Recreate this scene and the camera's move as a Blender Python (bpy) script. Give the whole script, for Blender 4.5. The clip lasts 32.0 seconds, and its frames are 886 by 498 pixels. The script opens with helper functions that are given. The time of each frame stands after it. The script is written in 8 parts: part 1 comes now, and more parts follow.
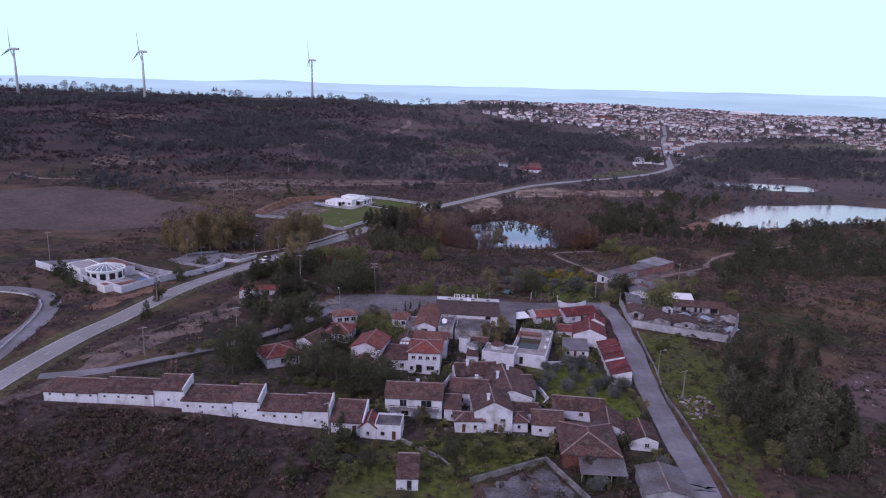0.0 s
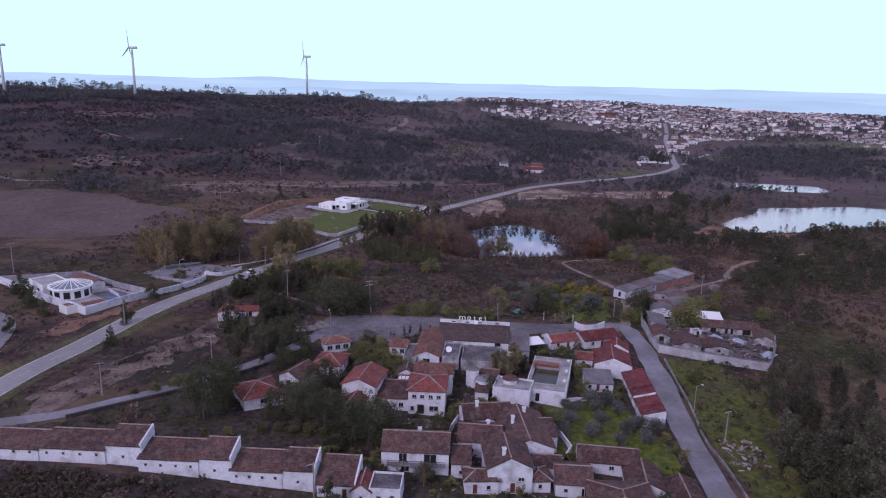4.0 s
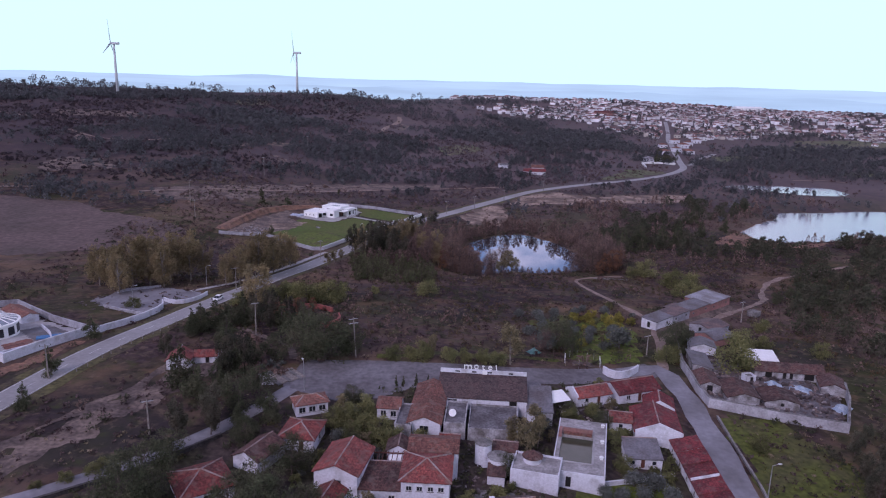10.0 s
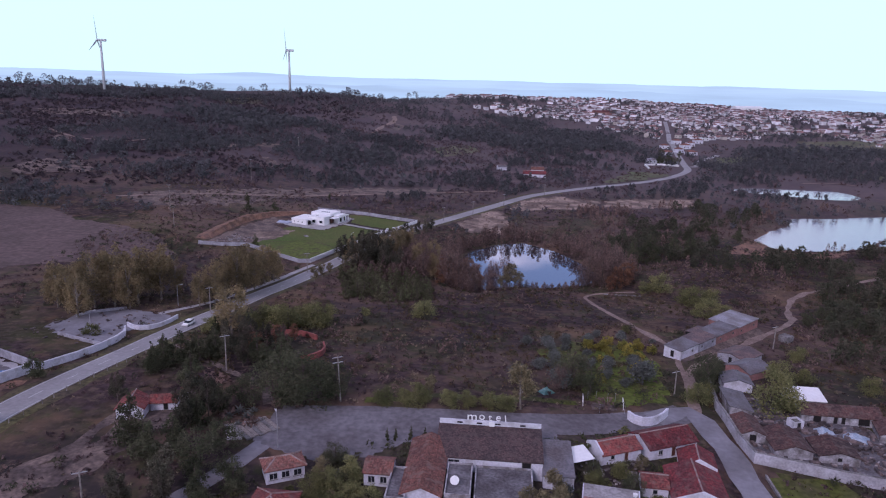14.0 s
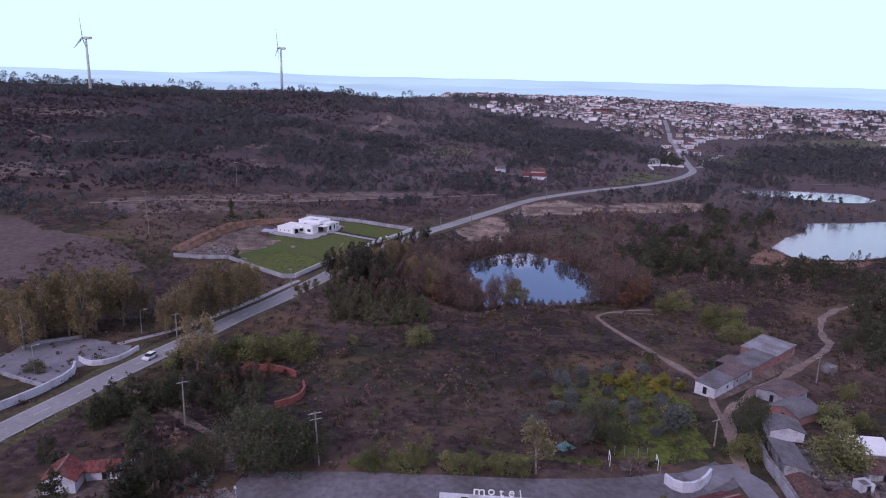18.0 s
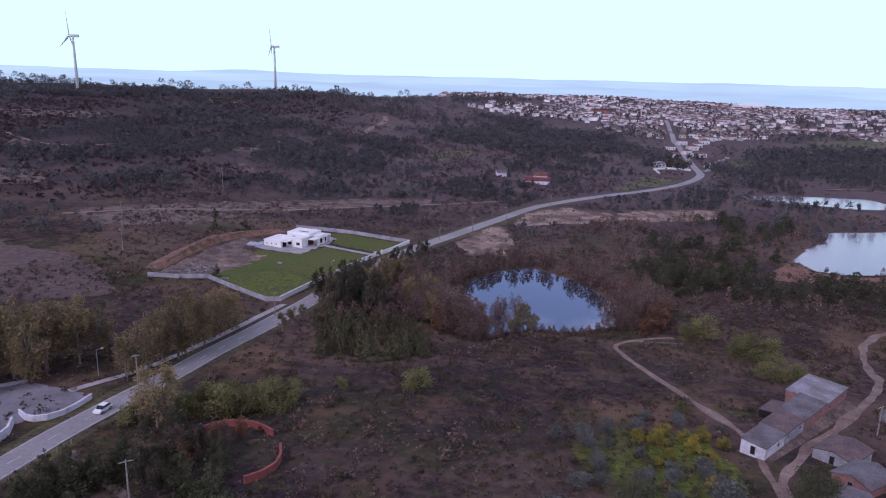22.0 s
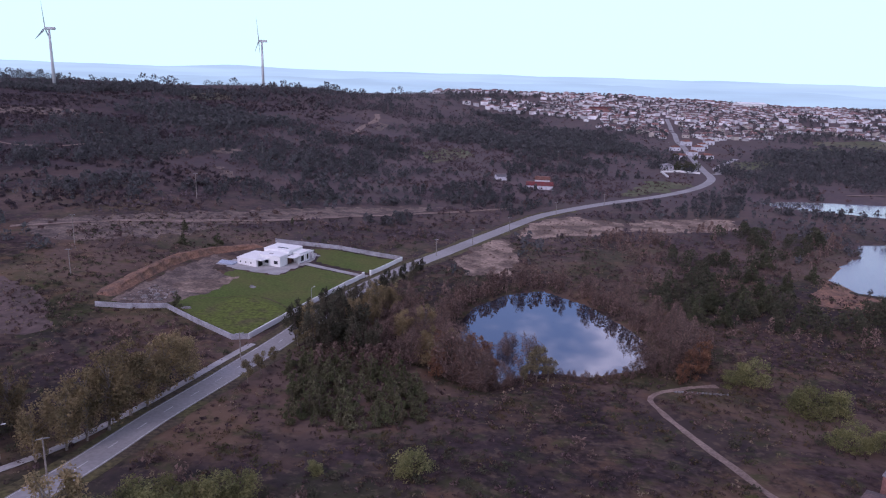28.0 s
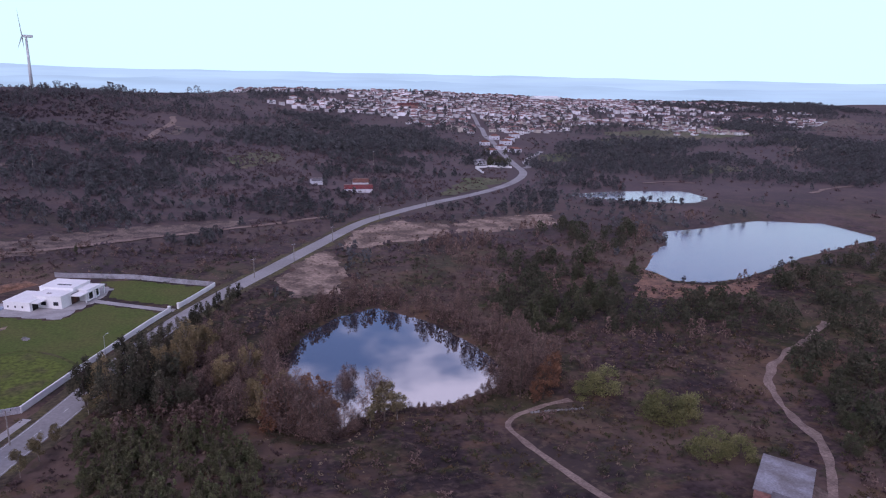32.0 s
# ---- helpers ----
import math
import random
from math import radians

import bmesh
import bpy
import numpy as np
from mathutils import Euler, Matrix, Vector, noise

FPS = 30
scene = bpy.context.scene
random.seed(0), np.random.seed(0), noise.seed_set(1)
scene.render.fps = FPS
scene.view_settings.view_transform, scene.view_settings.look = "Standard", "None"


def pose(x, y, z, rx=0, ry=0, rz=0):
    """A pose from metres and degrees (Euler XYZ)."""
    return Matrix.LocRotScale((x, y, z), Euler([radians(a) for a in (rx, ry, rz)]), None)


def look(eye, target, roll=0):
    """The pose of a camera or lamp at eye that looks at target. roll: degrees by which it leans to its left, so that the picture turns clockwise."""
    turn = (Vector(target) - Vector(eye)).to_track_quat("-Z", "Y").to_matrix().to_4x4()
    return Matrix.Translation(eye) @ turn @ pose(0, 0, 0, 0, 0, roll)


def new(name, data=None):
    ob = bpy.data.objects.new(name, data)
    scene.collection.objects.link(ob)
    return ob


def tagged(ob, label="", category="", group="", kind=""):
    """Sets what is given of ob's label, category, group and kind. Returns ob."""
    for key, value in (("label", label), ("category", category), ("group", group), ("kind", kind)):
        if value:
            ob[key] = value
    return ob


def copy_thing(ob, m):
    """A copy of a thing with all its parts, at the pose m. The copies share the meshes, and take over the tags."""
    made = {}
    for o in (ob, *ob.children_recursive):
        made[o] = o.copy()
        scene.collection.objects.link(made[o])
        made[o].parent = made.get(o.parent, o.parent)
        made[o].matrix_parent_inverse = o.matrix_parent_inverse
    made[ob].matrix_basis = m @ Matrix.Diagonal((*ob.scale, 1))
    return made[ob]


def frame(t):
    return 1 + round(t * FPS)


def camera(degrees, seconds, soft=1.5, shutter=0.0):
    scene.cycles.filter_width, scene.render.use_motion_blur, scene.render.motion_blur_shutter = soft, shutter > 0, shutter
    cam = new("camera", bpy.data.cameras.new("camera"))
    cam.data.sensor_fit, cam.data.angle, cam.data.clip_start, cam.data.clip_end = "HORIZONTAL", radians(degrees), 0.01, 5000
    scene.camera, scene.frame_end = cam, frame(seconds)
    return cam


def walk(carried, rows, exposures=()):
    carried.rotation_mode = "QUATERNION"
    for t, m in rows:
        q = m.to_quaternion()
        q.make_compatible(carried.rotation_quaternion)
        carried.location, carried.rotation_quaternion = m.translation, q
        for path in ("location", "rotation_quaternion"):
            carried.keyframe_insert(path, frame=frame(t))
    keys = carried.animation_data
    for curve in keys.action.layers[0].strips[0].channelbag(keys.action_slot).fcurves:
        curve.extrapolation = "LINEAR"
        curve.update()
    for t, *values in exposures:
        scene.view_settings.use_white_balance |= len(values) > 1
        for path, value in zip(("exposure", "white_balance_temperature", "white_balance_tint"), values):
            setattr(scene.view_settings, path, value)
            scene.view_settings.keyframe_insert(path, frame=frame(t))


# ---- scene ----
cam = camera(64.7, 32.0, soft=1.15)
PATH = [
    (0, (1.057, 0.618, 62.322), (1.07, 2.566, 61.868), 1.4),
    (2, (0.024, 12.522, 63.094), (0.041, 14.469, 62.636), 1.4),
    (3.5, (-0.562, 21.513, 62.328), (-0.541, 23.459, 61.867), 1.4),
    (6, (-1.294, 37.127, 61.965), (-1.266, 39.072, 61.501), 1.4),
    (8, (-1.758, 49.481, 61.709), (-1.724, 51.426, 61.243), 1.4),
    (9, (-1.814, 55.605, 61.42), (-1.778, 57.55, 60.953), 1.4),
    (11, (-2.045, 67.588, 61.009), (-2.003, 69.532, 60.542), 1.4),
    (13, (-2.218, 79.974, 61.164), (-2.17, 81.917, 60.695), 1.5),
    (14.5, (-2.379, 88.764, 61.039), (-2.325, 90.707, 60.568), 1.5),
    (17, (-2.337, 104.704, 60.717), (-2.275, 106.646, 60.243), 1.4),
    (19, (-2.427, 117.314, 60.994), (-2.362, 119.256, 60.52), 1.4),
    (21, (-2.807, 130.186, 62.01), (-2.737, 132.127, 61.533), 1.4),
    (23, (-2.875, 142.847, 62.12), (-2.8, 144.787, 61.641), 1.5),
    (25, (-2.886, 155.132, 62.133), (-2.805, 157.071, 61.65), 1.6),
    (28, (-3.458, 174.803, 62.179), (-3.365, 176.74, 61.692), 1.7),
    (29, (-3.511, 181.139, 62.309), (-3.398, 183.076, 61.822), 1.6),
    (30, (-3.797, 186.711, 62.936), (-3.524, 188.632, 62.45), 1.5),
    (31, (-4.417, 192.219, 63.246), (-3.972, 194.107, 62.761), 1.4),
    (32, (-4.098, 198.104, 63.317), (-3.493, 199.948, 62.833), 1.2),
]
walk(cam, [(t, look(eye, target, roll)) for t, eye, target, roll in PATH], [(0, -0.06, 5750, 40), (9, -0.04, 5750, 40), (17, 0.0, 5750, 40), (25, 0.03, 5750, 40), (32, -0.02, 5750, 40)])

# world, sun and sky
world = bpy.data.worlds.new("world")
scene.world = world
world.use_nodes = True
wn = world.node_tree.nodes
wl = world.node_tree.links
SUN_ELEV, SUN_ROT = radians(38), radians(215)


def wnode(kind, **inputs):
    n = wn.new(kind)
    for k, v in inputs.items():
        n.inputs[int(k[1:])].default_value = v
    return n


def build_world():
    wn.clear()
    out = wn.new("ShaderNodeOutputWorld")
    bg = wn.new("ShaderNodeBackground")
    sky = wn.new("ShaderNodeTexSky")
    sky.sky_type = "NISHITA"
    sky.sun_disc = False
    sky.sun_elevation, sky.sun_rotation = SUN_ELEV, SUN_ROT
    sky.air_density, sky.dust_density = 1.0, 1.5
    dim = wn.new("ShaderNodeVectorMath")
    dim.operation = "SCALE"
    dim.inputs[3].default_value = 0.11
    wl.new(sky.outputs[0], dim.inputs[0])
    co = wn.new("ShaderNodeTexCoord")
    sep = wn.new("ShaderNodeSeparateXYZ")
    wl.new(co.outputs["Generated"], sep.inputs[0])
    lift = wnode("ShaderNodeMath", _1=0.12)
    lift.operation = "ADD"
    wl.new(sep.outputs[2], lift.inputs[0])
    flat = wn.new("ShaderNodeVectorMath")
    flat.operation = "DIVIDE"
    wl.new(co.outputs["Generated"], flat.inputs[0])
    comb = wn.new("ShaderNodeCombineXYZ")
    for i in range(3):
        wl.new(lift.outputs[0], comb.inputs[i])
    wl.new(comb.outputs[0], flat.inputs[1])
    cloud = wn.new("ShaderNodeTexNoise")
    cloud.inputs["Scale"].default_value = 1.1
    cloud.inputs["Detail"].default_value = 5
    cloud.inputs["Roughness"].default_value = 0.55
    wl.new(flat.outputs[0], cloud.inputs["Vector"])
    cover = wn.new("ShaderNodeMapRange")
    cover.interpolation_type = "SMOOTHSTEP"
    for i, v in enumerate((0.47, 0.60)):
        cover.inputs[1 + i].default_value = v
    wl.new(cloud.outputs["Fac"], cover.inputs[0])
    low = wn.new("ShaderNodeMapRange")
    low.interpolation_type = "SMOOTHSTEP"
    for i, v in enumerate((0.10, 0.24, 1.0, 0.0)):
        low.inputs[1 + i].default_value = v
    wl.new(sep.outputs[2], low.inputs[0])
    last = dim.outputs[0]
    for fac, colour in ((cover.outputs[0], (1.05, 1.05, 1.08, 1)), (low.outputs[0], (0.74, 1.14, 0.97, 1))):
        mix = wn.new("ShaderNodeMix")
        mix.data_type = "RGBA"
        wl.new(fac, mix.inputs[0])
        wl.new(last, mix.inputs[6])
        mix.inputs[7].default_value = colour
        last = mix.outputs[2]
    wl.new(last, bg.inputs[0])
    wl.new(bg.outputs[0], out.inputs[0])


build_world()
sun = new("sun", bpy.data.lights.new("sun", "SUN"))
sun.data.energy, sun.data.angle, sun.data.color = 1.0, radians(14), (1.0, 0.95, 0.9)
sun.matrix_basis = look((0, 0, 0), (-math.sin(SUN_ROT) * math.cos(SUN_ELEV), -math.cos(SUN_ROT) * math.cos(SUN_ELEV), -math.sin(SUN_ELEV)))


# materials
def mat(name, a, b=None, scale=1.0, rough=0.85, metal=0.0, bump=0.0, fine=None, spread=(0.35, 0.65), island=0.0, obj=0.0, fine_amount=0.35, spec=0.3):
    """Two colours mixed by a broad noise, dappled by a fine one, in metres."""
    m = bpy.data.materials.new(name)
    m.use_nodes = True
    nt = m.node_tree
    p = nt.nodes["Principled BSDF"]
    p.inputs["Roughness"].default_value = rough
    p.inputs["Metallic"].default_value = metal
    p.inputs["Specular IOR Level"].default_value = spec
    if b is None:
        b = tuple(c * 0.78 for c in a)
    geo = nt.nodes.new("ShaderNodeNewGeometry")
    n1 = nt.nodes.new("ShaderNodeTexNoise")
    n1.inputs["Scale"].default_value = scale
    n1.inputs["Detail"].default_value = 6
    nt.links.new(geo.outputs["Position"], n1.inputs["Vector"])
    r = nt.nodes.new("ShaderNodeMapRange")
    r.inputs[1].default_value, r.inputs[2].default_value = spread
    nt.links.new(n1.outputs["Fac"], r.inputs[0])
    mx = nt.nodes.new("ShaderNodeMix")
    mx.data_type = "RGBA"
    mx.inputs[6].default_value, mx.inputs[7].default_value = (*a, 1), (*b, 1)
    nt.links.new(r.outputs[0], mx.inputs[0])
    n2 = nt.nodes.new("ShaderNodeTexNoise")
    n2.inputs["Scale"].default_value = fine or scale * 9
    n2.inputs["Detail"].default_value = 3
    nt.links.new(geo.outputs["Position"], n2.inputs["Vector"])
    r2 = nt.nodes.new("ShaderNodeMapRange")
    r2.inputs[1].default_value, r2.inputs[2].default_value = 0.3, 0.7
    r2.inputs[3].default_value, r2.inputs[4].default_value = 1 - fine_amount, 1 + fine_amount
    nt.links.new(n2.outputs["Fac"], r2.inputs[0])
    last = r2.outputs[0]
    for amount, kind, socket in ((island, "ShaderNodeNewGeometry", "Random Per Island"), (obj, "ShaderNodeObjectInfo", "Random")):
        if amount:
            g = nt.nodes.new(kind)
            r3 = nt.nodes.new("ShaderNodeMapRange")
            r3.inputs[3].default_value, r3.inputs[4].default_value = 1 - amount, 1 + amount
            nt.links.new(g.outputs[socket], r3.inputs[0])
            mu = nt.nodes.new("ShaderNodeMath")
            mu.operation = "MULTIPLY"
            nt.links.new(last, mu.inputs[0])
            nt.links.new(r3.outputs[0], mu.inputs[1])
            last = mu.outputs[0]
    sc = nt.nodes.new("ShaderNodeVectorMath")
    sc.operation = "SCALE"
    nt.links.new(mx.outputs[2], sc.inputs[0])
    nt.links.new(last, sc.inputs[3])
    nt.links.new(sc.outputs[0], p.inputs["Base Color"])
    if bump:
        bp = nt.nodes.new("ShaderNodeBump")
        bp.inputs["Strength"].default_value = bump
        bp.inputs["Distance"].default_value = 0.1
        nt.links.new(n2.outputs["Fac"], bp.inputs["Height"])
        nt.links.new(bp.outputs[0], p.inputs["Normal"])
    return m


def tile_mat(name, a, b, dirt):
    """Clay pantiles: rows down the slope in object space, each tile a little different, with lichen."""
    m = mat(name, a, b, 0.35, 0.9, bump=0.5, fine=2.5, fine_amount=0.45, obj=0.22, spread=(0.38, 0.62))
    nt = m.node_tree
    p = nt.nodes["Principled BSDF"]
    src = p.inputs["Base Color"].links[0].from_socket
    tc = nt.nodes.new("ShaderNodeTexCoord")
    br = nt.nodes.new("ShaderNodeTexBrick")
    br.inputs["Scale"].default_value = 1.0
    br.inputs["Brick Width"].default_value = 0.24
    br.inputs["Row Height"].default_value = 0.4
    br.inputs["Mortar Size"].default_value = 0.02
    br.inputs["Color1"].default_value = (1.25, 1.2, 1.2, 1)
    br.inputs["Color2"].default_value = (0.7, 0.75, 0.75, 1)
    br.inputs["Mortar"].default_value = (0.45, 0.45, 0.45, 1)
    nt.links.new(tc.outputs["Object"], br.inputs["Vector"])
    mul = nt.nodes.new("ShaderNodeMix")
    mul.data_type, mul.blend_type = "RGBA", "MULTIPLY"
    mul.inputs[0].default_value = 0.75
    nt.links.new(src, mul.inputs[6])
    nt.links.new(br.outputs["Color"], mul.inputs[7])
    li = nt.nodes.new("ShaderNodeTexNoise")
    li.inputs["Scale"].default_value = 0.8
    li.inputs["Detail"].default_value = 8
    nt.links.new(tc.outputs["Object"], li.inputs["Vector"])
    lr = nt.nodes.new("ShaderNodeMapRange")
    lr.inputs[1].default_value, lr.inputs[2].default_value, lr.inputs[4].default_value = 0.5, 0.68, 0.8
    nt.links.new(li.outputs["Fac"], lr.inputs[0])
    mx = nt.nodes.new("ShaderNodeMix")
    mx.data_type = "RGBA"
    mx.inputs[7].default_value = (*dirt, 1)
    nt.links.new(lr.outputs[0], mx.inputs[0])
    nt.links.new(mul.outputs[2], mx.inputs[6])
    nt.links.new(mx.outputs[2], p.inputs["Base Color"])
    return m


M_WHITE = mat("whitewash", (0.63, 0.63, 0.69), (0.30, 0.28, 0.285), 0.4, 0.9, fine=3, fine_amount=0.12, spread=(0.5, 0.8))
M_CLEAN = mat("white_render", (0.82, 0.82, 0.82), (0.76, 0.76, 0.75), 0.3, 0.8, fine=2, fine_amount=0.05)
M_DIRTY = mat("stained_render", (0.46, 0.45, 0.475), (0.15, 0.135, 0.13), 0.5, 0.9, fine=3, fine_amount=0.25)
M_GREY_WALL = mat("grey_render", (0.38, 0.38, 0.42), (0.24, 0.23, 0.25), 0.4, 0.9, fine=3, fine_amount=0.2)
M_PALEWALL = mat("weathered_pale_render", (0.47, 0.46, 0.51), (0.30, 0.285, 0.30), 0.25, 0.9, fine=2.5, fine_amount=0.2)
M_PINK = mat("pink_render", (0.33, 0.16, 0.145), (0.22, 0.125, 0.11), 0.3, 0.9, fine=2, fine_amount=0.2)
M_BRICK = mat("raw_brick", (0.16, 0.062, 0.048), (0.10, 0.045, 0.04), 0.7, 0.9, fine=4)
M_TILE_OLD = tile_mat("old_brown_tiles", (0.118, 0.060, 0.052), (0.072, 0.043, 0.040), (0.14, 0.105, 0.092))
M_TILE_GREY = tile_mat("sooty_brown_tiles", (0.092, 0.058, 0.054), (0.060, 0.042, 0.041), (0.10, 0.074, 0.068))
M_TILE_RED = tile_mat("red_tiles", (0.235, 0.062, 0.052), (0.15, 0.048, 0.043), (0.19, 0.11, 0.092))
M_TILE_DARKRED = tile_mat("dark_red_tiles", (0.185, 0.036, 0.038), (0.115, 0.032, 0.034), (0.15, 0.08, 0.075))
M_TILE_ORANGE = tile_mat("orange_tiles", (0.25, 0.105, 0.080), (0.165, 0.075, 0.062), (0.19, 0.13, 0.105))
M_SHEET = mat("grey_sheet_roof", (0.165, 0.158, 0.175), (0.105, 0.088, 0.088), 0.25, 0.7, fine=2.5, fine_amount=0.25)
M_SHEET_PALE = mat("pale_sheet_roof", (0.28, 0.275, 0.305), (0.16, 0.14, 0.14), 0.3, 0.6, fine=2.5, fine_amount=0.2)
M_RUST = mat("rusty_sheet_roof", (0.165, 0.108, 0.10), (0.10, 0.078, 0.08), 0.35, 0.8, fine=2.5, fine_amount=0.3)
M_FLATROOF = mat("flat_roof_screed", (0.165, 0.155, 0.165), (0.085, 0.075, 0.078), 0.3, 0.9, fine=2)
M_CONCRETE = mat("weathered_concrete", (0.25, 0.24, 0.24), (0.12, 0.11, 0.105), 0.4, 0.9, fine=3)
M_GLASS = mat("dark_glass", (0.025, 0.028, 0.035), None, 1, 0.12, spec=0.6)
# near-black: paints the shade inside openings; also serves tyres, railing and lean-to wall
M_DARK = mat("black_and_opening_shade", (0.02, 0.018, 0.018), None, 1, 0.9)
M_FRAME = mat("painted_frame", (0.6, 0.6, 0.6), None, 2, 0.6)
M_DOOR = mat("brown_door", (0.13, 0.05, 0.035), None, 2, 0.6)
M_TIMBER = mat("timber_cladding", (0.085, 0.045, 0.04), (0.055, 0.032, 0.03), 1.5, 0.7, fine=6)
M_METAL = mat("galvanised_metal", (0.5, 0.5, 0.52), None, 2, 0.45, metal=0.6)
M_POLE = mat("pole_wood", (0.30, 0.27, 0.25), (0.2, 0.17, 0.15), 1.5, 0.85)
M_TURBINE = mat("turbine_white", (0.62, 0.64, 0.66), None, 0.05, 0.5, fine_amount=0.05)
M_ASPHALT = mat("worn_asphalt", (0.315, 0.303, 0.305), (0.25, 0.238, 0.238), 0.06, 0.85, fine=1.3, fine_amount=0.12)
M_FORECOURT = mat("forecourt_asphalt", (0.172, 0.162, 0.174), (0.112, 0.100, 0.105), 0.12, 0.9, fine=0.9, fine_amount=0.25)
M_TOWNROAD = mat("village_asphalt", (0.245, 0.238, 0.26), (0.165, 0.155, 0.165), 0.12, 0.9, fine=0.9, fine_amount=0.12)
M_PAINT = mat("road_paint", (0.6, 0.6, 0.6), (0.4, 0.4, 0.4), 0.5, 0.7)
M_DIRT = mat("dirt_track", (0.27, 0.20, 0.165), (0.17, 0.12, 0.10), 0.25, 0.95, fine=1.8, fine_amount=0.3)
M_LAWN = mat("lawn", (0.066, 0.100, 0.014), (0.092, 0.100, 0.024), 0.06, 0.95, fine=1.2, fine_amount=0.22)
M_MEADOW = mat("rough_meadow", (0.076, 0.088, 0.016), (0.074, 0.062, 0.032), 0.10, 0.95, fine=0.8, fine_amount=0.45, spread=(0.45, 0.7))
M_ORCHARD = mat("orchard_grass", (0.088, 0.112, 0.016), (0.080, 0.070, 0.030), 0.14, 0.95, fine=0.9, fine_amount=0.45, spread=(0.48, 0.7))
M_FIELD = mat("bare_field", (0.125, 0.085, 0.078), (0.085, 0.062, 0.055), 0.05, 0.95, fine=0.5, fine_amount=0.3)
M_FAINT = mat("trodden_earth", (0.175, 0.130, 0.108), (0.086, 0.064, 0.057), 0.2, 0.95, fine=1.2, fine_amount=0.4, spread=(0.4, 0.6))
M_SAND = mat("sandy_soil", (0.30, 0.220, 0.172), (0.125, 0.088, 0.070), 0.10, 0.95, fine=0.9, fine_amount=0.4, spread=(0.40, 0.58))
M_BANK = mat("cut_bank", (0.25, 0.135, 0.088), (0.13, 0.08, 0.06), 0.25, 0.95, fine=1.4, fine_amount=0.35)
M_PAVING = mat("pale_paving", (0.40, 0.385, 0.385), (0.30, 0.285, 0.285), 0.3, 0.85, fine=2, fine_amount=0.12)
M_DECK = mat("pool_deck_concrete", (0.37, 0.35, 0.35), (0.22, 0.205, 0.20), 0.35, 0.9, fine=2.2, fine_amount=0.25)
M_TARP_BLUE = mat("blue_tarpaulin", (0.06, 0.20, 0.42), None, 1, 0.6)
M_WATER_GREEN = mat("stagnant_pool_water", (0.045, 0.05, 0.03), (0.06, 0.06, 0.04), 0.4, 0.12, fine_amount=0.1, spec=0.5)


def water_mat(name, body, wave):
    m = bpy.data.materials.new(name)
    m.use_nodes = True
    nt = m.node_tree
    p = nt.nodes["Principled BSDF"]
    p.inputs["Base Color"].default_value = (*body, 1)
    p.inputs["Roughness"].default_value = 0.03
    p.inputs["IOR"].default_value = 1.33
    p.inputs["Specular IOR Level"].default_value = 1.0
    p.inputs["Coat Weight"].default_value = 1.0
    p.inputs["Coat Roughness"].default_value = 0.02
    p.inputs["Coat IOR"].default_value = 3.0
    n = nt.nodes.new("ShaderNodeTexNoise")
    g = nt.nodes.new("ShaderNodeNewGeometry")
    n.inputs["Scale"].default_value = 0.35
    n.inputs["Detail"].default_value = 3
    nt.links.new(g.outputs["Position"], n.inputs["Vector"])
    b = nt.nodes.new("ShaderNodeBump")
    b.inputs["Strength"].default_value = wave
    b.inputs["Distance"].default_value = 0.05
    nt.links.new(n.outputs["Fac"], b.inputs["Height"])
    nt.links.new(b.outputs[0], p.inputs["Normal"])
    nt.links.new(b.outputs[0], p.inputs["Coat Normal"])
    return m


M_POND = water_mat("pond_water", (0.012, 0.020, 0.034), 0.05)
M_POND.node_tree.nodes["Principled BSDF"].inputs["Coat IOR"].default_value = 4.2
M_LAKE = water_mat("lake_water", (0.13, 0.135, 0.15), 0.10)
for key in ("Roughness", "Coat Roughness"):
    M_LAKE.node_tree.nodes["Principled BSDF"].inputs[key].default_value = 0.22


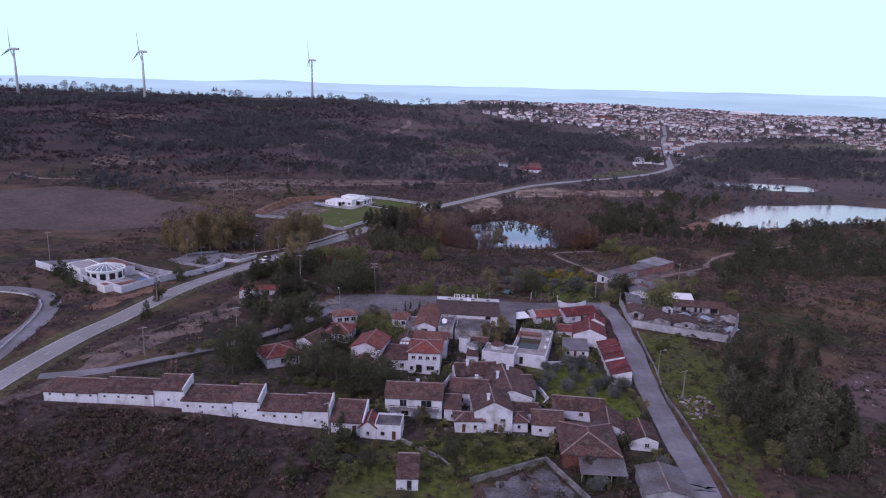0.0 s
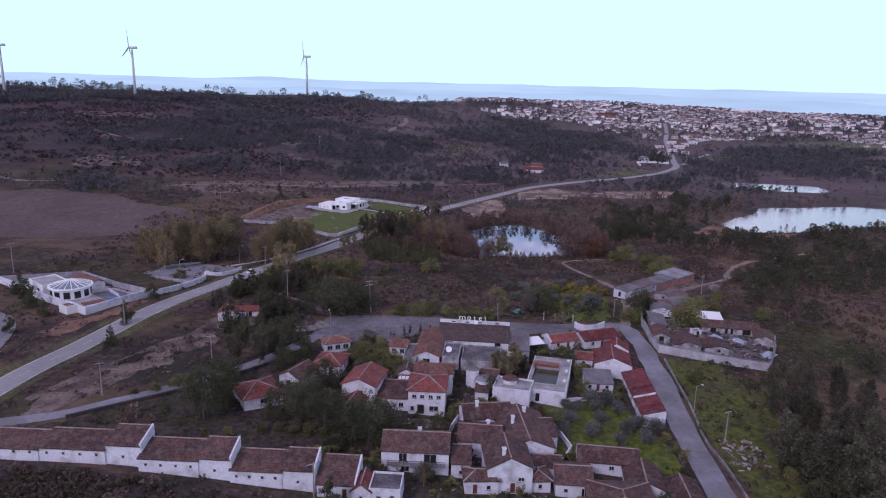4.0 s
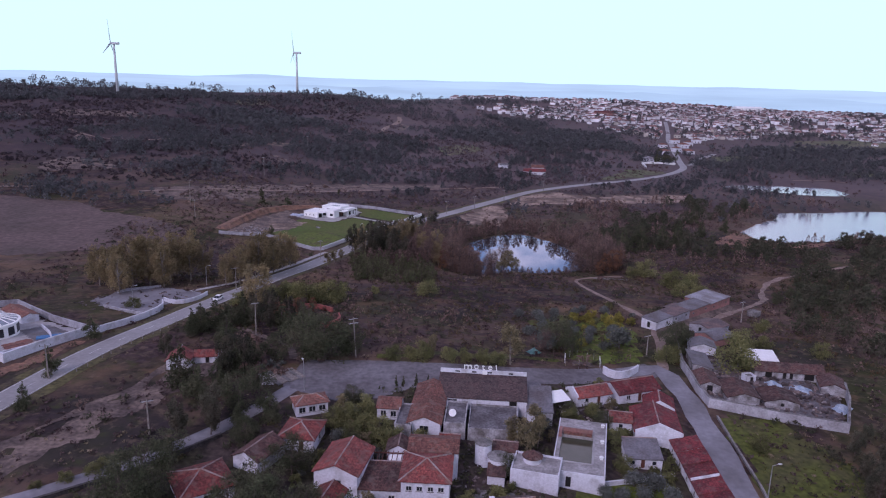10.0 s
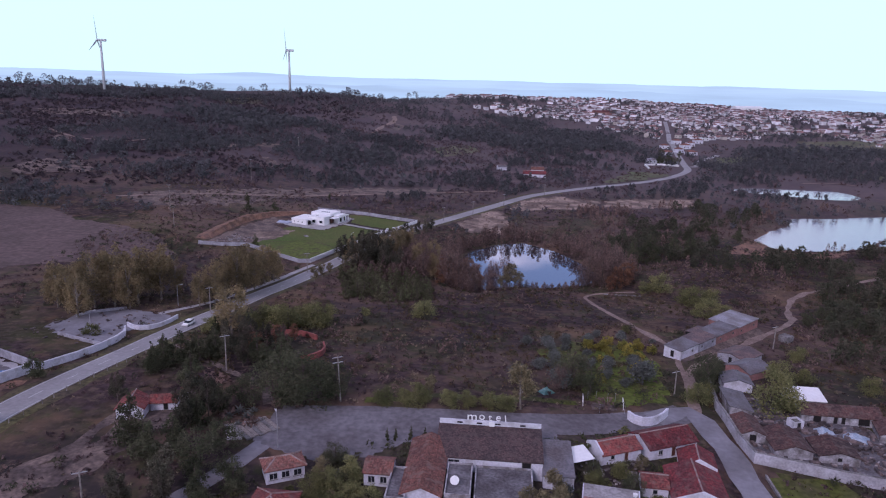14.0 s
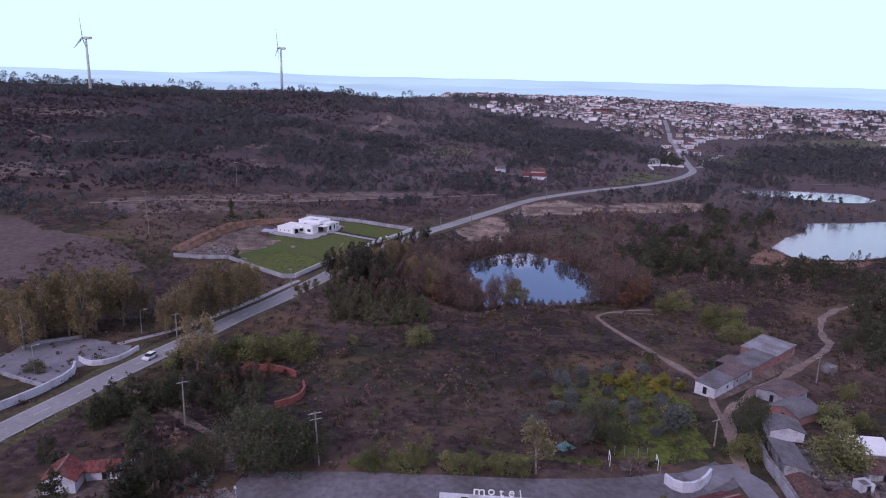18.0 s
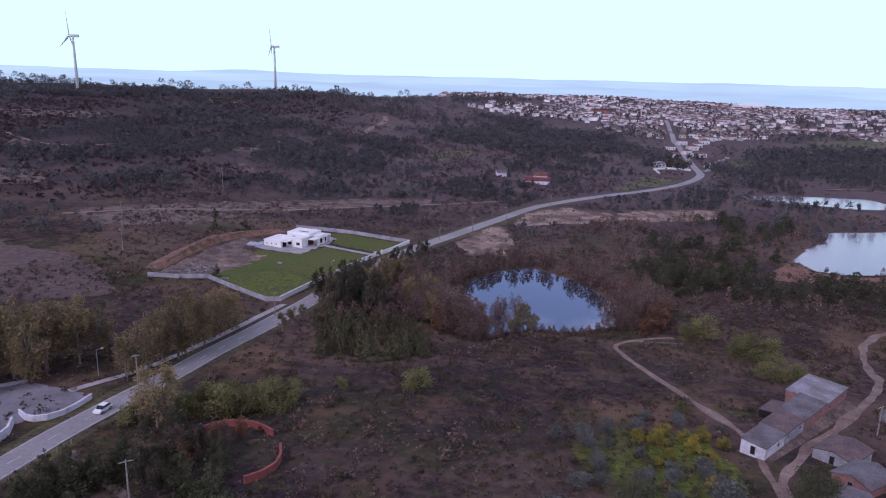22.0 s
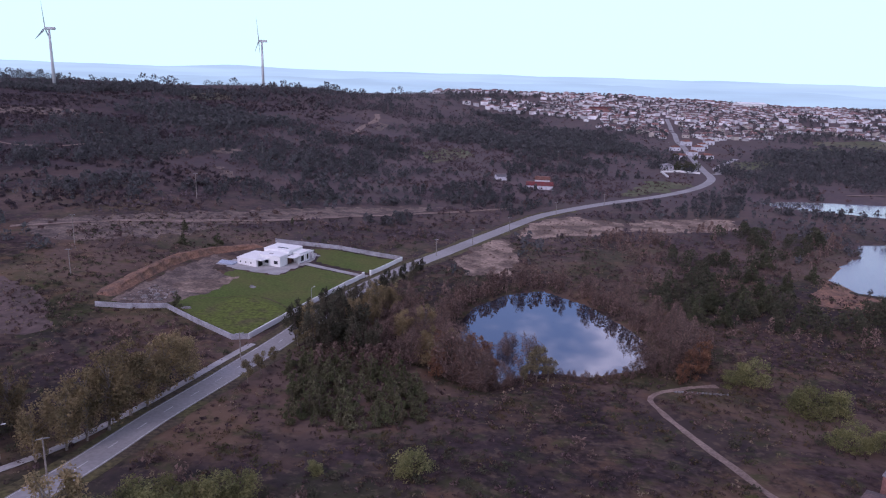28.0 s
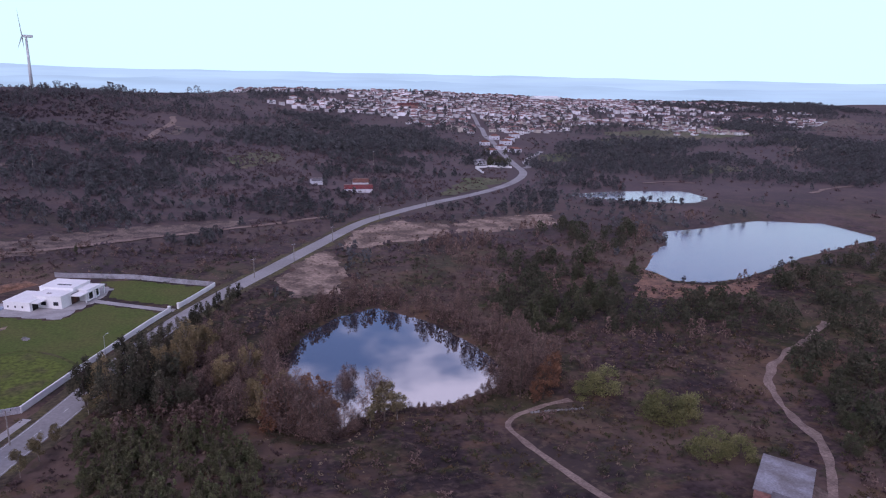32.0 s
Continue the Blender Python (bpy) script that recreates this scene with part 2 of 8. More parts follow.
def ground_mat():
    """Winter heath: brown scrub, bare patches and thin grass, broken up at several scales; far ground paled by painted
    haze, darker purple in the west.
    """
    m = mat("winter_heath", (0.066, 0.044, 0.045), (0.037, 0.027, 0.028), 0.035, 1.0, fine=0.55, fine_amount=0.5, spread=(0.38, 0.62), bump=0.8, spec=0.05)
    nt = m.node_tree
    p = nt.nodes["Principled BSDF"]
    geo = nt.nodes.new("ShaderNodeNewGeometry")
    src = p.inputs["Base Color"].links[0].from_socket
    for colour, sc, lo, hi, seed, top in (((0.140, 0.096, 0.072), 0.045, 0.50, 0.60, 17, 0.65), ((0.050, 0.058, 0.022), 0.020, 0.49, 0.60, 30, 0.7), ((0.160, 0.110, 0.088), 0.014, 0.50, 0.62, 7, 0.75), ((0.140, 0.085, 0.055), 0.11, 0.54, 0.66, 55, 0.75),
                                         ((0.038, 0.032, 0.036), 0.012, 0.52, 0.62, 63, 0.65), ((0.175, 0.112, 0.072), 0.026, 0.53, 0.64, 23, 0.65), ((0.055, 0.064, 0.026), 0.16, 0.53, 0.64, 77, 0.6), ((0.165, 0.120, 0.086), 0.42, 0.53, 0.66, 40, 0.5), ((0.026, 0.024, 0.020), 0.30, 0.56, 0.68, 91, 0.7)):
        off = nt.nodes.new("ShaderNodeVectorMath")
        off.operation = "ADD"
        off.inputs[1].default_value = (seed * 13.0, seed * 7.0, 0)
        nt.links.new(geo.outputs["Position"], off.inputs[0])
        n = nt.nodes.new("ShaderNodeTexNoise")
        n.inputs["Scale"].default_value = sc
        n.inputs["Detail"].default_value = 7
        n.inputs["Roughness"].default_value = 0.62
        nt.links.new(off.outputs[0], n.inputs["Vector"])
        r = nt.nodes.new("ShaderNodeMapRange")
        r.inputs[1].default_value, r.inputs[2].default_value, r.inputs[4].default_value = lo, hi, top
        nt.links.new(n.outputs["Fac"], r.inputs[0])
        mx = nt.nodes.new("ShaderNodeMix")
        mx.data_type = "RGBA"
        mx.inputs[7].default_value = (*colour, 1)
        nt.links.new(r.outputs[0], mx.inputs[0])
        nt.links.new(src, mx.inputs[6])
        src = mx.outputs[2]
    # far ground mixed toward a pale tint: distance haze painted into the colour
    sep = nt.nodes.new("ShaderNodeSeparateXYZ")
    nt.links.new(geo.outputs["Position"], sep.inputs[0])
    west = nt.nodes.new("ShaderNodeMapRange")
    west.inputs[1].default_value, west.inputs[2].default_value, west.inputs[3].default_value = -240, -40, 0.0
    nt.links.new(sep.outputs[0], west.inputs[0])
    # dry is the share of that painted haze, rising with distance
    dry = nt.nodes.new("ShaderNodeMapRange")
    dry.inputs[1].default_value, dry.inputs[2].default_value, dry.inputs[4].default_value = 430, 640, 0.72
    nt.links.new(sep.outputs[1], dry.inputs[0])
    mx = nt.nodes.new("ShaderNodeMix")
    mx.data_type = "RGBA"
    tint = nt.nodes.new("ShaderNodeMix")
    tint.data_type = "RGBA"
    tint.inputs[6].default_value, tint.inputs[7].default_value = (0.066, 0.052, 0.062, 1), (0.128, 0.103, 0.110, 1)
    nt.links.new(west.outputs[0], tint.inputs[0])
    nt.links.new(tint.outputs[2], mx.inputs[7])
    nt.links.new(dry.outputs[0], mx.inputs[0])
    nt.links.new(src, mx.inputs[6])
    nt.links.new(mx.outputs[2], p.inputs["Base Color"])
    return m


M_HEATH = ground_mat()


# the lie of the land
XS = np.array([-900, -450, -150, -60, 0, 60, 150, 400, 1000.0])
YS = np.array([80, 150, 220, 280, 340, 450, 700, 1000, 1250, 1700, 2500.0])
HS = np.array([
    [-2, -2, -4, -6, -9, -12, -13, -15, -15],
    [-2, -2, -3, -3.5, -8, -11, -13, -15, -15],
    [-2, -2, -3.5, -3.5, -3, -8, -11, -14, -15],
    [-4, -4, -8, -8, -9.5, -11, -13, -16, -16],
    [-6, -6, -11, -13, -15, -17.5, -19, -20, -18],
    [0, -2, -8, -15, -16.5, -18.5, -20, -21, -20],
    [20, 12, 3, -8, -13, -15, -17, -18, -20],
    [40, 30, 12, 4, -3, -10, -15, -17, -20],
    [42, 36, 36, 25, 18, 8, -8, -14, -18],
    [0, 0, 10, 15, 22, 25, 25, 22, 5],
    [-60] * 9])
POND = np.array([(10, 365), (11, 392), (20, 413), (33, 428), (48, 434), (62, 416), (70, 392), (73, 370), (64, 360), (47, 354), (36, 357), (27, 354), (18, 347), (12, 352)], float)
LAKE = np.array([(182, 465), (203, 489), (226, 509), (237, 532), (262, 534), (289, 541), (318, 546), (352, 530), (350, 490), (305, 475), (274, 466), (250, 455), (218, 442), (196, 439), (184, 446)], float)
TARN = np.array([(240, 652), (272, 664), (307, 660), (340, 652), (338, 620), (318, 608), (300, 609), (277, 622), (252, 634)], float)
WATERS = ((POND, -19.3), (LAKE, -22.0), (TARN, -21.0))


def shore(poly, x, y):
    """Distance to a shoreline, negative inside."""
    best = np.full(np.shape(x), 1e9)
    inside = np.zeros(np.shape(x), bool)
    for (ax, ay), (bx, by) in zip(poly, np.roll(poly, -1, axis=0)):
        ex, ey = bx - ax, by - ay
        s = np.clip(((x - ax) * ex + (y - ay) * ey) / (ex * ex + ey * ey), 0, 1)
        best = np.minimum(best, np.hypot(x - ax - s * ex, y - ay - s * ey))
        hit = ((ay > y) != (by > y)) & (x < ex * (y - ay) / (ey if ey else 1e-9) + ax)
        inside ^= hit
    return np.where(inside, -best, best)


def land(x, y):
    x, y = np.asarray(x, float), np.asarray(y, float)
    cx, cy = np.clip(x, XS[0], XS[-1]), np.clip(y, YS[0], YS[-1])
    i = np.clip(np.searchsorted(XS, cx) - 1, 0, len(XS) - 2)
    j = np.clip(np.searchsorted(YS, cy) - 1, 0, len(YS) - 2)
    u = (cx - XS[i]) / (XS[i + 1] - XS[i])
    v = (cy - YS[j]) / (YS[j + 1] - YS[j])
    u = 0.5 * u + 0.5 * u * u * (3 - 2 * u)
    v = 0.5 * v + 0.5 * v * v * (3 - 2 * v)
    z = (HS[j, i] * (1 - u) + HS[j, i + 1] * u) * (1 - v) + (HS[j + 1, i] * (1 - u) + HS[j + 1, i + 1] * u) * v
    far = np.clip((y - 600) / 500, 0, 1) * np.clip((2300 - y) / 500, 0, 1)
    z = z + far * (2.6 * np.sin(x / 61 + 1.3 * np.sin(y / 83)) * np.sin(y / 47 + x / 140))
    for poly, level in WATERS:
        d = shore(poly, x, y)
        w = np.clip(d / 16, 0, 1)
        w = w * w * (3 - 2 * w)
        bank = level + np.where(d > 0, 0.12 + d * 0.07, np.maximum(d * 0.35, -2.5))
        z = z * w + bank * (1 - w)
    return z


def G(x, y):
    return float(land(x, y))


def mesh_ob(name, verts, faces, material, smooth=False):
    me = bpy.data.meshes.new(name)
    me.from_pydata([tuple(map(float, v)) for v in verts], [], [tuple(map(int, f)) for f in faces])
    me.materials.append(material)
    if smooth:
        me.polygons.foreach_set("use_smooth", [True] * len(me.polygons))
    me.update()
    return new(name, me)


def build_ground():
    gx = np.concatenate([-np.geomspace(4900, 230, 60), np.arange(-225, 260, 2.5), np.geomspace(262, 4900, 75)])
    gy = np.concatenate([np.linspace(-600, 84, 12), np.arange(87, 480, 2.5), np.geomspace(483, 4900, 110)])
    X, Y = np.meshgrid(gx, gy)
    Z = land(X, Y)
    nx, ny = len(gx), len(gy)
    v = np.stack([X.ravel(), Y.ravel(), Z.ravel()], 1)
    k = np.arange(nx * ny).reshape(ny, nx)
    f = np.stack([k[:-1, :-1].ravel(), k[:-1, 1:].ravel(), k[1:, 1:].ravel(), k[1:, :-1].ravel()], 1)
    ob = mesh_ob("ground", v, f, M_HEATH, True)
    tagged(ob, "brown winter heath and scrubland rolling to the horizon", "ground", kind="structure")


build_ground()


def curve_pts(pts, step=4.0):
    """A smooth line through plan points."""
    p = [Vector((x, y)) for x, y in pts]
    p = [2 * p[0] - p[1], *p, 2 * p[-1] - p[-2]]
    out = []
    for a, b, c, d in zip(p, p[1:], p[2:], p[3:]):
        n = max(1, int((c - b).length / step))
        for s in range(n):
            t = s / n
            out.append(0.5 * (2 * b + (c - a) * t + (2 * a - 5 * b + 4 * c - d) * t * t + (3 * b - a - 3 * c + d) * t ** 3))
    return [*out, p[-2]]


def strip(name, pts, width, material, label, lift=0.12, cross=2, step=4.0, category="road", kind="structure", ragged=0.0, parent=None):
    line = curve_pts(pts, step)
    verts, faces = [], []
    for i, c in enumerate(line):
        t = (line[min(i + 1, len(line) - 1)] - line[max(i - 1, 0)]).normalized()
        n = Vector((-t.y, t.x))
        for s in range(cross + 1):
            wob = ragged * noise.noise((c.x * 0.13, c.y * 0.13, s * 9.0)) if s in (0, cross) else 0
            q = c + n * ((s / cross - 0.5) * width + wob * (1 if s else -1))
            verts.append((q.x, q.y, G(q.x, q.y) + lift))
    for i in range(len(line) - 1):
        for s in range(cross):
            a = i * (cross + 1) + s
            faces.append((a + 1, a, a + cross + 1, a + cross + 2))
    ob = mesh_ob(name, verts, faces, material, True)
    tagged(ob, label, category, kind=kind)
    return ob


def patch(name, poly, material, label, lift=0.10, step=2.5, category="ground", wobble=1.5):
    """A piece of ground cover draped over the land, with an uneven edge."""
    poly = np.array(poly, float)
    x0, y0 = poly.min(0) - step
    x1, y1 = poly.max(0) + step
    gx, gy = np.arange(x0, x1, step), np.arange(y0, y1, step)
    X, Y = np.meshgrid(gx, gy)
    D = shore(poly, X, Y)
    if wobble:
        D += wobble * np.array([[noise.noise((x * 0.16, y * 0.16, 3.0)) for x in gx] for y in gy])
    gyd, gxd = np.gradient(D, step)
    out = np.clip(D, 0, step * 1.2) / np.maximum(np.hypot(gxd, gyd), 0.3)
    X, Y = X - gxd * out, Y - gyd * out
    Z = land(X, Y) + lift
    idx, verts, faces = {}, [], []

    def vid(j, i):
        if (j, i) not in idx:
            idx[j, i] = len(verts)
            verts.append((X[j, i], Y[j, i], Z[j, i]))
        return idx[j, i]
    for j in range(len(gy) - 1):
        for i in range(len(gx) - 1):
            if D[j, i] + D[j + 1, i] + D[j, i + 1] + D[j + 1, i + 1] < 0:
                faces.append((vid(j, i), vid(j, i + 1), vid(j + 1, i + 1), vid(j + 1, i)))
    ob = mesh_ob(name, verts, faces, material, True)
    return tagged(ob, label, category, kind="structure")


MAIN = [(-190, -110), (-145, -20), (-112, 60), (-100, 100), (-97, 122), (-95.4, 140), (-93.2, 162), (-91.2, 175), (-88.4, 186), (-86, 198), (-83.4, 211), (-80.6, 221), (-76.6, 237), (-74, 248.5), (-71.4, 262), (-67.6, 275), (-61.8, 292), (-56.4, 316), (-49.6, 339), (-40.6, 364), (-24, 415), (-7, 450), (15, 485), (38, 522), (67, 566), (94, 594), (132, 627), (174, 657), (213, 693), (243, 738), (260, 794), (295, 916), (344, 1088), (399, 1257), (440, 1400)]
strip("road_main", MAIN, 6.8, M_ASPHALT, "pale worn asphalt country road running to the town", 0.16, 4)
def offset_line(pts, d):
    """A line beside another, d metres to its left."""
    out = []
    for i, (x, y) in enumerate(pts):
        (ax, ay), (bx, by) = pts[max(i - 1, 0)], pts[min(i + 1, len(pts) - 1)]
        n = math.hypot(bx - ax, by - ay)
        out.append((x - (by - ay) / n * d, y + (bx - ax) / n * d))
    return out


M_VERGE = mat("roadside_grass", (0.092, 0.082, 0.034), (0.066, 0.050, 0.034), 0.12, 0.95, fine=1.0, fine_amount=0.5, spread=(0.4, 0.62))
for side in (-1, 1):
    strip("verge_road", offset_line(MAIN[3:26], side * 4.7), 2.8, M_VERGE, "uneven strip of thin yellowish roadside grass", 0.09, 2, ragged=1.6, category="verge")
LANE_RIGHT = [(38, -90), (51, 100), (52.5, 119), (52.8, 133), (53.4, 146), (54.3, 163), (56.0, 180), (57.2, 199), (57.6, 213), (55.4, 224), (46, 219), (31, 214), (20, 212), (-2, 211), (-18, 210.5), (-26, 208), (-30, 203), (-34, 195), (-42, 182), (-55, 167), (-66, 158), (-76, 151), (-88, 147)]
strip("lane", LANE_RIGHT[:11], 5.6, M_TOWNROAD, "grey village lane beside the row of houses", 0.24, 3, ragged=0.8)
strip("lane_forecourt", LANE_RIGHT[9:17], 7.5, M_FORECOURT, "worn asphalt forecourt behind the motel", 0.12, 3, ragged=0.8)
patch("forecourt", [(-33, 202), (-32, 211), (-30, 215.5), (-19, 216), (0, 214.5), (24, 216), (24, 203.5), (2, 203.5), (-5, 202.4), (-12, 197.5), (-21, 196), (-28, 199)], M_FORECOURT, "broad worn asphalt forecourt behind the motel", 0.15, 1.5, "road", 0.4)
strip("lane_access", LANE_RIGHT[15:], 3.6, M_TOWNROAD, "narrow grey access lane climbing to the main road", 0.14, 2, ragged=0.5)
strip("road_loop", [(-100, 128), (-104, 150), (-106, 165), (-109, 185), (-116, 203), (-127, 211), (-142, 213), (-165, 208), (-190, 195)], 6.0, M_TOWNROAD, "curving asphalt slip road with a low crash barrier", 0.14, 2)
strip("track_pond", [(57, 224), (63, 245), (66, 261), (67, 272), (64, 284), (61, 302), (59.5, 318), (58, 330), (59, 338), (67, 343), (80, 346)], 1.8, M_DIRT, "sandy dirt track winding to the pond", 0.12, 3, 2.5, ragged=1.1, category="track")
strip("track_shed", [(61, 238), (66, 250), (74, 260), (90, 274), (105, 288), (118, 301), (124, 311), (130, 325), (139, 340), (148, 350), (160, 358), (176, 366), (200, 380)], 2.3, M_DIRT, "pale dirt track past the long shed", 0.11, 3, 2.5, ragged=1.3, category="track")
patch("bare_slope", [(-86, 146), (-78, 152), (-62, 182), (-50, 200), (-46, 216), (-54, 214), (-68, 190), (-80, 168)], M_FAINT, "patchy bare slope of sand and dry grass", 0.06, 2, wobble=7)
strip("track_slope_upper", [(-84, 158), (-74, 180), (-64, 200), (-60, 214)], 2.6, M_FAINT, "faint sandy track across the slope", 0.08, 2, ragged=2.6, category="track")
strip("track_slope", [(-92, 128), (-80, 150), (-72, 168), (-66, 185), (-55, 205), (-50, 222)], 3.0, M_FAINT, "faint sandy track across the slope", 0.09, 2, ragged=2.5, category="track")
strip("path_scrub", [(-66, 254), (-57, 245), (-46, 234), (-36, 224), (-33, 216)], 1.8, M_FAINT, "pale footpath through the scrub", 0.11, 2, 3, ragged=0.8, category="path")
strip("track_hill", [(-68, 865), (-62, 892), (-58, 984), (-47, 1041), (-49, 1082)], 6, M_DIRT, "pale track on the far hillside", 0.4, 2, 10, ragged=3, category="track")
strip("road_spur", [(258, 770), (268, 780), (281, 818), (304, 855), (340, 905)], 6, M_ASPHALT, "short side road at the bend", 0.2, 2)
for wi, (poly, level) in enumerate(WATERS):
    c = poly.mean(0)
    ring = [(*(c + (p - c) * 1.06), level) for p in poly]
    w = mesh_ob(("water_pond", "water_lake", "water_tarn")[wi], ring, [tuple(range(len(ring)))[::-1]], M_POND if wi == 0 else M_LAKE)
    if w.data.polygons[0].normal.z < 0:
        w.data.flip_normals()
    tagged(w, ("still dark pond mirroring the cloudy sky", "pale calm lake among scrub", "narrow far water between dark woods")[wi], "water", kind="structure")


# builders
def thing(name, x, y, z=None, yaw=0, label="", category="", group=""):
    ob = new(name)
    ob.empty_display_size = 0.5
    ob.matrix_basis = pose(x, y, G(x, y) if z is None else z, 0, 0, yaw)
    return tagged(ob, label, category, group)


def part(name, bm, material, parent, label="", smooth=False):
    me = bpy.data.meshes.new(name)
    bm.normal_update()
    bmesh.ops.recalc_face_normals(bm, faces=bm.faces)
    bm.to_mesh(me)
    bm.free()
    me.materials.append(material)
    if smooth:
        me.polygons.foreach_set("use_smooth", [True] * len(me.polygons))
    ob = new(name, me)
    ob.parent = parent
    if label:
        ob["label"] = label
    return ob


def add_box(bm, x0, x1, y0, y1, z0, z1):
    v = [bm.verts.new((x, y, z)) for z in (z0, z1) for y in (y0, y1) for x in (x0, x1)]
    for f in ((0, 2, 3, 1), (4, 5, 7, 6), (0, 1, 5, 4), (2, 6, 7, 3), (0, 4, 6, 2), (1, 3, 7, 5)):
        bm.faces.new([v[i] for i in f])
    return v


def box_bm(*a):
    bm = bmesh.new()
    add_box(bm, *a)
    return bm


def add_prism(bm, outline, x0, x1):
    """An outline in y and z, drawn out along x."""
    a = [bm.verts.new((x0, y, z)) for y, z in outline]
    b = [bm.verts.new((x1, y, z)) for y, z in outline]
    n = len(outline)
    bm.faces.new(a)
    bm.faces.new(b[::-1])
    for i in range(n):
        bm.faces.new((a[i], b[i], b[(i + 1) % n], a[(i + 1) % n]))


def add_tube(bm, p, q, r0, r1=None, seg=8):
    p, q = Vector(p), Vector(q)
    r1 = r0 if r1 is None else r1
    d = (q - p).normalized()
    u = d.orthogonal().normalized()
    w = d.cross(u)
    ring = [[bm.verts.new(c + (u * math.cos(t) + w * math.sin(t)) * r) for t in [2 * math.pi * i / seg for i in range(seg)]] for c, r in ((p, r0), (q, r1))]
    for i in range(seg):
        bm.faces.new((ring[0][i], ring[0][(i + 1) % seg], ring[1][(i + 1) % seg], ring[1][i]))
    bm.faces.new(ring[0][::-1])
    bm.faces.new(ring[1])


def opening(parent, side, u, z, w, h, kind, hw, hd):
    """A window, door, or framed near-black panel painting an opening's shade, on one side of a house."""
    m = {"f": pose(u, -hd, z), "b": pose(u, hd, z, 0, 0, 180), "l": pose(-hw, u, z, 0, 0, -90), "r": pose(hw, u, z, 0, 0, 90)}[side]
    bm = bmesh.new()
    t = 0.09
    for a in ((-w / 2, -w / 2 + t, 0, h), (w / 2 - t, w / 2, 0, h), (-w / 2 + t, w / 2 - t, 0, t), (-w / 2 + t, w / 2 - t, h - t, h)):
        add_box(bm, a[0], a[1], -0.07, 0.05, a[2], a[3])
    if kind == "win" and w > 0.9:
        add_box(bm, -0.03, 0.03, -0.06, 0.05, t, h - t)
    fr = part({"win": "window", "door": "door", "vent": "vent", "dark": "opening"}[kind], bm, M_FRAME if kind in ("win", "door") else M_CONCRETE, parent)
    fr.matrix_basis = m
    # vents and bare openings get a near-black sheet as painted shade; walls stay solid
    part({"win": "pane", "door": "leaf", "vent": "shade_panel", "dark": "shade_panel"}[kind], box_bm(-w / 2 + t, w / 2 - t, -0.03, 0.03, t, h - t), {"win": M_GLASS, "door": M_DOOR}.get(kind, M_DARK), fr)
    if kind == "win":
        part("sill", box_bm(-w / 2 - 0.08, w / 2 + 0.08, -0.16, 0.03, -0.08, -0.002), M_CONCRETE, fr)


FOOTPRINTS = []


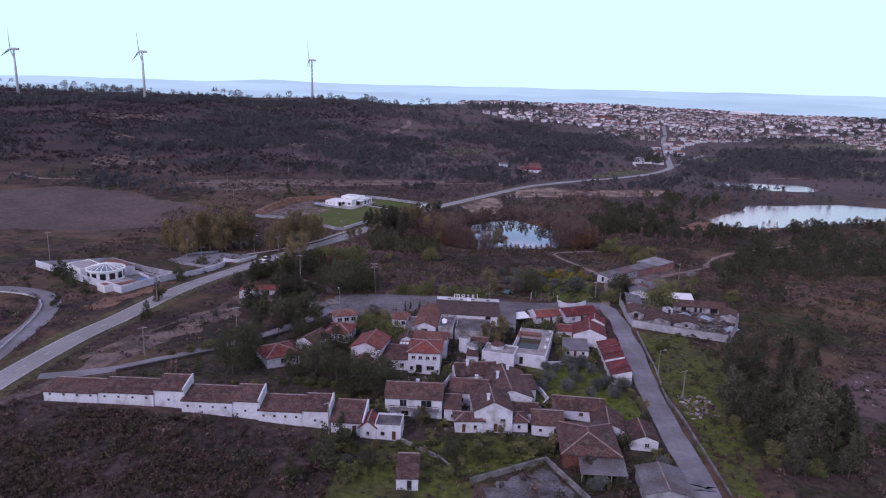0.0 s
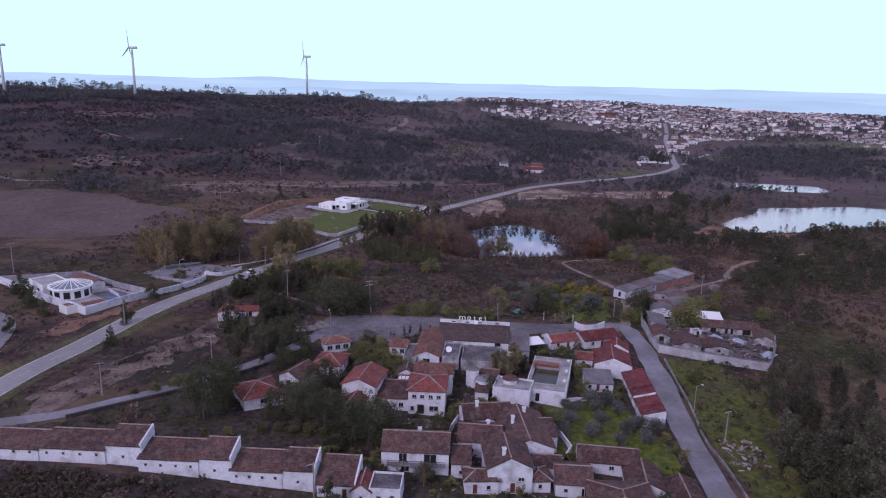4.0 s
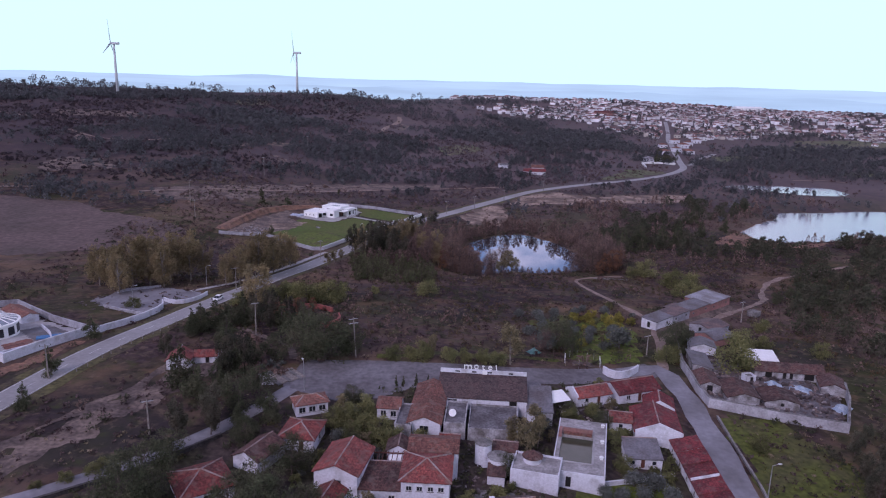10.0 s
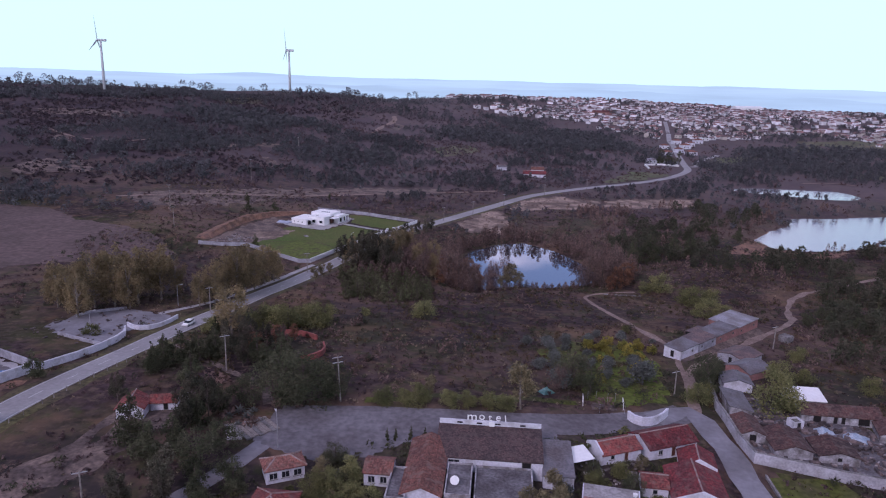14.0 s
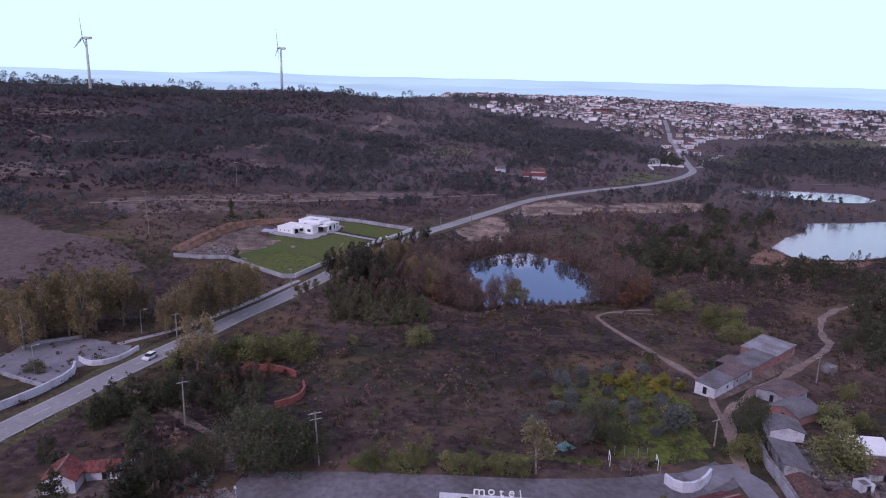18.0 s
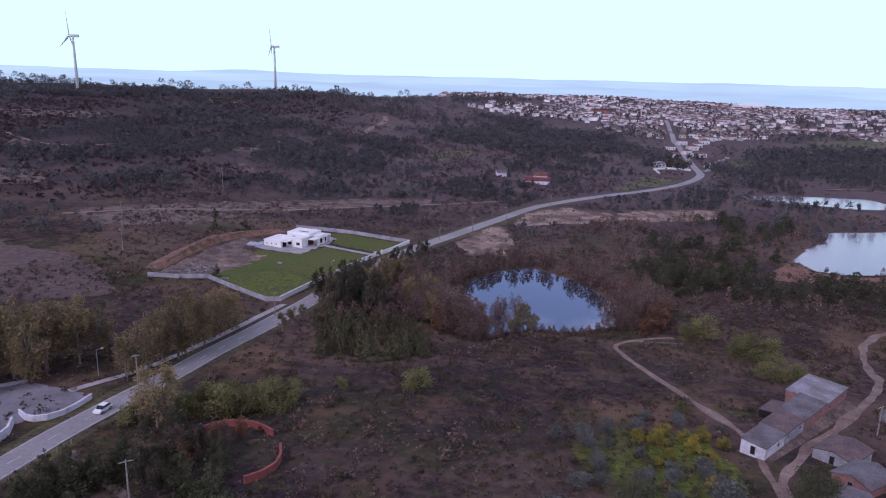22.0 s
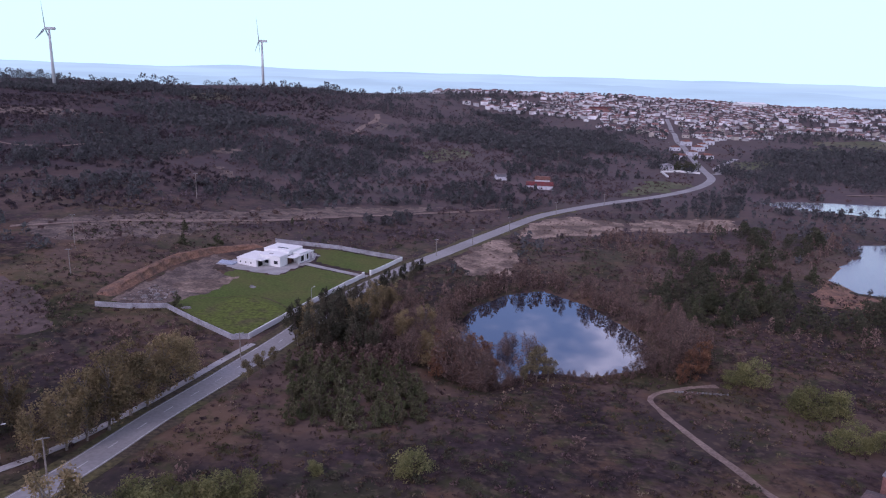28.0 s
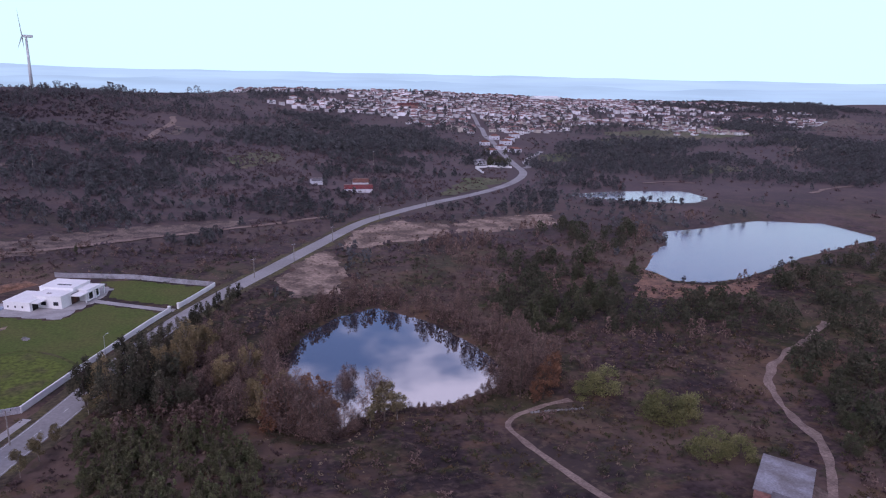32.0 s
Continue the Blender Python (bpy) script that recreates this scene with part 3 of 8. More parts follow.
def house(name, x, y, w, d, h, roof="gable", ridge="x", yaw=0, rise=1.4, over=0.35, wall=None, tiles=None, holes=(), chimneys=(), rakes="", label="", category="house", group="", z=None, caps=True, foot=1.0, raised=0.55):
    """A building: wall, roof with ridge caps, openings, chimneys and raised end walls."""
    wall, tiles = wall or M_WHITE, tiles or M_TILE_OLD
    if ridge == "y":
        w, d, yaw = d, w, yaw + 90
        turn = {"f": ("l", -1), "r": ("f", 1), "b": ("r", -1), "l": ("b", 1)}
        holes = [(turn[s][0], u * turn[s][1], *rest) for s, u, *rest in holes]
        rakes = "".join(turn[s][0] for s in rakes)
        chimneys = [(cy, -cx, *rest) for cx, cy, *rest in chimneys]
    ob = thing(name, x, y, z, yaw, label, category, group)
    hw, hd = w / 2, d / 2
    FOOTPRINTS.append((x, y, hw, hd, radians(yaw)))
    bm = bmesh.new()
    rb = bmesh.new()
    if roof == "gable":
        add_prism(bm, [(-hd, -foot), (-hd, h), (0, h + rise), (hd, h), (hd, -foot)], -hw, hw)
        s = hd + over
        e = h - rise * over / hd
        add_prism(rb, [(-s, e + 0.02), (0, h + rise + 0.02), (s, e + 0.02), (s, e + 0.2), (0, h + rise + 0.22), (-s, e + 0.2)], -hw - over * 0.6, hw + over * 0.6)
        crest = [((-hw - over * 0.6, 0, h + rise + 0.2), (hw + over * 0.6, 0, h + rise + 0.2))]
    elif roof == "hip":
        add_box(bm, -hw, hw, -hd, hd, -foot, h)
        a, b = hw + over, hd + over
        rl = max(a - b, 0.05)
        lo = [rb.verts.new((sx * a, sy * b, h - 0.1)) for sx, sy in ((-1, -1), (1, -1), (1, 1), (-1, 1))]
        up = [rb.verts.new((sx * a, sy * b, h + 0.08)) for sx, sy in ((-1, -1), (1, -1), (1, 1), (-1, 1))]
        r0, r1 = rb.verts.new((-rl, 0, h + rise)), rb.verts.new((rl, 0, h + rise))
        rb.faces.new(lo[::-1])
        for i in range(4):
            rb.faces.new((lo[i], lo[(i + 1) % 4], up[(i + 1) % 4], up[i]))
        for f in ((up[0], up[1], r1, r0), (up[1], up[2], r1), (up[2], up[3], r0, r1), (up[3], up[0], r0)):
            rb.faces.new(f)
        crest = [((-rl, 0, h + rise), (rl, 0, h + rise))] + [((sx * rl, 0, h + rise), (sx * a, sy * b, h + 0.1)) for sx in (-1, 1) for sy in (-1, 1)]
    elif roof == "shed":
        add_prism(bm, [(-hd, -foot), (-hd, h), (hd, h + rise), (hd, -foot)], -hw, hw)
        k = rise / d
        s = hd + over
        add_prism(rb, [(-s, h - k * over + 0.02), (s, h + rise + k * over + 0.02), (s, h + rise + k * over + 0.2), (-s, h - k * over + 0.2)], -hw - 0.15, hw + 0.15)
        crest = [((-hw, s - 0.1, h + rise + k * over + 0.2), (hw, s - 0.1, h + rise + k * over + 0.2))]
    else:
        add_box(bm, -hw, hw, -hd, hd, -foot, h)
        crest = []
        add_box(rb, -hw + 0.2, hw - 0.2, -hd + 0.2, hd - 0.2, h + 0.004, h + 0.06)
        pb = bmesh.new()
        q = 0.2
        for b in ((-hw, hw, -hd, -hd + q), (-hw, hw, hd - q, hd), (-hw, -hw + q, -hd + q, hd - q), (hw - q, hw, -hd + q, hd - q)):
            add_box(pb, *b, h + 0.002, h + 0.42)
        part("parapet", pb, wall, ob)
    part("wall", bm, wall, ob)
    part("roof", rb, tiles, ob)
    if caps:
        for p, q in crest:
            cb = bmesh.new()
            add_tube(cb, p, q, 0.14, seg=6)
            part("ridge_cap", cb, M_CAP, ob)
    for s in rakes:
        cb = bmesh.new()
        sx = -1 if s == "l" else 1
        x0, x1 = sorted((sx * (hw - 0.1), sx * (hw + 0.22)))
        if roof == "shed":
            add_prism(cb, [(-hd - 0.1, -foot), (-hd - 0.1, h + raised), (hd + 0.1, h + rise + raised + 0.05), (hd + 0.1, -foot)], x0, x1)
        else:
            add_prism(cb, [(-hd - 0.1, -foot), (-hd - 0.1, h + 0.5), (0, h + rise + 0.6), (hd + 0.1, h + 0.5), (hd + 0.1, -foot)], x0, x1)
        part("end_wall", cb, wall, ob)
    for s, u, zz, ww, hh, kind in holes:
        opening(ob, s, u, zz, ww, hh, kind, hw, hd)
    for cx, cy, cz in chimneys:
        cb = bmesh.new()
        add_box(cb, cx - 0.3, cx + 0.3, cy - 0.3, cy + 0.3, h * 0.6, cz)
        add_box(cb, cx - 0.4, cx + 0.4, cy - 0.4, cy + 0.4, cz, cz + 0.15)
        part("chimney", cb, M_WHITE, ob)
    return ob


def wall_run(name, pts, h, thick, material, label, step=3.0, cap=None, category="wall", top=None):
    """A boundary wall that follows the ground, with a coping."""
    ob = thing(name, *pts[0], 0.0, 0, label, category)
    ob.matrix_basis = pose(0, 0, 0)
    bm, cb = bmesh.new(), bmesh.new()
    for (ax, ay), (bx, by) in zip(pts, pts[1:]):
        a, b = Vector((ax, ay)), Vector((bx, by))
        n = max(1, round((b - a).length / step))
        t = (b - a).normalized()
        k = Vector((-t.y, t.x)) * thick / 2
        for i in range(n):
            p, q = a.lerp(b, i / n), a.lerp(b, (i + 1) / n)
            if i == 0:
                p = p - t * thick / 2
            if i == n - 1:
                q = q + t * thick / 2
            for target, grow, lo, hi in ((bm, 1, -0.6, h), (cb, 1.35, h + 0.003, h + 0.1)):
                c = [p - k * grow, q - k * grow, q + k * grow, p + k * grow]
                zs = [G(p.x, p.y), G(q.x, q.y), G(q.x, q.y), G(p.x, p.y)]
                lo_v = [target.verts.new((v.x, v.y, z + lo)) for v, z in zip(c, zs)]
                hi_v = [target.verts.new((v.x, v.y, (top if top is not None else z) + hi)) for v, z in zip(c, zs)]
                target.faces.new(lo_v[::-1])
                target.faces.new(hi_v)
                for j in range(4):
                    target.faces.new((lo_v[j], lo_v[(j + 1) % 4], hi_v[(j + 1) % 4], hi_v[j]))
    part("wall_body", bm, material, ob)
    part("coping", cb, cap or material, ob)
    return ob


M_CAP = mat("pale_ridge_mortar", (0.32, 0.27, 0.27), (0.24, 0.15, 0.12), 0.8, 0.9)


def vents(w, n, z=1.4):
    return [("f", -w / 2 + w * (i + 0.5) / n, z, 0.5, 0.5, "vent") for i in range(n)]


# the long white outbuilding on the near edge of the village, stepping down the slope
ROW = "stepped white outbuildings"
LR = "long whitewashed outbuilding with a weathered brown tile roof"
for x0, x1, y, h, rise in ((-80.5, -69, 138.2, 2.1, 0.8), (-69, -57.2, 137.8, 2.5, 0.9), (-57.2, -51, 137.6, 3.7, 1.1), (-51, -40.5, 136.0, 2.7, 1.1), (-40.5, -35, 135.8, 3.7, 1.2), (-35, -26, 135.0, 2.7, 1.1), (-26, -20.5, 134.8, 3.7, 1.2)):
    tall = x1 - x0 < 7
    house("outbuilding", (x0 + x1) / 2, y, x1 - x0, 5.2, h, "shed", "x", -3, rise, 0.25, rakes="r" if tall else "", holes=vents(x1 - x0, 1 if tall else 4), label=LR if not tall else "taller whitewashed outbuilding bay with a raised end wall", category="outbuilding", group=ROW)
house("cottage", -16.5, 134.0, 6.5, 6.5, 2.67, "shed", "x", -4, 1.6, holes=[("f", -1.2, 0.9, 0.9, 0.9, "win"), ("f", 1.5, 0.1, 0.9, 2.0, "door")], rakes="r", label="small whitewashed cottage with a brown tile roof")
house("cottage", -12.2, 132.4, 3.2, 5, 2.39, "gable", "y", -4, 1.3, tiles=M_TILE_RED, holes=[("f", 0, 0.8, 0.7, 0.8, "win")], label="narrow cottage with a reddish gabled roof")
house("annexe", -8.2, 132.6, 5.4, 5.5, 2.8, "flat", "x", -4, tiles=M_FLATROOF, holes=[("f", -1, 1.0, 0.8, 0.8, "vent"), ("f", 1.3, 0.1, 0.9, 2.0, "door")], label="plain whitewashed annexe with a grey flat roof")
house("hut", -3.6, 115.8, 3.9, 6, 2.4, "shed", "x", 0, 1.2, holes=[("f", 0.4, 0.1, 0.9, 1.9, "vent")], label="little white hut with a brown tile roof in the grass", category="hut")
house("balcony_house", -3.4, 144.6, 12.4, 8.2, 4.3, "gable", "x", -3, 1.8, chimneys=[(0.5, 0.6, 6.6)], rakes="", holes=[("f", -2.2, 2.3, 1.6, 1.7, "win"), ("f", 2.8, 2.3, 2.4, 1.7, "win"), ("f", -1.8, 0.2, 1.6, 1.3, "win"), ("f", 2.2, 0.2, 1.6, 1.3, "win"), ("r", 0.5, 2.2, 1.0, 1.2, "win")], label="two-storey white house with a long balcony and brown tiles")
bal = bpy.data.objects["balcony_house"]
part("balcony", box_bm(-5.0, 5.6, -5.3, -4.11, 1.95, 2.12), M_CONCRETE, bal, "concrete balcony slab")
rail = bmesh.new()
add_box(rail, -5.0, 5.6, -5.28, -5.2, 2.95, 3.03)
for i in range(15):
    add_box(rail, -5 + i * 0.755, -4.95 + i * 0.755, -5.27, -5.21, 2.12, 2.95)
part("railing", rail, M_DARK, bal, "dark iron balcony railing")
house("lean_to", 5.0, 142.0, 3.6, 5, 2.9, "shed", "x", -3, 0.8, label="low lean-to with brown tiles beside the balcony house", category="lean-to", holes=[("f", 0, 0.8, 0.8, 0.9, "win")])

# the huddle of old roofs in the middle
HUD = "huddle of old tiled houses"
house("old_house", 13.2, 140.0, 8.0, 9, 4.9, "gable", "y", 3, 2.0, chimneys=[(-1.0, -2.6, 7.8)], holes=[("f", -2.2, 2.4, 1.2, 0.8, "win"), ("f", 2.0, 2.4, 1.2, 0.8, "win"), ("f", 0.5, 0.1, 1.0, 2.1, "door")], rakes="", label="white gabled house with a tall chimney and mossy brown tiles", group=HUD)
house("old_house", 8.3, 136.9, 6.0, 4.2, 2.7, "hip", "x", 3, 1.1, holes=[("f", -1.2, 0.1, 0.9, 2.0, "door"), ("f", 1.2, 0.9, 0.8, 0.9, "win")], label="low white front house with a hipped brown roof", group=HUD)
house("old_house", 17.5, 152.0, 9.5, 15, 3.9, "gable", "y", 4, 1.8, chimneys=[(-2.0, 0.5, 6.6), (1.0, 4.5, 6.4)], holes=[("r", -2.0, 1.6, 1.2, 1.2, "win"), ("r", 2.0, 1.6, 1.0, 1.2, "win")], label="long white house under sagging brown tiles", group=HUD)
house("old_house", 9.0, 151.0, 8.5, 8, 3.3, "gable", "x", -6, 1.5, chimneys=[(1.5, 0.5, 5.6)], holes=[("f", -1.5, 1.0, 1.0, 1.0, "win"), ("l", 0, 1.0, 0.8, 0.9, "win")], label="old low house with uneven brown roof tiles", group=HUD)
house("old_house", 10.5, 159.0, 10, 6.5, 3.6, "gable", "x", 8, 1.7, chimneys=[(-2.0, -0.6, 6.2)], holes=[("f", 2.5, 1.2, 0.9, 0.9, "win")], label="old brown-roofed house at the back of the huddle", group=HUD)
house("old_house", 22.6, 153.5, 3.2, 5.5, 3.4, "shed", "x", 4, 0.9, holes=[("f", 0.2, 1.4, 1.1, 1.2, "dark"), ("r", 0.0, 1.4, 0.8, 0.9, "win")], label="small white side wing with one dark window", group=HUD)
house("cottage", 18.8, 138.8, 3.8, 4.6, 2.3, "hip", "y", 5, 1.1, holes=[("f", 0, 0.8, 0.8, 0.9, "win")], label="tiny white cottage with a brown hipped roof")
house("cottage", 25.2, 139.2, 6.6, 7.5, 2.76, "gable", "x", -4, 1.4, holes=[("f", 1.8, 0.1, 1.1, 2.0, "win"), ("f", -1.5, 1.1, 0.7, 0.7, "vent")], label="small white house with a faded brown roof")
house("cottage", 20.8, 143.5, 6, 4.5, 2.39, "gable", "x", -4, 1.1, label="low brown-roofed store between the houses")
house("farmhouse", 33.5, 147.2, 11.5, 6.5, 2.55, "gable", "x", -8, 1.5, holes=[("f", -3.6, 1.1, 0.9, 0.9, "win"), ("f", 0.6, 1.1, 1.0, 0.9, "win"), ("l", 0, 1.0, 0.8, 0.8, "win")], label="whitewashed farmhouse with a broad brown roof")
house("farmhouse", 38.5, 140.0, 6.5, 8, 2.46, "gable", "y", -8, 1.4, label="brown-roofed farm store beside the barn", holes=[("r", 0, 1.0, 0.9, 0.9, "win")])
house("barn", 32.0, 129.6, 10.8, 13, 3.5, "hip", "y", -4, 2.0, 0.5, wall=M_BRICK, holes=[("l", 0, 1.0, 1.2, 1.0, "dark")], label="large barn with dark brick walls and old brown tiles", category="barn")
porch = thing("porch", 33.2, 120.6, None, -4, "open barn porch with a grey sheet roof on posts", "porch")
bm = bmesh.new()
add_prism(bm, [(-2.6, 2.35), (2.5, 3.3), (2.5, 3.38), (-2.6, 2.43)], -4.4, 4.4)
part("roof", bm, M_SHEET, porch)
for px in (-4.1, -1.4, 1.4, 4.1):
    part("post", box_bm(px - 0.09, px + 0.09, -2.4, -2.22, -0.6, 2.4), M_POLE, porch)
part("back_wall", box_bm(-4.2, 4.2, 2.1, 2.3, -0.6, 3.0), M_BRICK, porch)
house("shed", 45.0, 136.5, 5.6, 8, 2.3, "gable", "y", -4, 1.0, tiles=M_TILE_OLD, holes=[("f", 0.5, 0.8, 1.0, 1.0, "win"), ("r", 2, 0.9, 0.9, 0.9, "dark")], label="white shed with old brown tiles by the lane", category="shed")
house("shed", 43.6, 116.8, 8.0, 9.5, 2.9, "gable", "y", -4, 1.0, tiles=M_SHEET, wall=M_GREY_WALL, label="grey shed with corrugated sheet roof by the lane", category="shed")
wall_run("court_wall", [(8, 116), (23.2, 125.3), (29, 113), (33, 100)], 1.1, 0.3, M_CONCRETE, "low grey wall round an old dark court")
wall_run("garden_wall", [(-6, 130), (2, 124), (4, 121)], 0.7, 0.3, M_CONCRETE, "short stone garden wall running through grass")
patch("court_floor", [(10, 115.5), (23, 123.5), (28, 113), (31, 100), (12, 100)], M_FLATROOF, "cracked dark court floor", 0.12, wobble=0.2)

# the two-storey house and its wings
tiles2 = M_TILE_RED
house("villa_house", -1.6, 166.6, 7.8, 8.6, 5.4, "hip", "x", -4, 1.7, 0.45, tiles=tiles2, holes=[("f", -2.6, 3.6, 1.0, 0.9, "win"), ("f", -0.9, 3.6, 1.0, 0.9, "win"), ("f", 0.9, 3.6, 1.0, 0.9, "win"), ("f", 2.6, 3.6, 1.0, 0.9, "win"), ("f", -1.2, 0.1, 1.5, 2.1, "dark"), ("f", 1.6, 0.8, 2.0, 1.2, "win"), ("f", -3.0, 0.7, 0.9, 1.1, "win"), ("r", 0, 3.2, 1.1, 1.1, "win"), ("r", 1.5, 0.7, 1.1, 1.1, "win")], label="two-storey white house with a red hipped tile roof")
house("villa_wing", -0.4, 173.8, 8.6, 5.4, 5.2, "gable", "x", -4, 0.9, tiles=M_TILE_ORANGE, label="back wing with faded orange roofing", holes=[("r", 0, 2.8, 1.0, 1.0, "win")], caps=False)
house("villa_wing", -15.6, 168.8, 7.4, 9.5, 4.6, "gable", "y", -12, 1.5, tiles=tiles2, holes=[("f", 0.2, 2.2, 1.6, 1.3, "dark"), ("r", -2.5, 2.0, 1.0, 1.1, "win")], label="white side wing with a ridged red tile roof")
house("villa_wing", -8.6, 166.8, 8.8, 6.2, 2.6, "shed", "x", -3, 1.2, tiles=M_TILE_OLD, label="low brown-roofed range between the two wings", holes=[("f", -2, 0.6, 1.1, 1.1, "win"), ("f", 1.4, 0.6, 1.1, 1.1, "win")])
house("villa_wing", -17.7, 160.4, 4.4, 7.5, 2.5, "gable", "y", -14, 1.2, tiles=tiles2, label="low lean-to range with red tiles", holes=[("r", 0, 0.8, 0.8, 0.9, "win")])
house("store", -6.6, 176.0, 4.0, 4.0, 3.2, "gable", "y", -4, 1.1, tiles=M_TILE_OLD, label="small brown-roofed store behind the house", category="store")
tp = thing("white_canopy", -6.0, 172.2, None, 0, "sagging white canopy over the courtyard", "canopy")
bm = bmesh.new()
add_prism(bm, [(-1.6, 3.2), (0, 3.7), (1.6, 3.1), (1.6, 3.16), (0, 3.76), (-1.6, 3.26)], -2.2, 2.2)
part("sheet", bm, M_CLEAN, tp)
for px, py in ((-2, -1.4), (2, -1.4), (-2, 1.4), (2, 1.4)):
    part("post", box_bm(px - 0.05, px + 0.05, py - 0.05, py + 0.05, -0.6, 3.2), M_POLE, tp)

pg = thing("pergola", -10.2, 171.6, None, -4, "dark timber pergola over the courtyard between the wings", "pergola")
for px in (-4, 0, 4):
    for py in (-1.8, 1.8):
        part("post", box_bm(px - 0.1, px + 0.1, py - 0.1, py + 0.1, -0.8, 3.3), M_POLE, pg)
for py in (-1.8, 1.8):
    part("beam", box_bm(-4.4, 4.4, py - 0.1, py + 0.1, 3.304, 3.5), M_DOOR, pg)
for i in range(11):
    part("rafter", box_bm(-4.2 + i * 0.84 - 0.06, -4.2 + i * 0.84 + 0.06, -2.3, 2.3, 3.504, 3.62), M_DOOR, pg)
wall_run("lane_edge_wall", [(61.4, 200), (60.6, 190), (59.6, 175), (58.4, 166)], 0.5, 0.3, M_CONCRETE, "low stained wall on the meadow side of the lane")
wall_run("lane_edge_wall", [(57.8, 163), (57.4, 157), (58.0, 150), (57.6, 140), (57.2, 128), (56.6, 112)], 0.6, 0.25, M_CONCRETE, "low grey wall on the meadow side of the lane")
wall_run("garden_wall", [(24.5, 146), (27.5, 152), (25.5, 160)], 1.2, 0.25, M_WHITE, "white garden wall beside the orchard")
wall_run("garden_wall", [(2.5, 150), (3.2, 156), (5, 161)], 1.3, 0.25, M_WHITE, "curved white garden wall between houses")
wall_run("garden_wall", [(29, 172), (36, 174), (44, 176.5)], 0.9, 0.25, M_WHITE, "low white wall behind the olives")
wall_run("garden_wall", [(-22, 156), (-12, 156.5), (-6, 157)], 0.9, 0.25, M_CONCRETE, "low concrete garden wall among trees")

# red-roofed houses up the slope
house("red_house", -38.0, 163.2, 8.2, 8.2, 2.61, "hip", "x", 32, 1.8, 0.5, tiles=M_TILE_RED, holes=[("f", 0, 0.8, 1.6, 1.2, "win"), ("r", 0.5, 0.8, 1.4, 1.2, "win")], label="white cottage with a red hipped roof among trees")
house("red_house", -31.2, 173.4, 5.2, 7.5, 2.43, "gable", "y", -25, 1.3, tiles=M_TILE_OLD, label="brown-roofed cottage with a pale ridge", holes=[("f", 0, 0.8, 1.0, 1.0, "win")])
house("red_house", -25.0, 180.8, 6.6, 7.2, 2.43, "hip", "y", -8, 1.7, tiles=M_TILE_RED, holes=[("r", 0, 0.8, 1.2, 1.1, "win"), ("f", 1.0, 0.1, 1.0, 2.0, "door")], label="cottage with a steep red tile roof")
house("kiosk", -25.4, 192.0, 6.4, 4.0, 2.4, "hip", "x", 22, 1.2, tiles=M_TILE_ORANGE, holes=[("f", -2, 0.7, 1.4, 1.2, "win"), ("f", 0, 0.7, 1.4, 1.2, "win"), ("f", 2, 0.7, 1.4, 1.2, "win"), ("r", 0, 0.7, 1.4, 1.2, "win")], label="glazed white kiosk with an orange tile roof", category="kiosk")
house("red_house", -58.2, 211.6, 5.0, 5.0, 2.25, "gable", "y", 6, 1.5, tiles=M_TILE_RED, label="tiny white house with red tiles hidden in trees")

# the motel
motel = house("motel", 9.9, 199.0, 18.6, 9.6, 2.4, "shed", "x", -6, 1.2, 0.2, tiles=M_TILE_GREY, caps=False, holes=[("f", -6, 0.6, 2.0, 1.6, "win"), ("f", 6.5, 0.4, 1.6, 2.0, "dark")], label="single-storey motel with a broad brown roof behind a white parapet", category="motel")
bm = bmesh.new()
add_box(bm, -9.4, 9.4, 4.9, 5.2, -1, 4.7)
part("parapet", bm, M_WHITE, motel, "long white parapet along the roof")
# near-black strips on the solid parapet paint the shade in its slots
for u in (-5.6, -2.0, 1.4, 6.0):
    part("slot_shade", box_bm(u - 0.5, u + 0.5, 4.86, 4.93, 4.05, 4.35), M_DARK, motel)
part("niche", box_bm(-0.2, 0.8, 4.65, 4.899, 3.7, 4.6), M_CLEAN, motel)
for ch, u, lift, lean, wide in (("m", -3.4, 0.05, 0, 1.25), ("o", -1.6, 0.15, 4, 1.0), ("t", 0.0, 0.0, -3, 1.0), ("e", 1.4, 0.1, 6, 1.0), ("l", 2.9, -0.2, -8, 1.0)):
    txt = bpy.data.curves.new("letter", "FONT")
    txt.body, txt.size, txt.extrude, txt.align_x = ch, 2.1, 0.06, "CENTER"
    txt.materials.append(M_CLEAN)
    lo = new("letter", txt)
    lo.parent = motel
    lo.matrix_basis = pose(u, 5.05, 4.72 + lift, 90, lean, 0) @ Matrix.Diagonal((wide, 1, 1, 1))
    lo["label"] = "white free-standing roof letter"
house("motel_wing", -1.4, 192.2, 6.2, 17.5, 2.46, "gable", "y", -6, 1.3, tiles=M_TILE_ORANGE, caps=False, holes=[("f", 0, 0.6, 1.8, 1.4, "win")], label="motel wing with a pinkish orange tile roof", category="motel")
house("motel_wing", -5.9, 187.0, 3.2, 9, 2.63, "flat", "x", -6, wall=M_DIRTY, tiles=M_FLATROOF, label="flat-roofed grey wing with a white edge", category="motel")
house("motel_wing", -9.2, 192.2, 4.6, 5.0, 2.29, "gable", "x", -6, 1.0, tiles=M_TILE_ORANGE, caps=False, holes=[("f", -1, 0.5, 1.2, 1.3, "win"), ("f", 1, 0.5, 1.2, 1.3, "win")], label="small bungalow with an orange tile roof", category="motel")
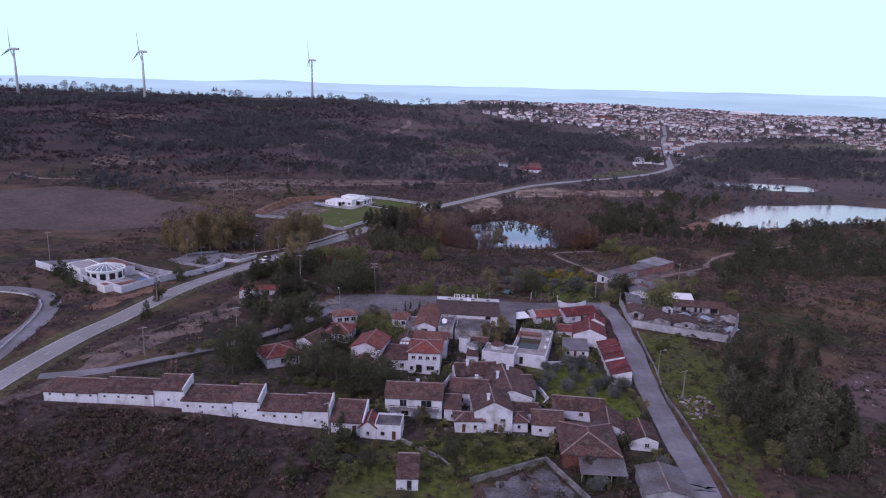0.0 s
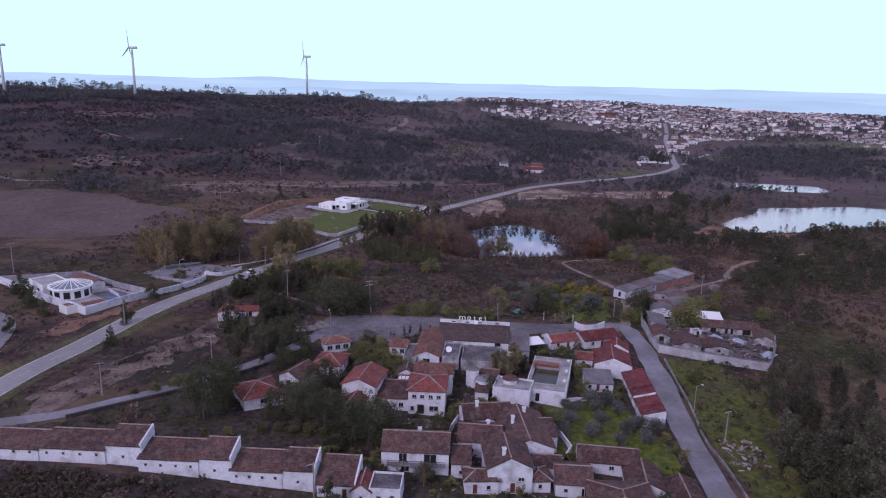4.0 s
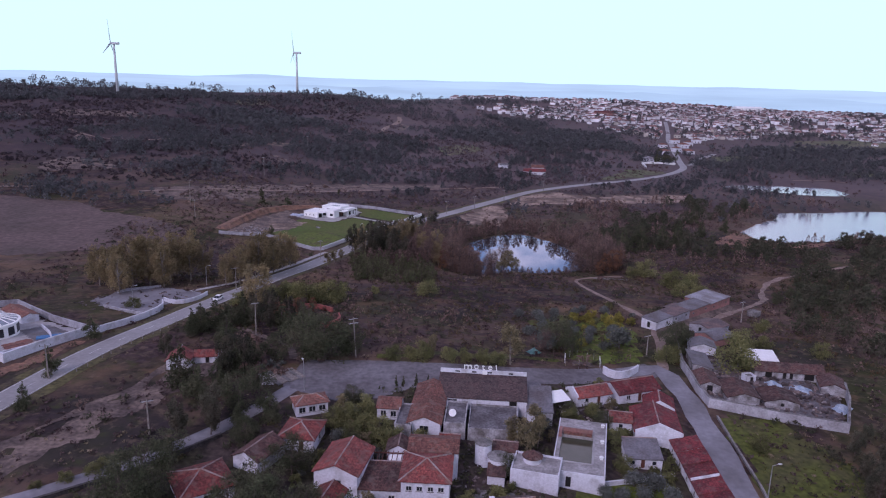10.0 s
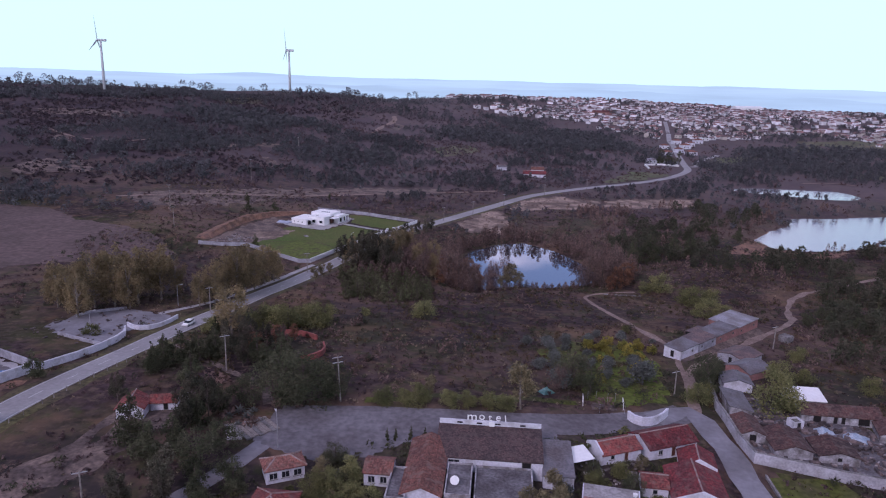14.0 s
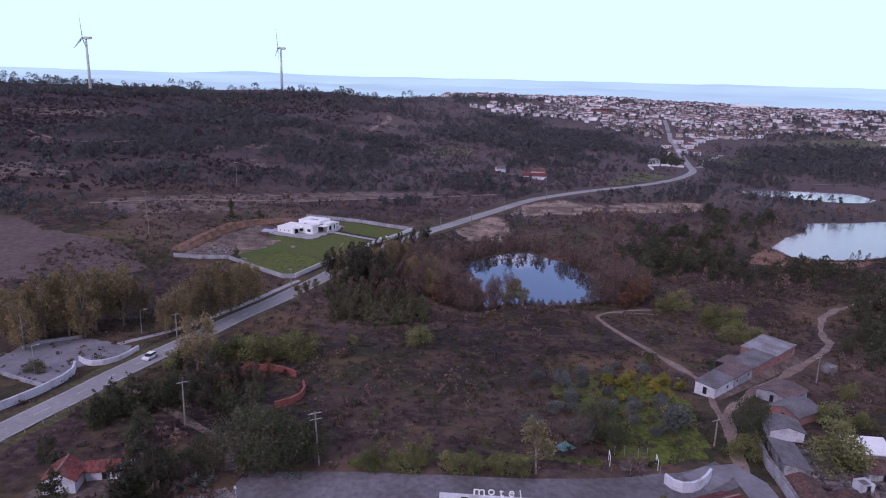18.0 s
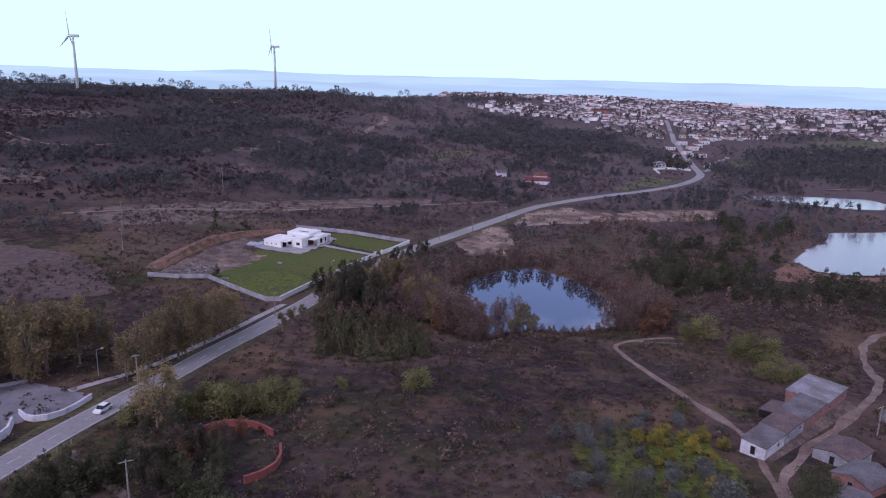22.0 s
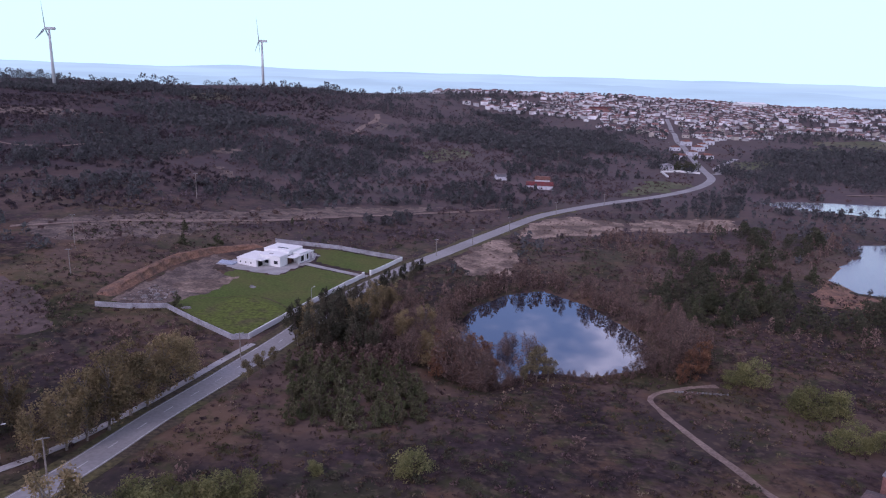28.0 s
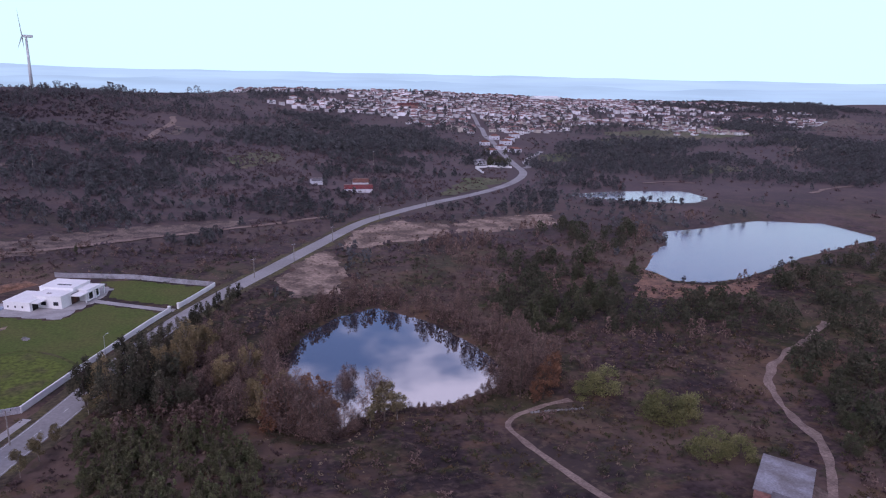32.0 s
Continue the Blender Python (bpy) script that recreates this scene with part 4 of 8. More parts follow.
house("motel_wing", 4.0, 188.6, 4.2, 9.6, 2.55, "flat", "x", -6, wall=M_DIRTY, tiles=M_FLATROOF, label="flat grey roof with a white kerb", category="motel")
house("motel_wing", 11.4, 188.2, 9.6, 10.4, 2.21, "flat", "x", -6, wall=M_DIRTY, tiles=M_FLATROOF, label="wide flat grey roof behind the motel", category="motel")
house("motel_wing", 21.6, 196.0, 5.2, 9.5, 2.38, "shed", "x", -6, 1.2, tiles=M_SHEET, caps=False, label="grey sheet-roofed end of the motel", category="motel")
house("motel_wing", 2.6, 180.4, 3.6, 3.2, 2.21, "gable", "x", -6, 0.8, tiles=M_TILE_RED, label="small red-roofed porch wing", category="motel", holes=[("f", 0, 0.5, 1.6, 1.5, "dark")])
dish = thing("satellite_dish", 3.2, 187.0, G(4, 188.6) + 2.6, 0, "white satellite dish on a flat roof", "satellite dish")
bm = bmesh.new()
add_tube(bm, (0, 0, 0), (0, 0, 0.7), 0.05, seg=6)
part("mast", bm, M_METAL, dish)
bm = bmesh.new()
add_tube(bm, (0, -0.05, 0.9), (0, -0.3, 1.05), 0.12, 0.75, seg=16)
part("reflector", bm, M_CLEAN, dish)
cn = thing("white_canopy", 25.6, 198.5, None, 20, "white triangular shade canopy", "canopy")
bm = bmesh.new()
add_prism(bm, [(-2.0, 2.3), (2.0, 3.0), (2.0, 3.06), (-2.0, 2.36)], -2.6, 2.6)
part("sheet", bm, M_CLEAN, cn)
for px in (-2.4, 2.4):
    for py in (-1.8, 1.8):
        part("post", box_bm(px - 0.06, px + 0.06, py - 0.06, py + 0.06, -0.8, 2.4 if py < 0 else 2.95), M_METAL, cn)

# the raised swimming pool
pool = thing("swimming_pool", 28.1, 179.8, -8.0, -14.5, "raised pool with green stagnant water and a pale concrete surround", "swimming pool")
top = 3.3
bm = bmesh.new()
for b in ((-5.4, -4.7, -9.7, 10.4), (1.2, 3.5, -9.7, 10.4), (-4.7, 1.2, -9.7, -6.2), (-4.7, 1.2, 3.6, 10.4)):
    add_box(bm, *b, -1.0, top)
part("deck", bm, M_DECK, pool, "stained pale concrete deck")
part("water", box_bm(-4.696, 1.196, -6.196, 3.596, -0.5, top - 0.6), M_WATER_GREEN, pool, "murky green water")
bm = bmesh.new()
for b in ((-5.6, 3.7, -9.9, -9.704), (3.504, 3.7, -9.7, 10.4), (-5.6, -5.404, -9.7, 10.4)):
    add_box(bm, *b, -1.0, top + 0.02)
part("outer_wall", bm, M_WHITE, pool, "whitewashed outer wall")
# no hole in the wall: a near-black plate paints the opening's shade
part("opening", box_bm(-3.0, -2.1, -9.96, -9.904, 0.5, 2.4), M_DARK, pool)
part("bench_wall", box_bm(-4.6, 1.0, 4.2, 4.6, top + 0.004, top + 1.1), M_PINK, pool, "red wall at the pool head")
part("bench_wall", box_bm(-5.3, -4.7, 2.4, 4.6, top + 0.004, top + 1.1), M_PINK, pool, "red wall at the pool head")
part("bench_seat", box_bm(-4.4, 0.9, 3.62, 4.19, top + 0.004, top + 0.45), M_TILE_ORANGE, pool, "terracotta bench")
bm = bmesh.new()
for b in ((-4.9, 1.4, -6.6, -6.21), (1.21, 1.6, -6.2, 3.6)):
    add_box(bm, *b, top + 0.004, top + 0.08)
part("coping", bm, M_PAVING, pool)
for i, (ux, uy) in enumerate(((2.9, 8.5), (2.9, 2.0), (2.9, -4.0))):
    bm = bmesh.new()
    add_tube(bm, (ux, uy, top + 0.004), (ux, uy, top + 0.5), 0.3, 0.4, 10)
    part("planter", bm, M_CLEAN, pool)
house("terrace_block", 17.8, 172.6, 8.4, 6.4, 3.04, "flat", "x", -16, tiles=M_DECK, label="white terrace block with a concrete roof deck", category="terrace")
tu = thing("turret", 17.2, 173.9, G(17.8, 172.6) + 3.1, 0, "little round turret with a conical tile roof", "turret")
bm = bmesh.new()
add_tube(bm, (0, 0, 0), (0, 0, 1.0), 1.6, seg=20)
part("drum", bm, M_WHITE, tu)
bm = bmesh.new()
add_tube(bm, (0, 0, 1.01), (0, 0, 2.1), 1.9, 0.15, seg=20)
part("roof", bm, M_TILE_OLD, tu)
for cx, cy, r, h in ((8.6, 176.6, 1.5, 4.2), (11.2, 174.2, 2.0, 3.2)):
    sl = thing("round_tower", cx, cy, None, 0, "round whitewashed tower, weathered grey on top", "tower")
    bm = bmesh.new()
    add_tube(bm, (0, 0, -1), (0, 0, h), r, seg=24)
    part("drum", bm, M_WHITE, sl)
    bm = bmesh.new()
    add_tube(bm, (0, 0, h + 0.004), (0, 0, h + 0.5), r + 0.1, r * 0.6, seg=24)
    part("cap", bm, M_CONCRETE, sl)
house("store", 12.9, 178.8, 4.4, 3.6, 2.4, "gable", "x", -10, 0.8, tiles=M_TILE_OLD, label="low brown-roofed store by the round towers", category="store")
house("store", 10.6, 171.4, 3.0, 2.4, 1.9, "shed", "x", -10, 0.6, tiles=M_TILE_OLD, label="low brown-roofed store by the round towers", category="store")

# the red-roofed row along the lane
RR = "red-roofed row along the lane"
house("row_house", 33.8, 203.6, 8.4, 5.0, 2.11, "gable", "x", 20, 1.2, tiles=M_TILE_RED, rakes="l", label="low white house with an orange-red tile roof", group=RR, holes=[("f", -2, 0.9, 0.9, 0.9, "win"), ("f", 1, 0.1, 0.9, 2.0, "door")])
house("row_house", 44.4, 208.0, 11.0, 6.8, 2.34, "gable", "x", 20, 1.5, tiles=M_TILE_DARKRED, label="white row house with dark red tiles", group=RR, holes=[("f", -3, 0.9, 1.0, 1.0, "win"), ("f", 0, 0.1, 1.0, 2.0, "door"), ("f", 3, 0.9, 1.0, 1.0, "win")])
house("row_house", 48.4, 200.6, 6.0, 6.4, 2.34, "gable", "y", -14, 1.4, tiles=M_TILE_DARKRED, rakes="f", label="white row house with dark red tiles", group=RR)
house("row_house", 45.2, 192.4, 9.0, 11.0, 2.5, "gable", "y", -10, 1.7, tiles=M_TILE_DARKRED, rakes="f", label="larger white row house under dark red tiles", group=RR, holes=[("f", -2.6, 1.1, 1.1, 1.1, "win"), ("l", -2.0, 0.9, 1.0, 1.0, "win")])
for ry, rx in ((183.8, 48.5), (179.4, 48.4), (175.0, 48.2), (170.6, 48.0), (166.2, 47.9)):
    house("row_house", rx, ry, 4.7, 4.36, 2.3, "shed", "y", 176, 1.2, 0.3, tiles=M_TILE_DARKRED, rakes="b" if ry in (175.0, 166.2) else "", raised=0.3, caps=False, label="stepped white row house under a sloping dark red roof" if ry > 167 else "end row house with a white wall and dark red roof", group=RR, holes=[("b", 0.2, 0.2, 1.0, 1.7, "dark")] if ry < 167 else [("r", 0, 0.9, 0.8, 0.8, "win")])
house("row_house", 39.2, 181.4, 6.6, 5.6, 2.03, "shed", "x", -4, 1.0, tiles=M_SHEET, label="low white house with a grey sheet roof", holes=[("f", -2.2, 0.8, 0.9, 0.9, "win"), ("f", -0.3, 0.1, 0.9, 1.9, "door"), ("f", 1.8, 0.8, 0.9, 0.9, "win")])
house("row_house", 38.2, 193.6, 4.4, 4.6, 2.11, "gable", "x", -10, 1.0, tiles=M_TILE_RED, label="small side building with red tiles", holes=[("f", 0, 0.8, 0.9, 0.9, "win")])
wall_run("round_wall", [(40.6, 217.9), (41.4, 216.5), (42.8, 215.8), (44.6, 216.1), (46.4, 217.2), (48.2, 218.9), (49.8, 221.0)], 1.9, 0.35, M_WHITE, "curved white wall at the lane junction")

# the ruined compound beyond the lane
wall_run("compound_wall", [(66.5, 241), (62.6, 226), (61.2, 212), (61.4, 204.8), (75, 199.4), (87.8, 195.8), (95, 208), (98.5, 216)], 2.3, 0.35, M_PALEWALL, "stained pale wall round a ruined yard", cap=M_CONCRETE)
house("ruin", 88.2, 224.0, 16.5, 5.5, 2.04, "gable", "x", -8, 1.3, caps=False, wall=M_DIRTY, holes=[("f", -5.0, 0.2, 1.7, 1.9, "dark"), ("f", -1.2, 0.2, 0.9, 1.9, "dark"), ("f", 0.4, 0.2, 0.9, 1.9, "dark"), ("f", 4.6, 0.2, 2.4, 1.9, "dark")], label="derelict white building with gaping openings", category="ruin")
house("ruin", 84.6, 231.2, 8.0, 5.0, 2.24, "shed", "x", -8, 0.8, tiles=M_CLEAN, caps=False, wall=M_DIRTY, label="outbuilding under a bright white sheet roof", category="ruin")
house("ruin", 64.8, 216.0, 5.0, 8.0, 1.63, "gable", "y", -8, 1.0, caps=False, wall=M_DIRTY, label="half-collapsed shed with a brown tile roof", category="ruin", holes=[("f", 0, 0.2, 1.4, 1.6, "dark")])
house("ruin", 67.6, 228.0, 4.6, 10.0, 1.63, "shed", "y", -10, 0.8, tiles=M_SHEET, caps=False, wall=M_DIRTY, label="half-collapsed shed with a grey roof", category="ruin")
house("ruin", 70.4, 211.0, 7.0, 9.0, 1.5, "gable", "y", -6, 1.0, caps=False, wall=M_DIRTY, label="brown-roofed shed against the yard wall", category="ruin")
house("ruin", 78.6, 208.4, 7.4, 7.0, 1.5, "gable", "y", -10, 0.9, caps=False, wall=M_DIRTY, label="brown-roofed shed against the yard wall", category="ruin", holes=[("f", 0, 0.6, 0.9, 0.9, "dark")])
house("ruin", 95.6, 216.6, 5.4, 7.0, 1.77, "gable", "y", -20, 1.0, caps=False, wall=M_DIRTY, label="derelict side building with old tiles", category="ruin")
house("ruin", 76.6, 219.2, 2.4, 2.4, 1.36, "flat", "x", 10, tiles=M_CONCRETE, label="small white cell in the yard", category="ruin", holes=[("f", 0, 0.2, 0.8, 1.4, "dark")])
for tx, ty, ta in ((81.5, 217.5, 15), (87.5, 215.5, -30), (92.5, 206.5, 40)):
    h = thing("tarpaulin", tx, ty, None, ta, "crumpled pale blue tarpaulin over rubbish", "tarpaulin")
    bm = bmesh.new()
    bmesh.ops.create_grid(bm, x_segments=12, y_segments=9, size=1)
    for v in bm.verts:
        r = max(abs(v.co.x), abs(v.co.y))
        v.co = Vector((v.co.x * 2.6, v.co.y * 1.7, 0.05 + 1.2 * (1 - r) + 0.35 * noise.noise(v.co * 3 + Vector((tx, 0, 0))) * (1 - r)))
    part("sheet", bm, mat("tarp", (0.22, 0.30, 0.40), (0.4, 0.45, 0.5), 0.8, 0.5), h)

# the long shed by the dirt track
dx, dy = 101.4 - 66.3, 289.3 - 258.7
SHED_YAW = math.degrees(math.atan2(dy, dx))
nx_, ny_ = -dy / math.hypot(dx, dy), dx / math.hypot(dx, dy)
for s0, s1, h, wd, roofing, zb in ((0.0, 0.2, 2.4, 5.0, M_SHEET, -10.0), (0.2, 0.42, 2.5, 5.4, M_RUST, -10.3), (0.42, 0.7, 2.6, 5.8, M_SHEET, -10.7), (0.7, 1.0, 2.8, 9.0, M_SHEET_PALE, -11.2)):
    sm = (s0 + s1) / 2
    ln = (s1 - s0) * math.hypot(dx, dy)
    house("long_shed", 66.3 + dx * sm + nx_ * wd / 2, 258.7 + dy * sm + ny_ * wd / 2, ln - 0.02, wd, h, "shed", "x", SHED_YAW, 0.4, 0.2, wall=M_PINK if s0 > 0.4 else (M_WHITE if s0 == 0 else M_GREY_WALL), tiles=roofing, caps=False, z=zb, foot=3.5, holes=[("l", 0, 0.3, 1.0, 1.8, "dark"), ("f", 1.5, 0.9, 0.7, 0.7, "vent")] if s0 == 0 else [("f", ln * k, 1.2, 0.8, 0.6, "vent") for k in (-0.3, 0.3)], label=("long low shed bay with rusty grey sheets", "end bay of the shed with faded salmon walls")[s0 > 0.4], category="shed", group="bays of the long shed")
bm = bmesh.new()
lo_, hi_ = [], []
for i in range(25):
    q = i / 24
    px, py = 66.3 + dx * q - nx_ * 0.05, 258.7 + dy * q - ny_ * 0.05
    out_ = 1.6 + 1.6 * q
    hi_.append(bm.verts.new((px, py, -9.85 - 1.35 * q + 0.15 * noise.noise((i * 0.5, 0, 1)))))
    lo_.append(bm.verts.new((px - nx_ * out_, py - ny_ * out_, G(px - nx_ * out_, py - ny_ * out_) - 0.1)))
for i in range(24):
    bm.faces.new((lo_[i], lo_[i + 1], hi_[i + 1], hi_[i]))
me = bpy.data.meshes.new("ground_verge")
bm.to_mesh(me)
bm.free()
me.materials.append(M_FAINT)
tagged(new("ground_verge", me), "trodden earth bank along the foot of the long shed", "bank", kind="structure")
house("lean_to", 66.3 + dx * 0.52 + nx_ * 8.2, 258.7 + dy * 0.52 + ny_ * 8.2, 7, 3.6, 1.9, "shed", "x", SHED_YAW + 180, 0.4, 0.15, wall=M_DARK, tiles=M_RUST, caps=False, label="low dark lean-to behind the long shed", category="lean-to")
house("annexe", 83.0, 260.5, 9, 7.5, 2.21, "gable", "x", SHED_YAW - 6, 0.8, tiles=M_RUST, wall=M_GREY_WALL, caps=False, label="old annexe with patched grey and brown roofing", holes=[("l", 0, 0.3, 1.0, 1.8, "dark")])
house("annexe", 80.5, 250.0, 8.5, 7.0, 2.21, "gable", "x", SHED_YAW - 12, 1.1, tiles=M_SHEET, caps=False, wall=M_PINK, label="old annexe with grey roofing and salmon walls", holes=[("l", 0, 0.3, 1.0, 1.8, "dark")])
house("annexe", 73.0, 240.5, 6.5, 6.0, 2.12, "gable", "y", -12, 1.0, tiles=M_SHEET, caps=False, label="small annexe with a pale sheet roof")
house("annexe", 105.5, 279.5, 3.0, 3.0, 1.53, "flat", "x", 30, tiles=M_CONCRETE, wall=M_CONCRETE, label="concrete tank house beside the track", category="tank")

# the walled house with the round glazed roof
FARM = [(-146, 249), (-116, 223.5), (-98, 211.5), (-88, 233)]
wall_run("farm_wall", FARM, 2.2, 0.35, M_WHITE, "white boundary wall of the house above the road")
wall_run("farm_wall", [(-88, 233), (-104, 244), (-124, 262), (-146, 249)], 1.8, 0.35, M_GREY_WALL, "grey rear boundary wall of the house yard")
patch("yard", [(-144, 249), (-116, 225), (-98, 213), (-89, 233), (-104, 243), (-124, 260)], M_PAVING, "pale paved yard", 0.14, wobble=0.1)
rot = thing("rotunda", -111.5, 230.0, None, 0, "round white pavilion with a ribbed glass and steel roof", "pavilion")
bm = bmesh.new()
add_tube(bm, (0, 0, -1), (0, 0, 3.6), 5.6, seg=36)
part("drum", bm, M_CLEAN, rot)
bm = bmesh.new()
add_tube(bm, (0, 0, 3.61), (0, 0, 3.9), 6.3, 6.2, seg=36)
part("eave", bm, M_CLEAN, rot)
bm = bmesh.new()
add_tube(bm, (0, 0, 3.905), (0, 0, 5.4), 5.7, 0.4, seg=36)
part("glass_roof", bm, mat("glazed_roof", (0.25, 0.28, 0.32), None, 0.3, 0.25, spec=0.7), rot)
for i in range(18):
    a = 2 * math.pi * i / 18
    bm = bmesh.new()
    add_tube(bm, (5.7 * math.cos(a), 5.7 * math.sin(a), 3.99), (0.4 * math.cos(a), 0.4 * math.sin(a), 5.5), 0.13, seg=5)
    part("rib", bm, M_CLEAN, rot)
for i in range(12):
    a = 2 * math.pi * (i + 0.5) / 12
    wv = part("window", box_bm(-0.9, 0.9, -0.05, 0.05, 0.8, 2.9), M_GLASS, rot)
    wv.matrix_basis = pose(5.57 * math.cos(a), 5.57 * math.sin(a), 0, 0, 0, math.degrees(a) + 90)
house("annexe", -122.5, 238.0, 11, 8, 3.06, "flat", "x", -40, tiles=M_PAVING, wall=M_CLEAN, label="flat-roofed white annexe beside the pavilion", holes=[("f", -2, 0.8, 1.6, 1.2, "win"), ("f", 2, 0.8, 1.6, 1.2, "win")])
house("annexe", -104.0, 213.8, 4.2, 3.2, 2.04, "flat", "x", -35, tiles=M_TILE_ORANGE, wall=M_CLEAN, label="low white lodge with terracotta roof paving")
wall_run("yard_wall", [(-101, 216), (-96, 222), (-92.5, 229)], 0.9, 0.3, M_WHITE, "low white dividing wall in the paved yard")
wall_run("yard_wall", [(-104, 238), (-98, 231), (-95, 226)], 0.9, 0.3, M_WHITE, "low white dividing wall in the paved yard")
patch("yard_tiles", [(-101, 217), (-97, 223), (-101, 228), (-105, 222)], M_TILE_ORANGE, "terracotta tiled terrace beside the pavilion", 0.2, 1.0, wobble=0)
patch("yard_grey", [(-97, 224), (-92, 232), (-103, 240), (-108, 234), (-102, 228)], M_SHEET, "blue-grey paved part of the yard", 0.19, 1.2, wobble=0.1)
house("annexe", -114, 246, 12, 4.5, 2.2, "gable", "x", -38, 0.8, tiles=M_TILE_ORANGE, wall=M_WHITE, caps=False, holes=[("f", -3, 0.6, 1.2, 1.2, "win"), ("f", 1, 0.1, 1.0, 1.9, "door")], label="low annexe with orange tiles along the yard's rear wall")
bl = thing("pool_cover", -94.5, 229.5, None, 24, "bright blue pool cover beside the wall", "pool cover")
part("cover", box_bm(-5.4, 5.4, -0.9, 0.9, 0.15, 0.7), M_TARP_BLUE, bl)
part("rim", box_bm(-5.7, 5.7, -1.2, 1.2, -0.2, 0.148), M_PAVING, bl)

# curved roadside walls and terraces farther up the road
wall_run("roadside_wall", [(-87.4, 233.5), (-83.8, 241.5), (-81.6, 249), (-80.6, 256), (-80.9, 261.2), (-82.6, 265.6)], 1.7, 0.35, M_WHITE, "curving white roadside wall")
wall_run("roadside_wall", [(-84, 270.6), (-81.6, 268.2), (-79.4, 267.4), (-77.2, 268.2), (-75.2, 270.6), (-74, 274.6), (-73.4, 279)], 1.2, 0.35, M_WHITE, "short curving white wall beside the terrace entrance")
wall_run("terrace_wall", [(-98.5, 261.8), (-91, 257), (-83.4, 252.8)], 0.8, 0.3, M_GREY_WALL, "low grey wall along the lower edge of the terrace")
wall_run("terrace_wall", [(-102, 279), (-100, 282.6), (-91.6, 287.7)], 0.8, 0.3, M_GREY_WALL, "low grey wall behind the terrace")
patch("terrace", [(-106, 268), (-99, 261.6), (-84, 253), (-82.4, 266), (-75, 272), (-73.8, 281), (-84, 286), (-92, 288), (-104, 282)], M_TOWNROAD, "worn paved terrace under roadside trees", 0.12)
strip("service_lane", [(-80, 283), (-69.5, 298), (-62.8, 318), (-56, 340), (-47.5, 362)], 2.2, M_PAVING, "pale footway with kerb beside the road", 0.2, 2, category="footway")

# the modern white villa
wall_run("villa_wall", [(-102, 388), (-92, 388), (-81, 390.5), (-68, 378), (-54, 365), (-49.5, 366)], 1.5, 0.3, M_GREY_WALL, "grey rendered garden wall of the modern villa")
wall_run("villa_wall", [(-49.5, 366), (-39, 394.8), (-27, 425.3), (-21.6, 437.2)], 1.6, 0.3, M_CLEAN, "white roadside wall of the modern villa")
wall_run("villa_wall", [(-19.0, 441.2), (-7, 465)], 1.6, 0.3, M_CLEAN, "white roadside wall of the modern villa")
wall_run("villa_wall", [(-7.5, 465.4), (-35.7, 478.4), (-64.3, 485)], 1.7, 0.3, M_GREY_WALL, "grey rear garden wall of the modern villa")
patch("lawn", [(-82, 396), (-68, 381), (-54, 367.5), (-50.5, 369), (-39.5, 398), (-28, 427), (-23, 437.5), (-45.5, 451), (-54, 435), (-71, 440), (-84, 420)], M_LAWN, "green lawn in front of the modern villa", 0.10, wobble=0.6)
patch("lawn_lower", [(-72, 387), (-63, 404), (-56.5, 406), (-44.5, 393.5), (-50.8, 369.5), (-55.5, 368.5)], M_ORCHARD, "lower lawn of thin brownish grass", 0.15, 1.5, wobble=0.4)
patch("lawn_back", [(-44, 457), (-41.5, 467), (-50, 478), (-36, 476.5), (-9.5, 464.5), (-20.5, 444)], M_LAWN, "green lawn behind the villa drive", 0.10, wobble=0.4)
patch("gravel", [(-100, 391), (-84, 393), (-76, 404), (-71, 412), (-68, 428), (-80, 440), (-76, 454), (-84, 458), (-92, 440), (-97, 414)], M_FAINT, "bare trampled ground below the cut bank", 0.14, wobble=3)
patch("gravel_pale", [(-87, 411), (-84, 422), (-68, 431), (-70, 416), (-75, 407)], M_SAND, "pale sandy gravel beside the lawn", 0.18, 1.5, wobble=4)
strip("drive", [(-20, 439), (-24, 440.4), (-46.5, 453.5)], 3.0, M_PAVING, "pale paved drive to the villa", 0.15, 2, category="drive")
patch("terrace_villa", [(-81, 446), (-71, 440.5), (-54, 435), (-46, 452), (-41.5, 466.5), (-46, 472), (-62, 468), (-77, 453)], M_PAVING, "pale paved terrace round the villa", 0.16, wobble=0)
vl = thing("modern_villa", -55.3, 446.4, G(-60, 450) + 0.15, -24, "modern single-storey white villa with flat roofs and a deep canopy", "house")
part("main_block", box_bm(-10, 0, 0, 7.0, -1.2, 4.0), M_CLEAN, vl)
part("main_roof", box_bm(-10.15, 0.15, -0.15, 6.99, 4.004, 4.35), M_CLEAN, vl, "flat white roof slab")
part("rear_block", box_bm(-12.5, -0.4, 7.004, 17, -1.2, 4.7), M_CLEAN, vl)
part("rear_roof", box_bm(-12.65, -0.3, 7.0, 17.15, 4.704, 5.05), M_CLEAN, vl, "flat white roof slab")
part("side_block", box_bm(-0.396, 3.2, 9.5, 16.5, -1.2, 3.7), M_CLEAN, vl)
part("side_roof", box_bm(-0.29, 3.5, 9.2, 16.7, 3.704, 4.0), M_CLEAN, vl, "flat white roof slab")
part("low_block", box_bm(-17, -7.8, -4.8, 3.0, -1.2, 3.1), M_CLEAN, vl)
part("low_roof", box_bm(-17.15, -7.65, -4.95, -0.16, 3.104, 3.4), M_CLEAN, vl, "flat white roof slab")
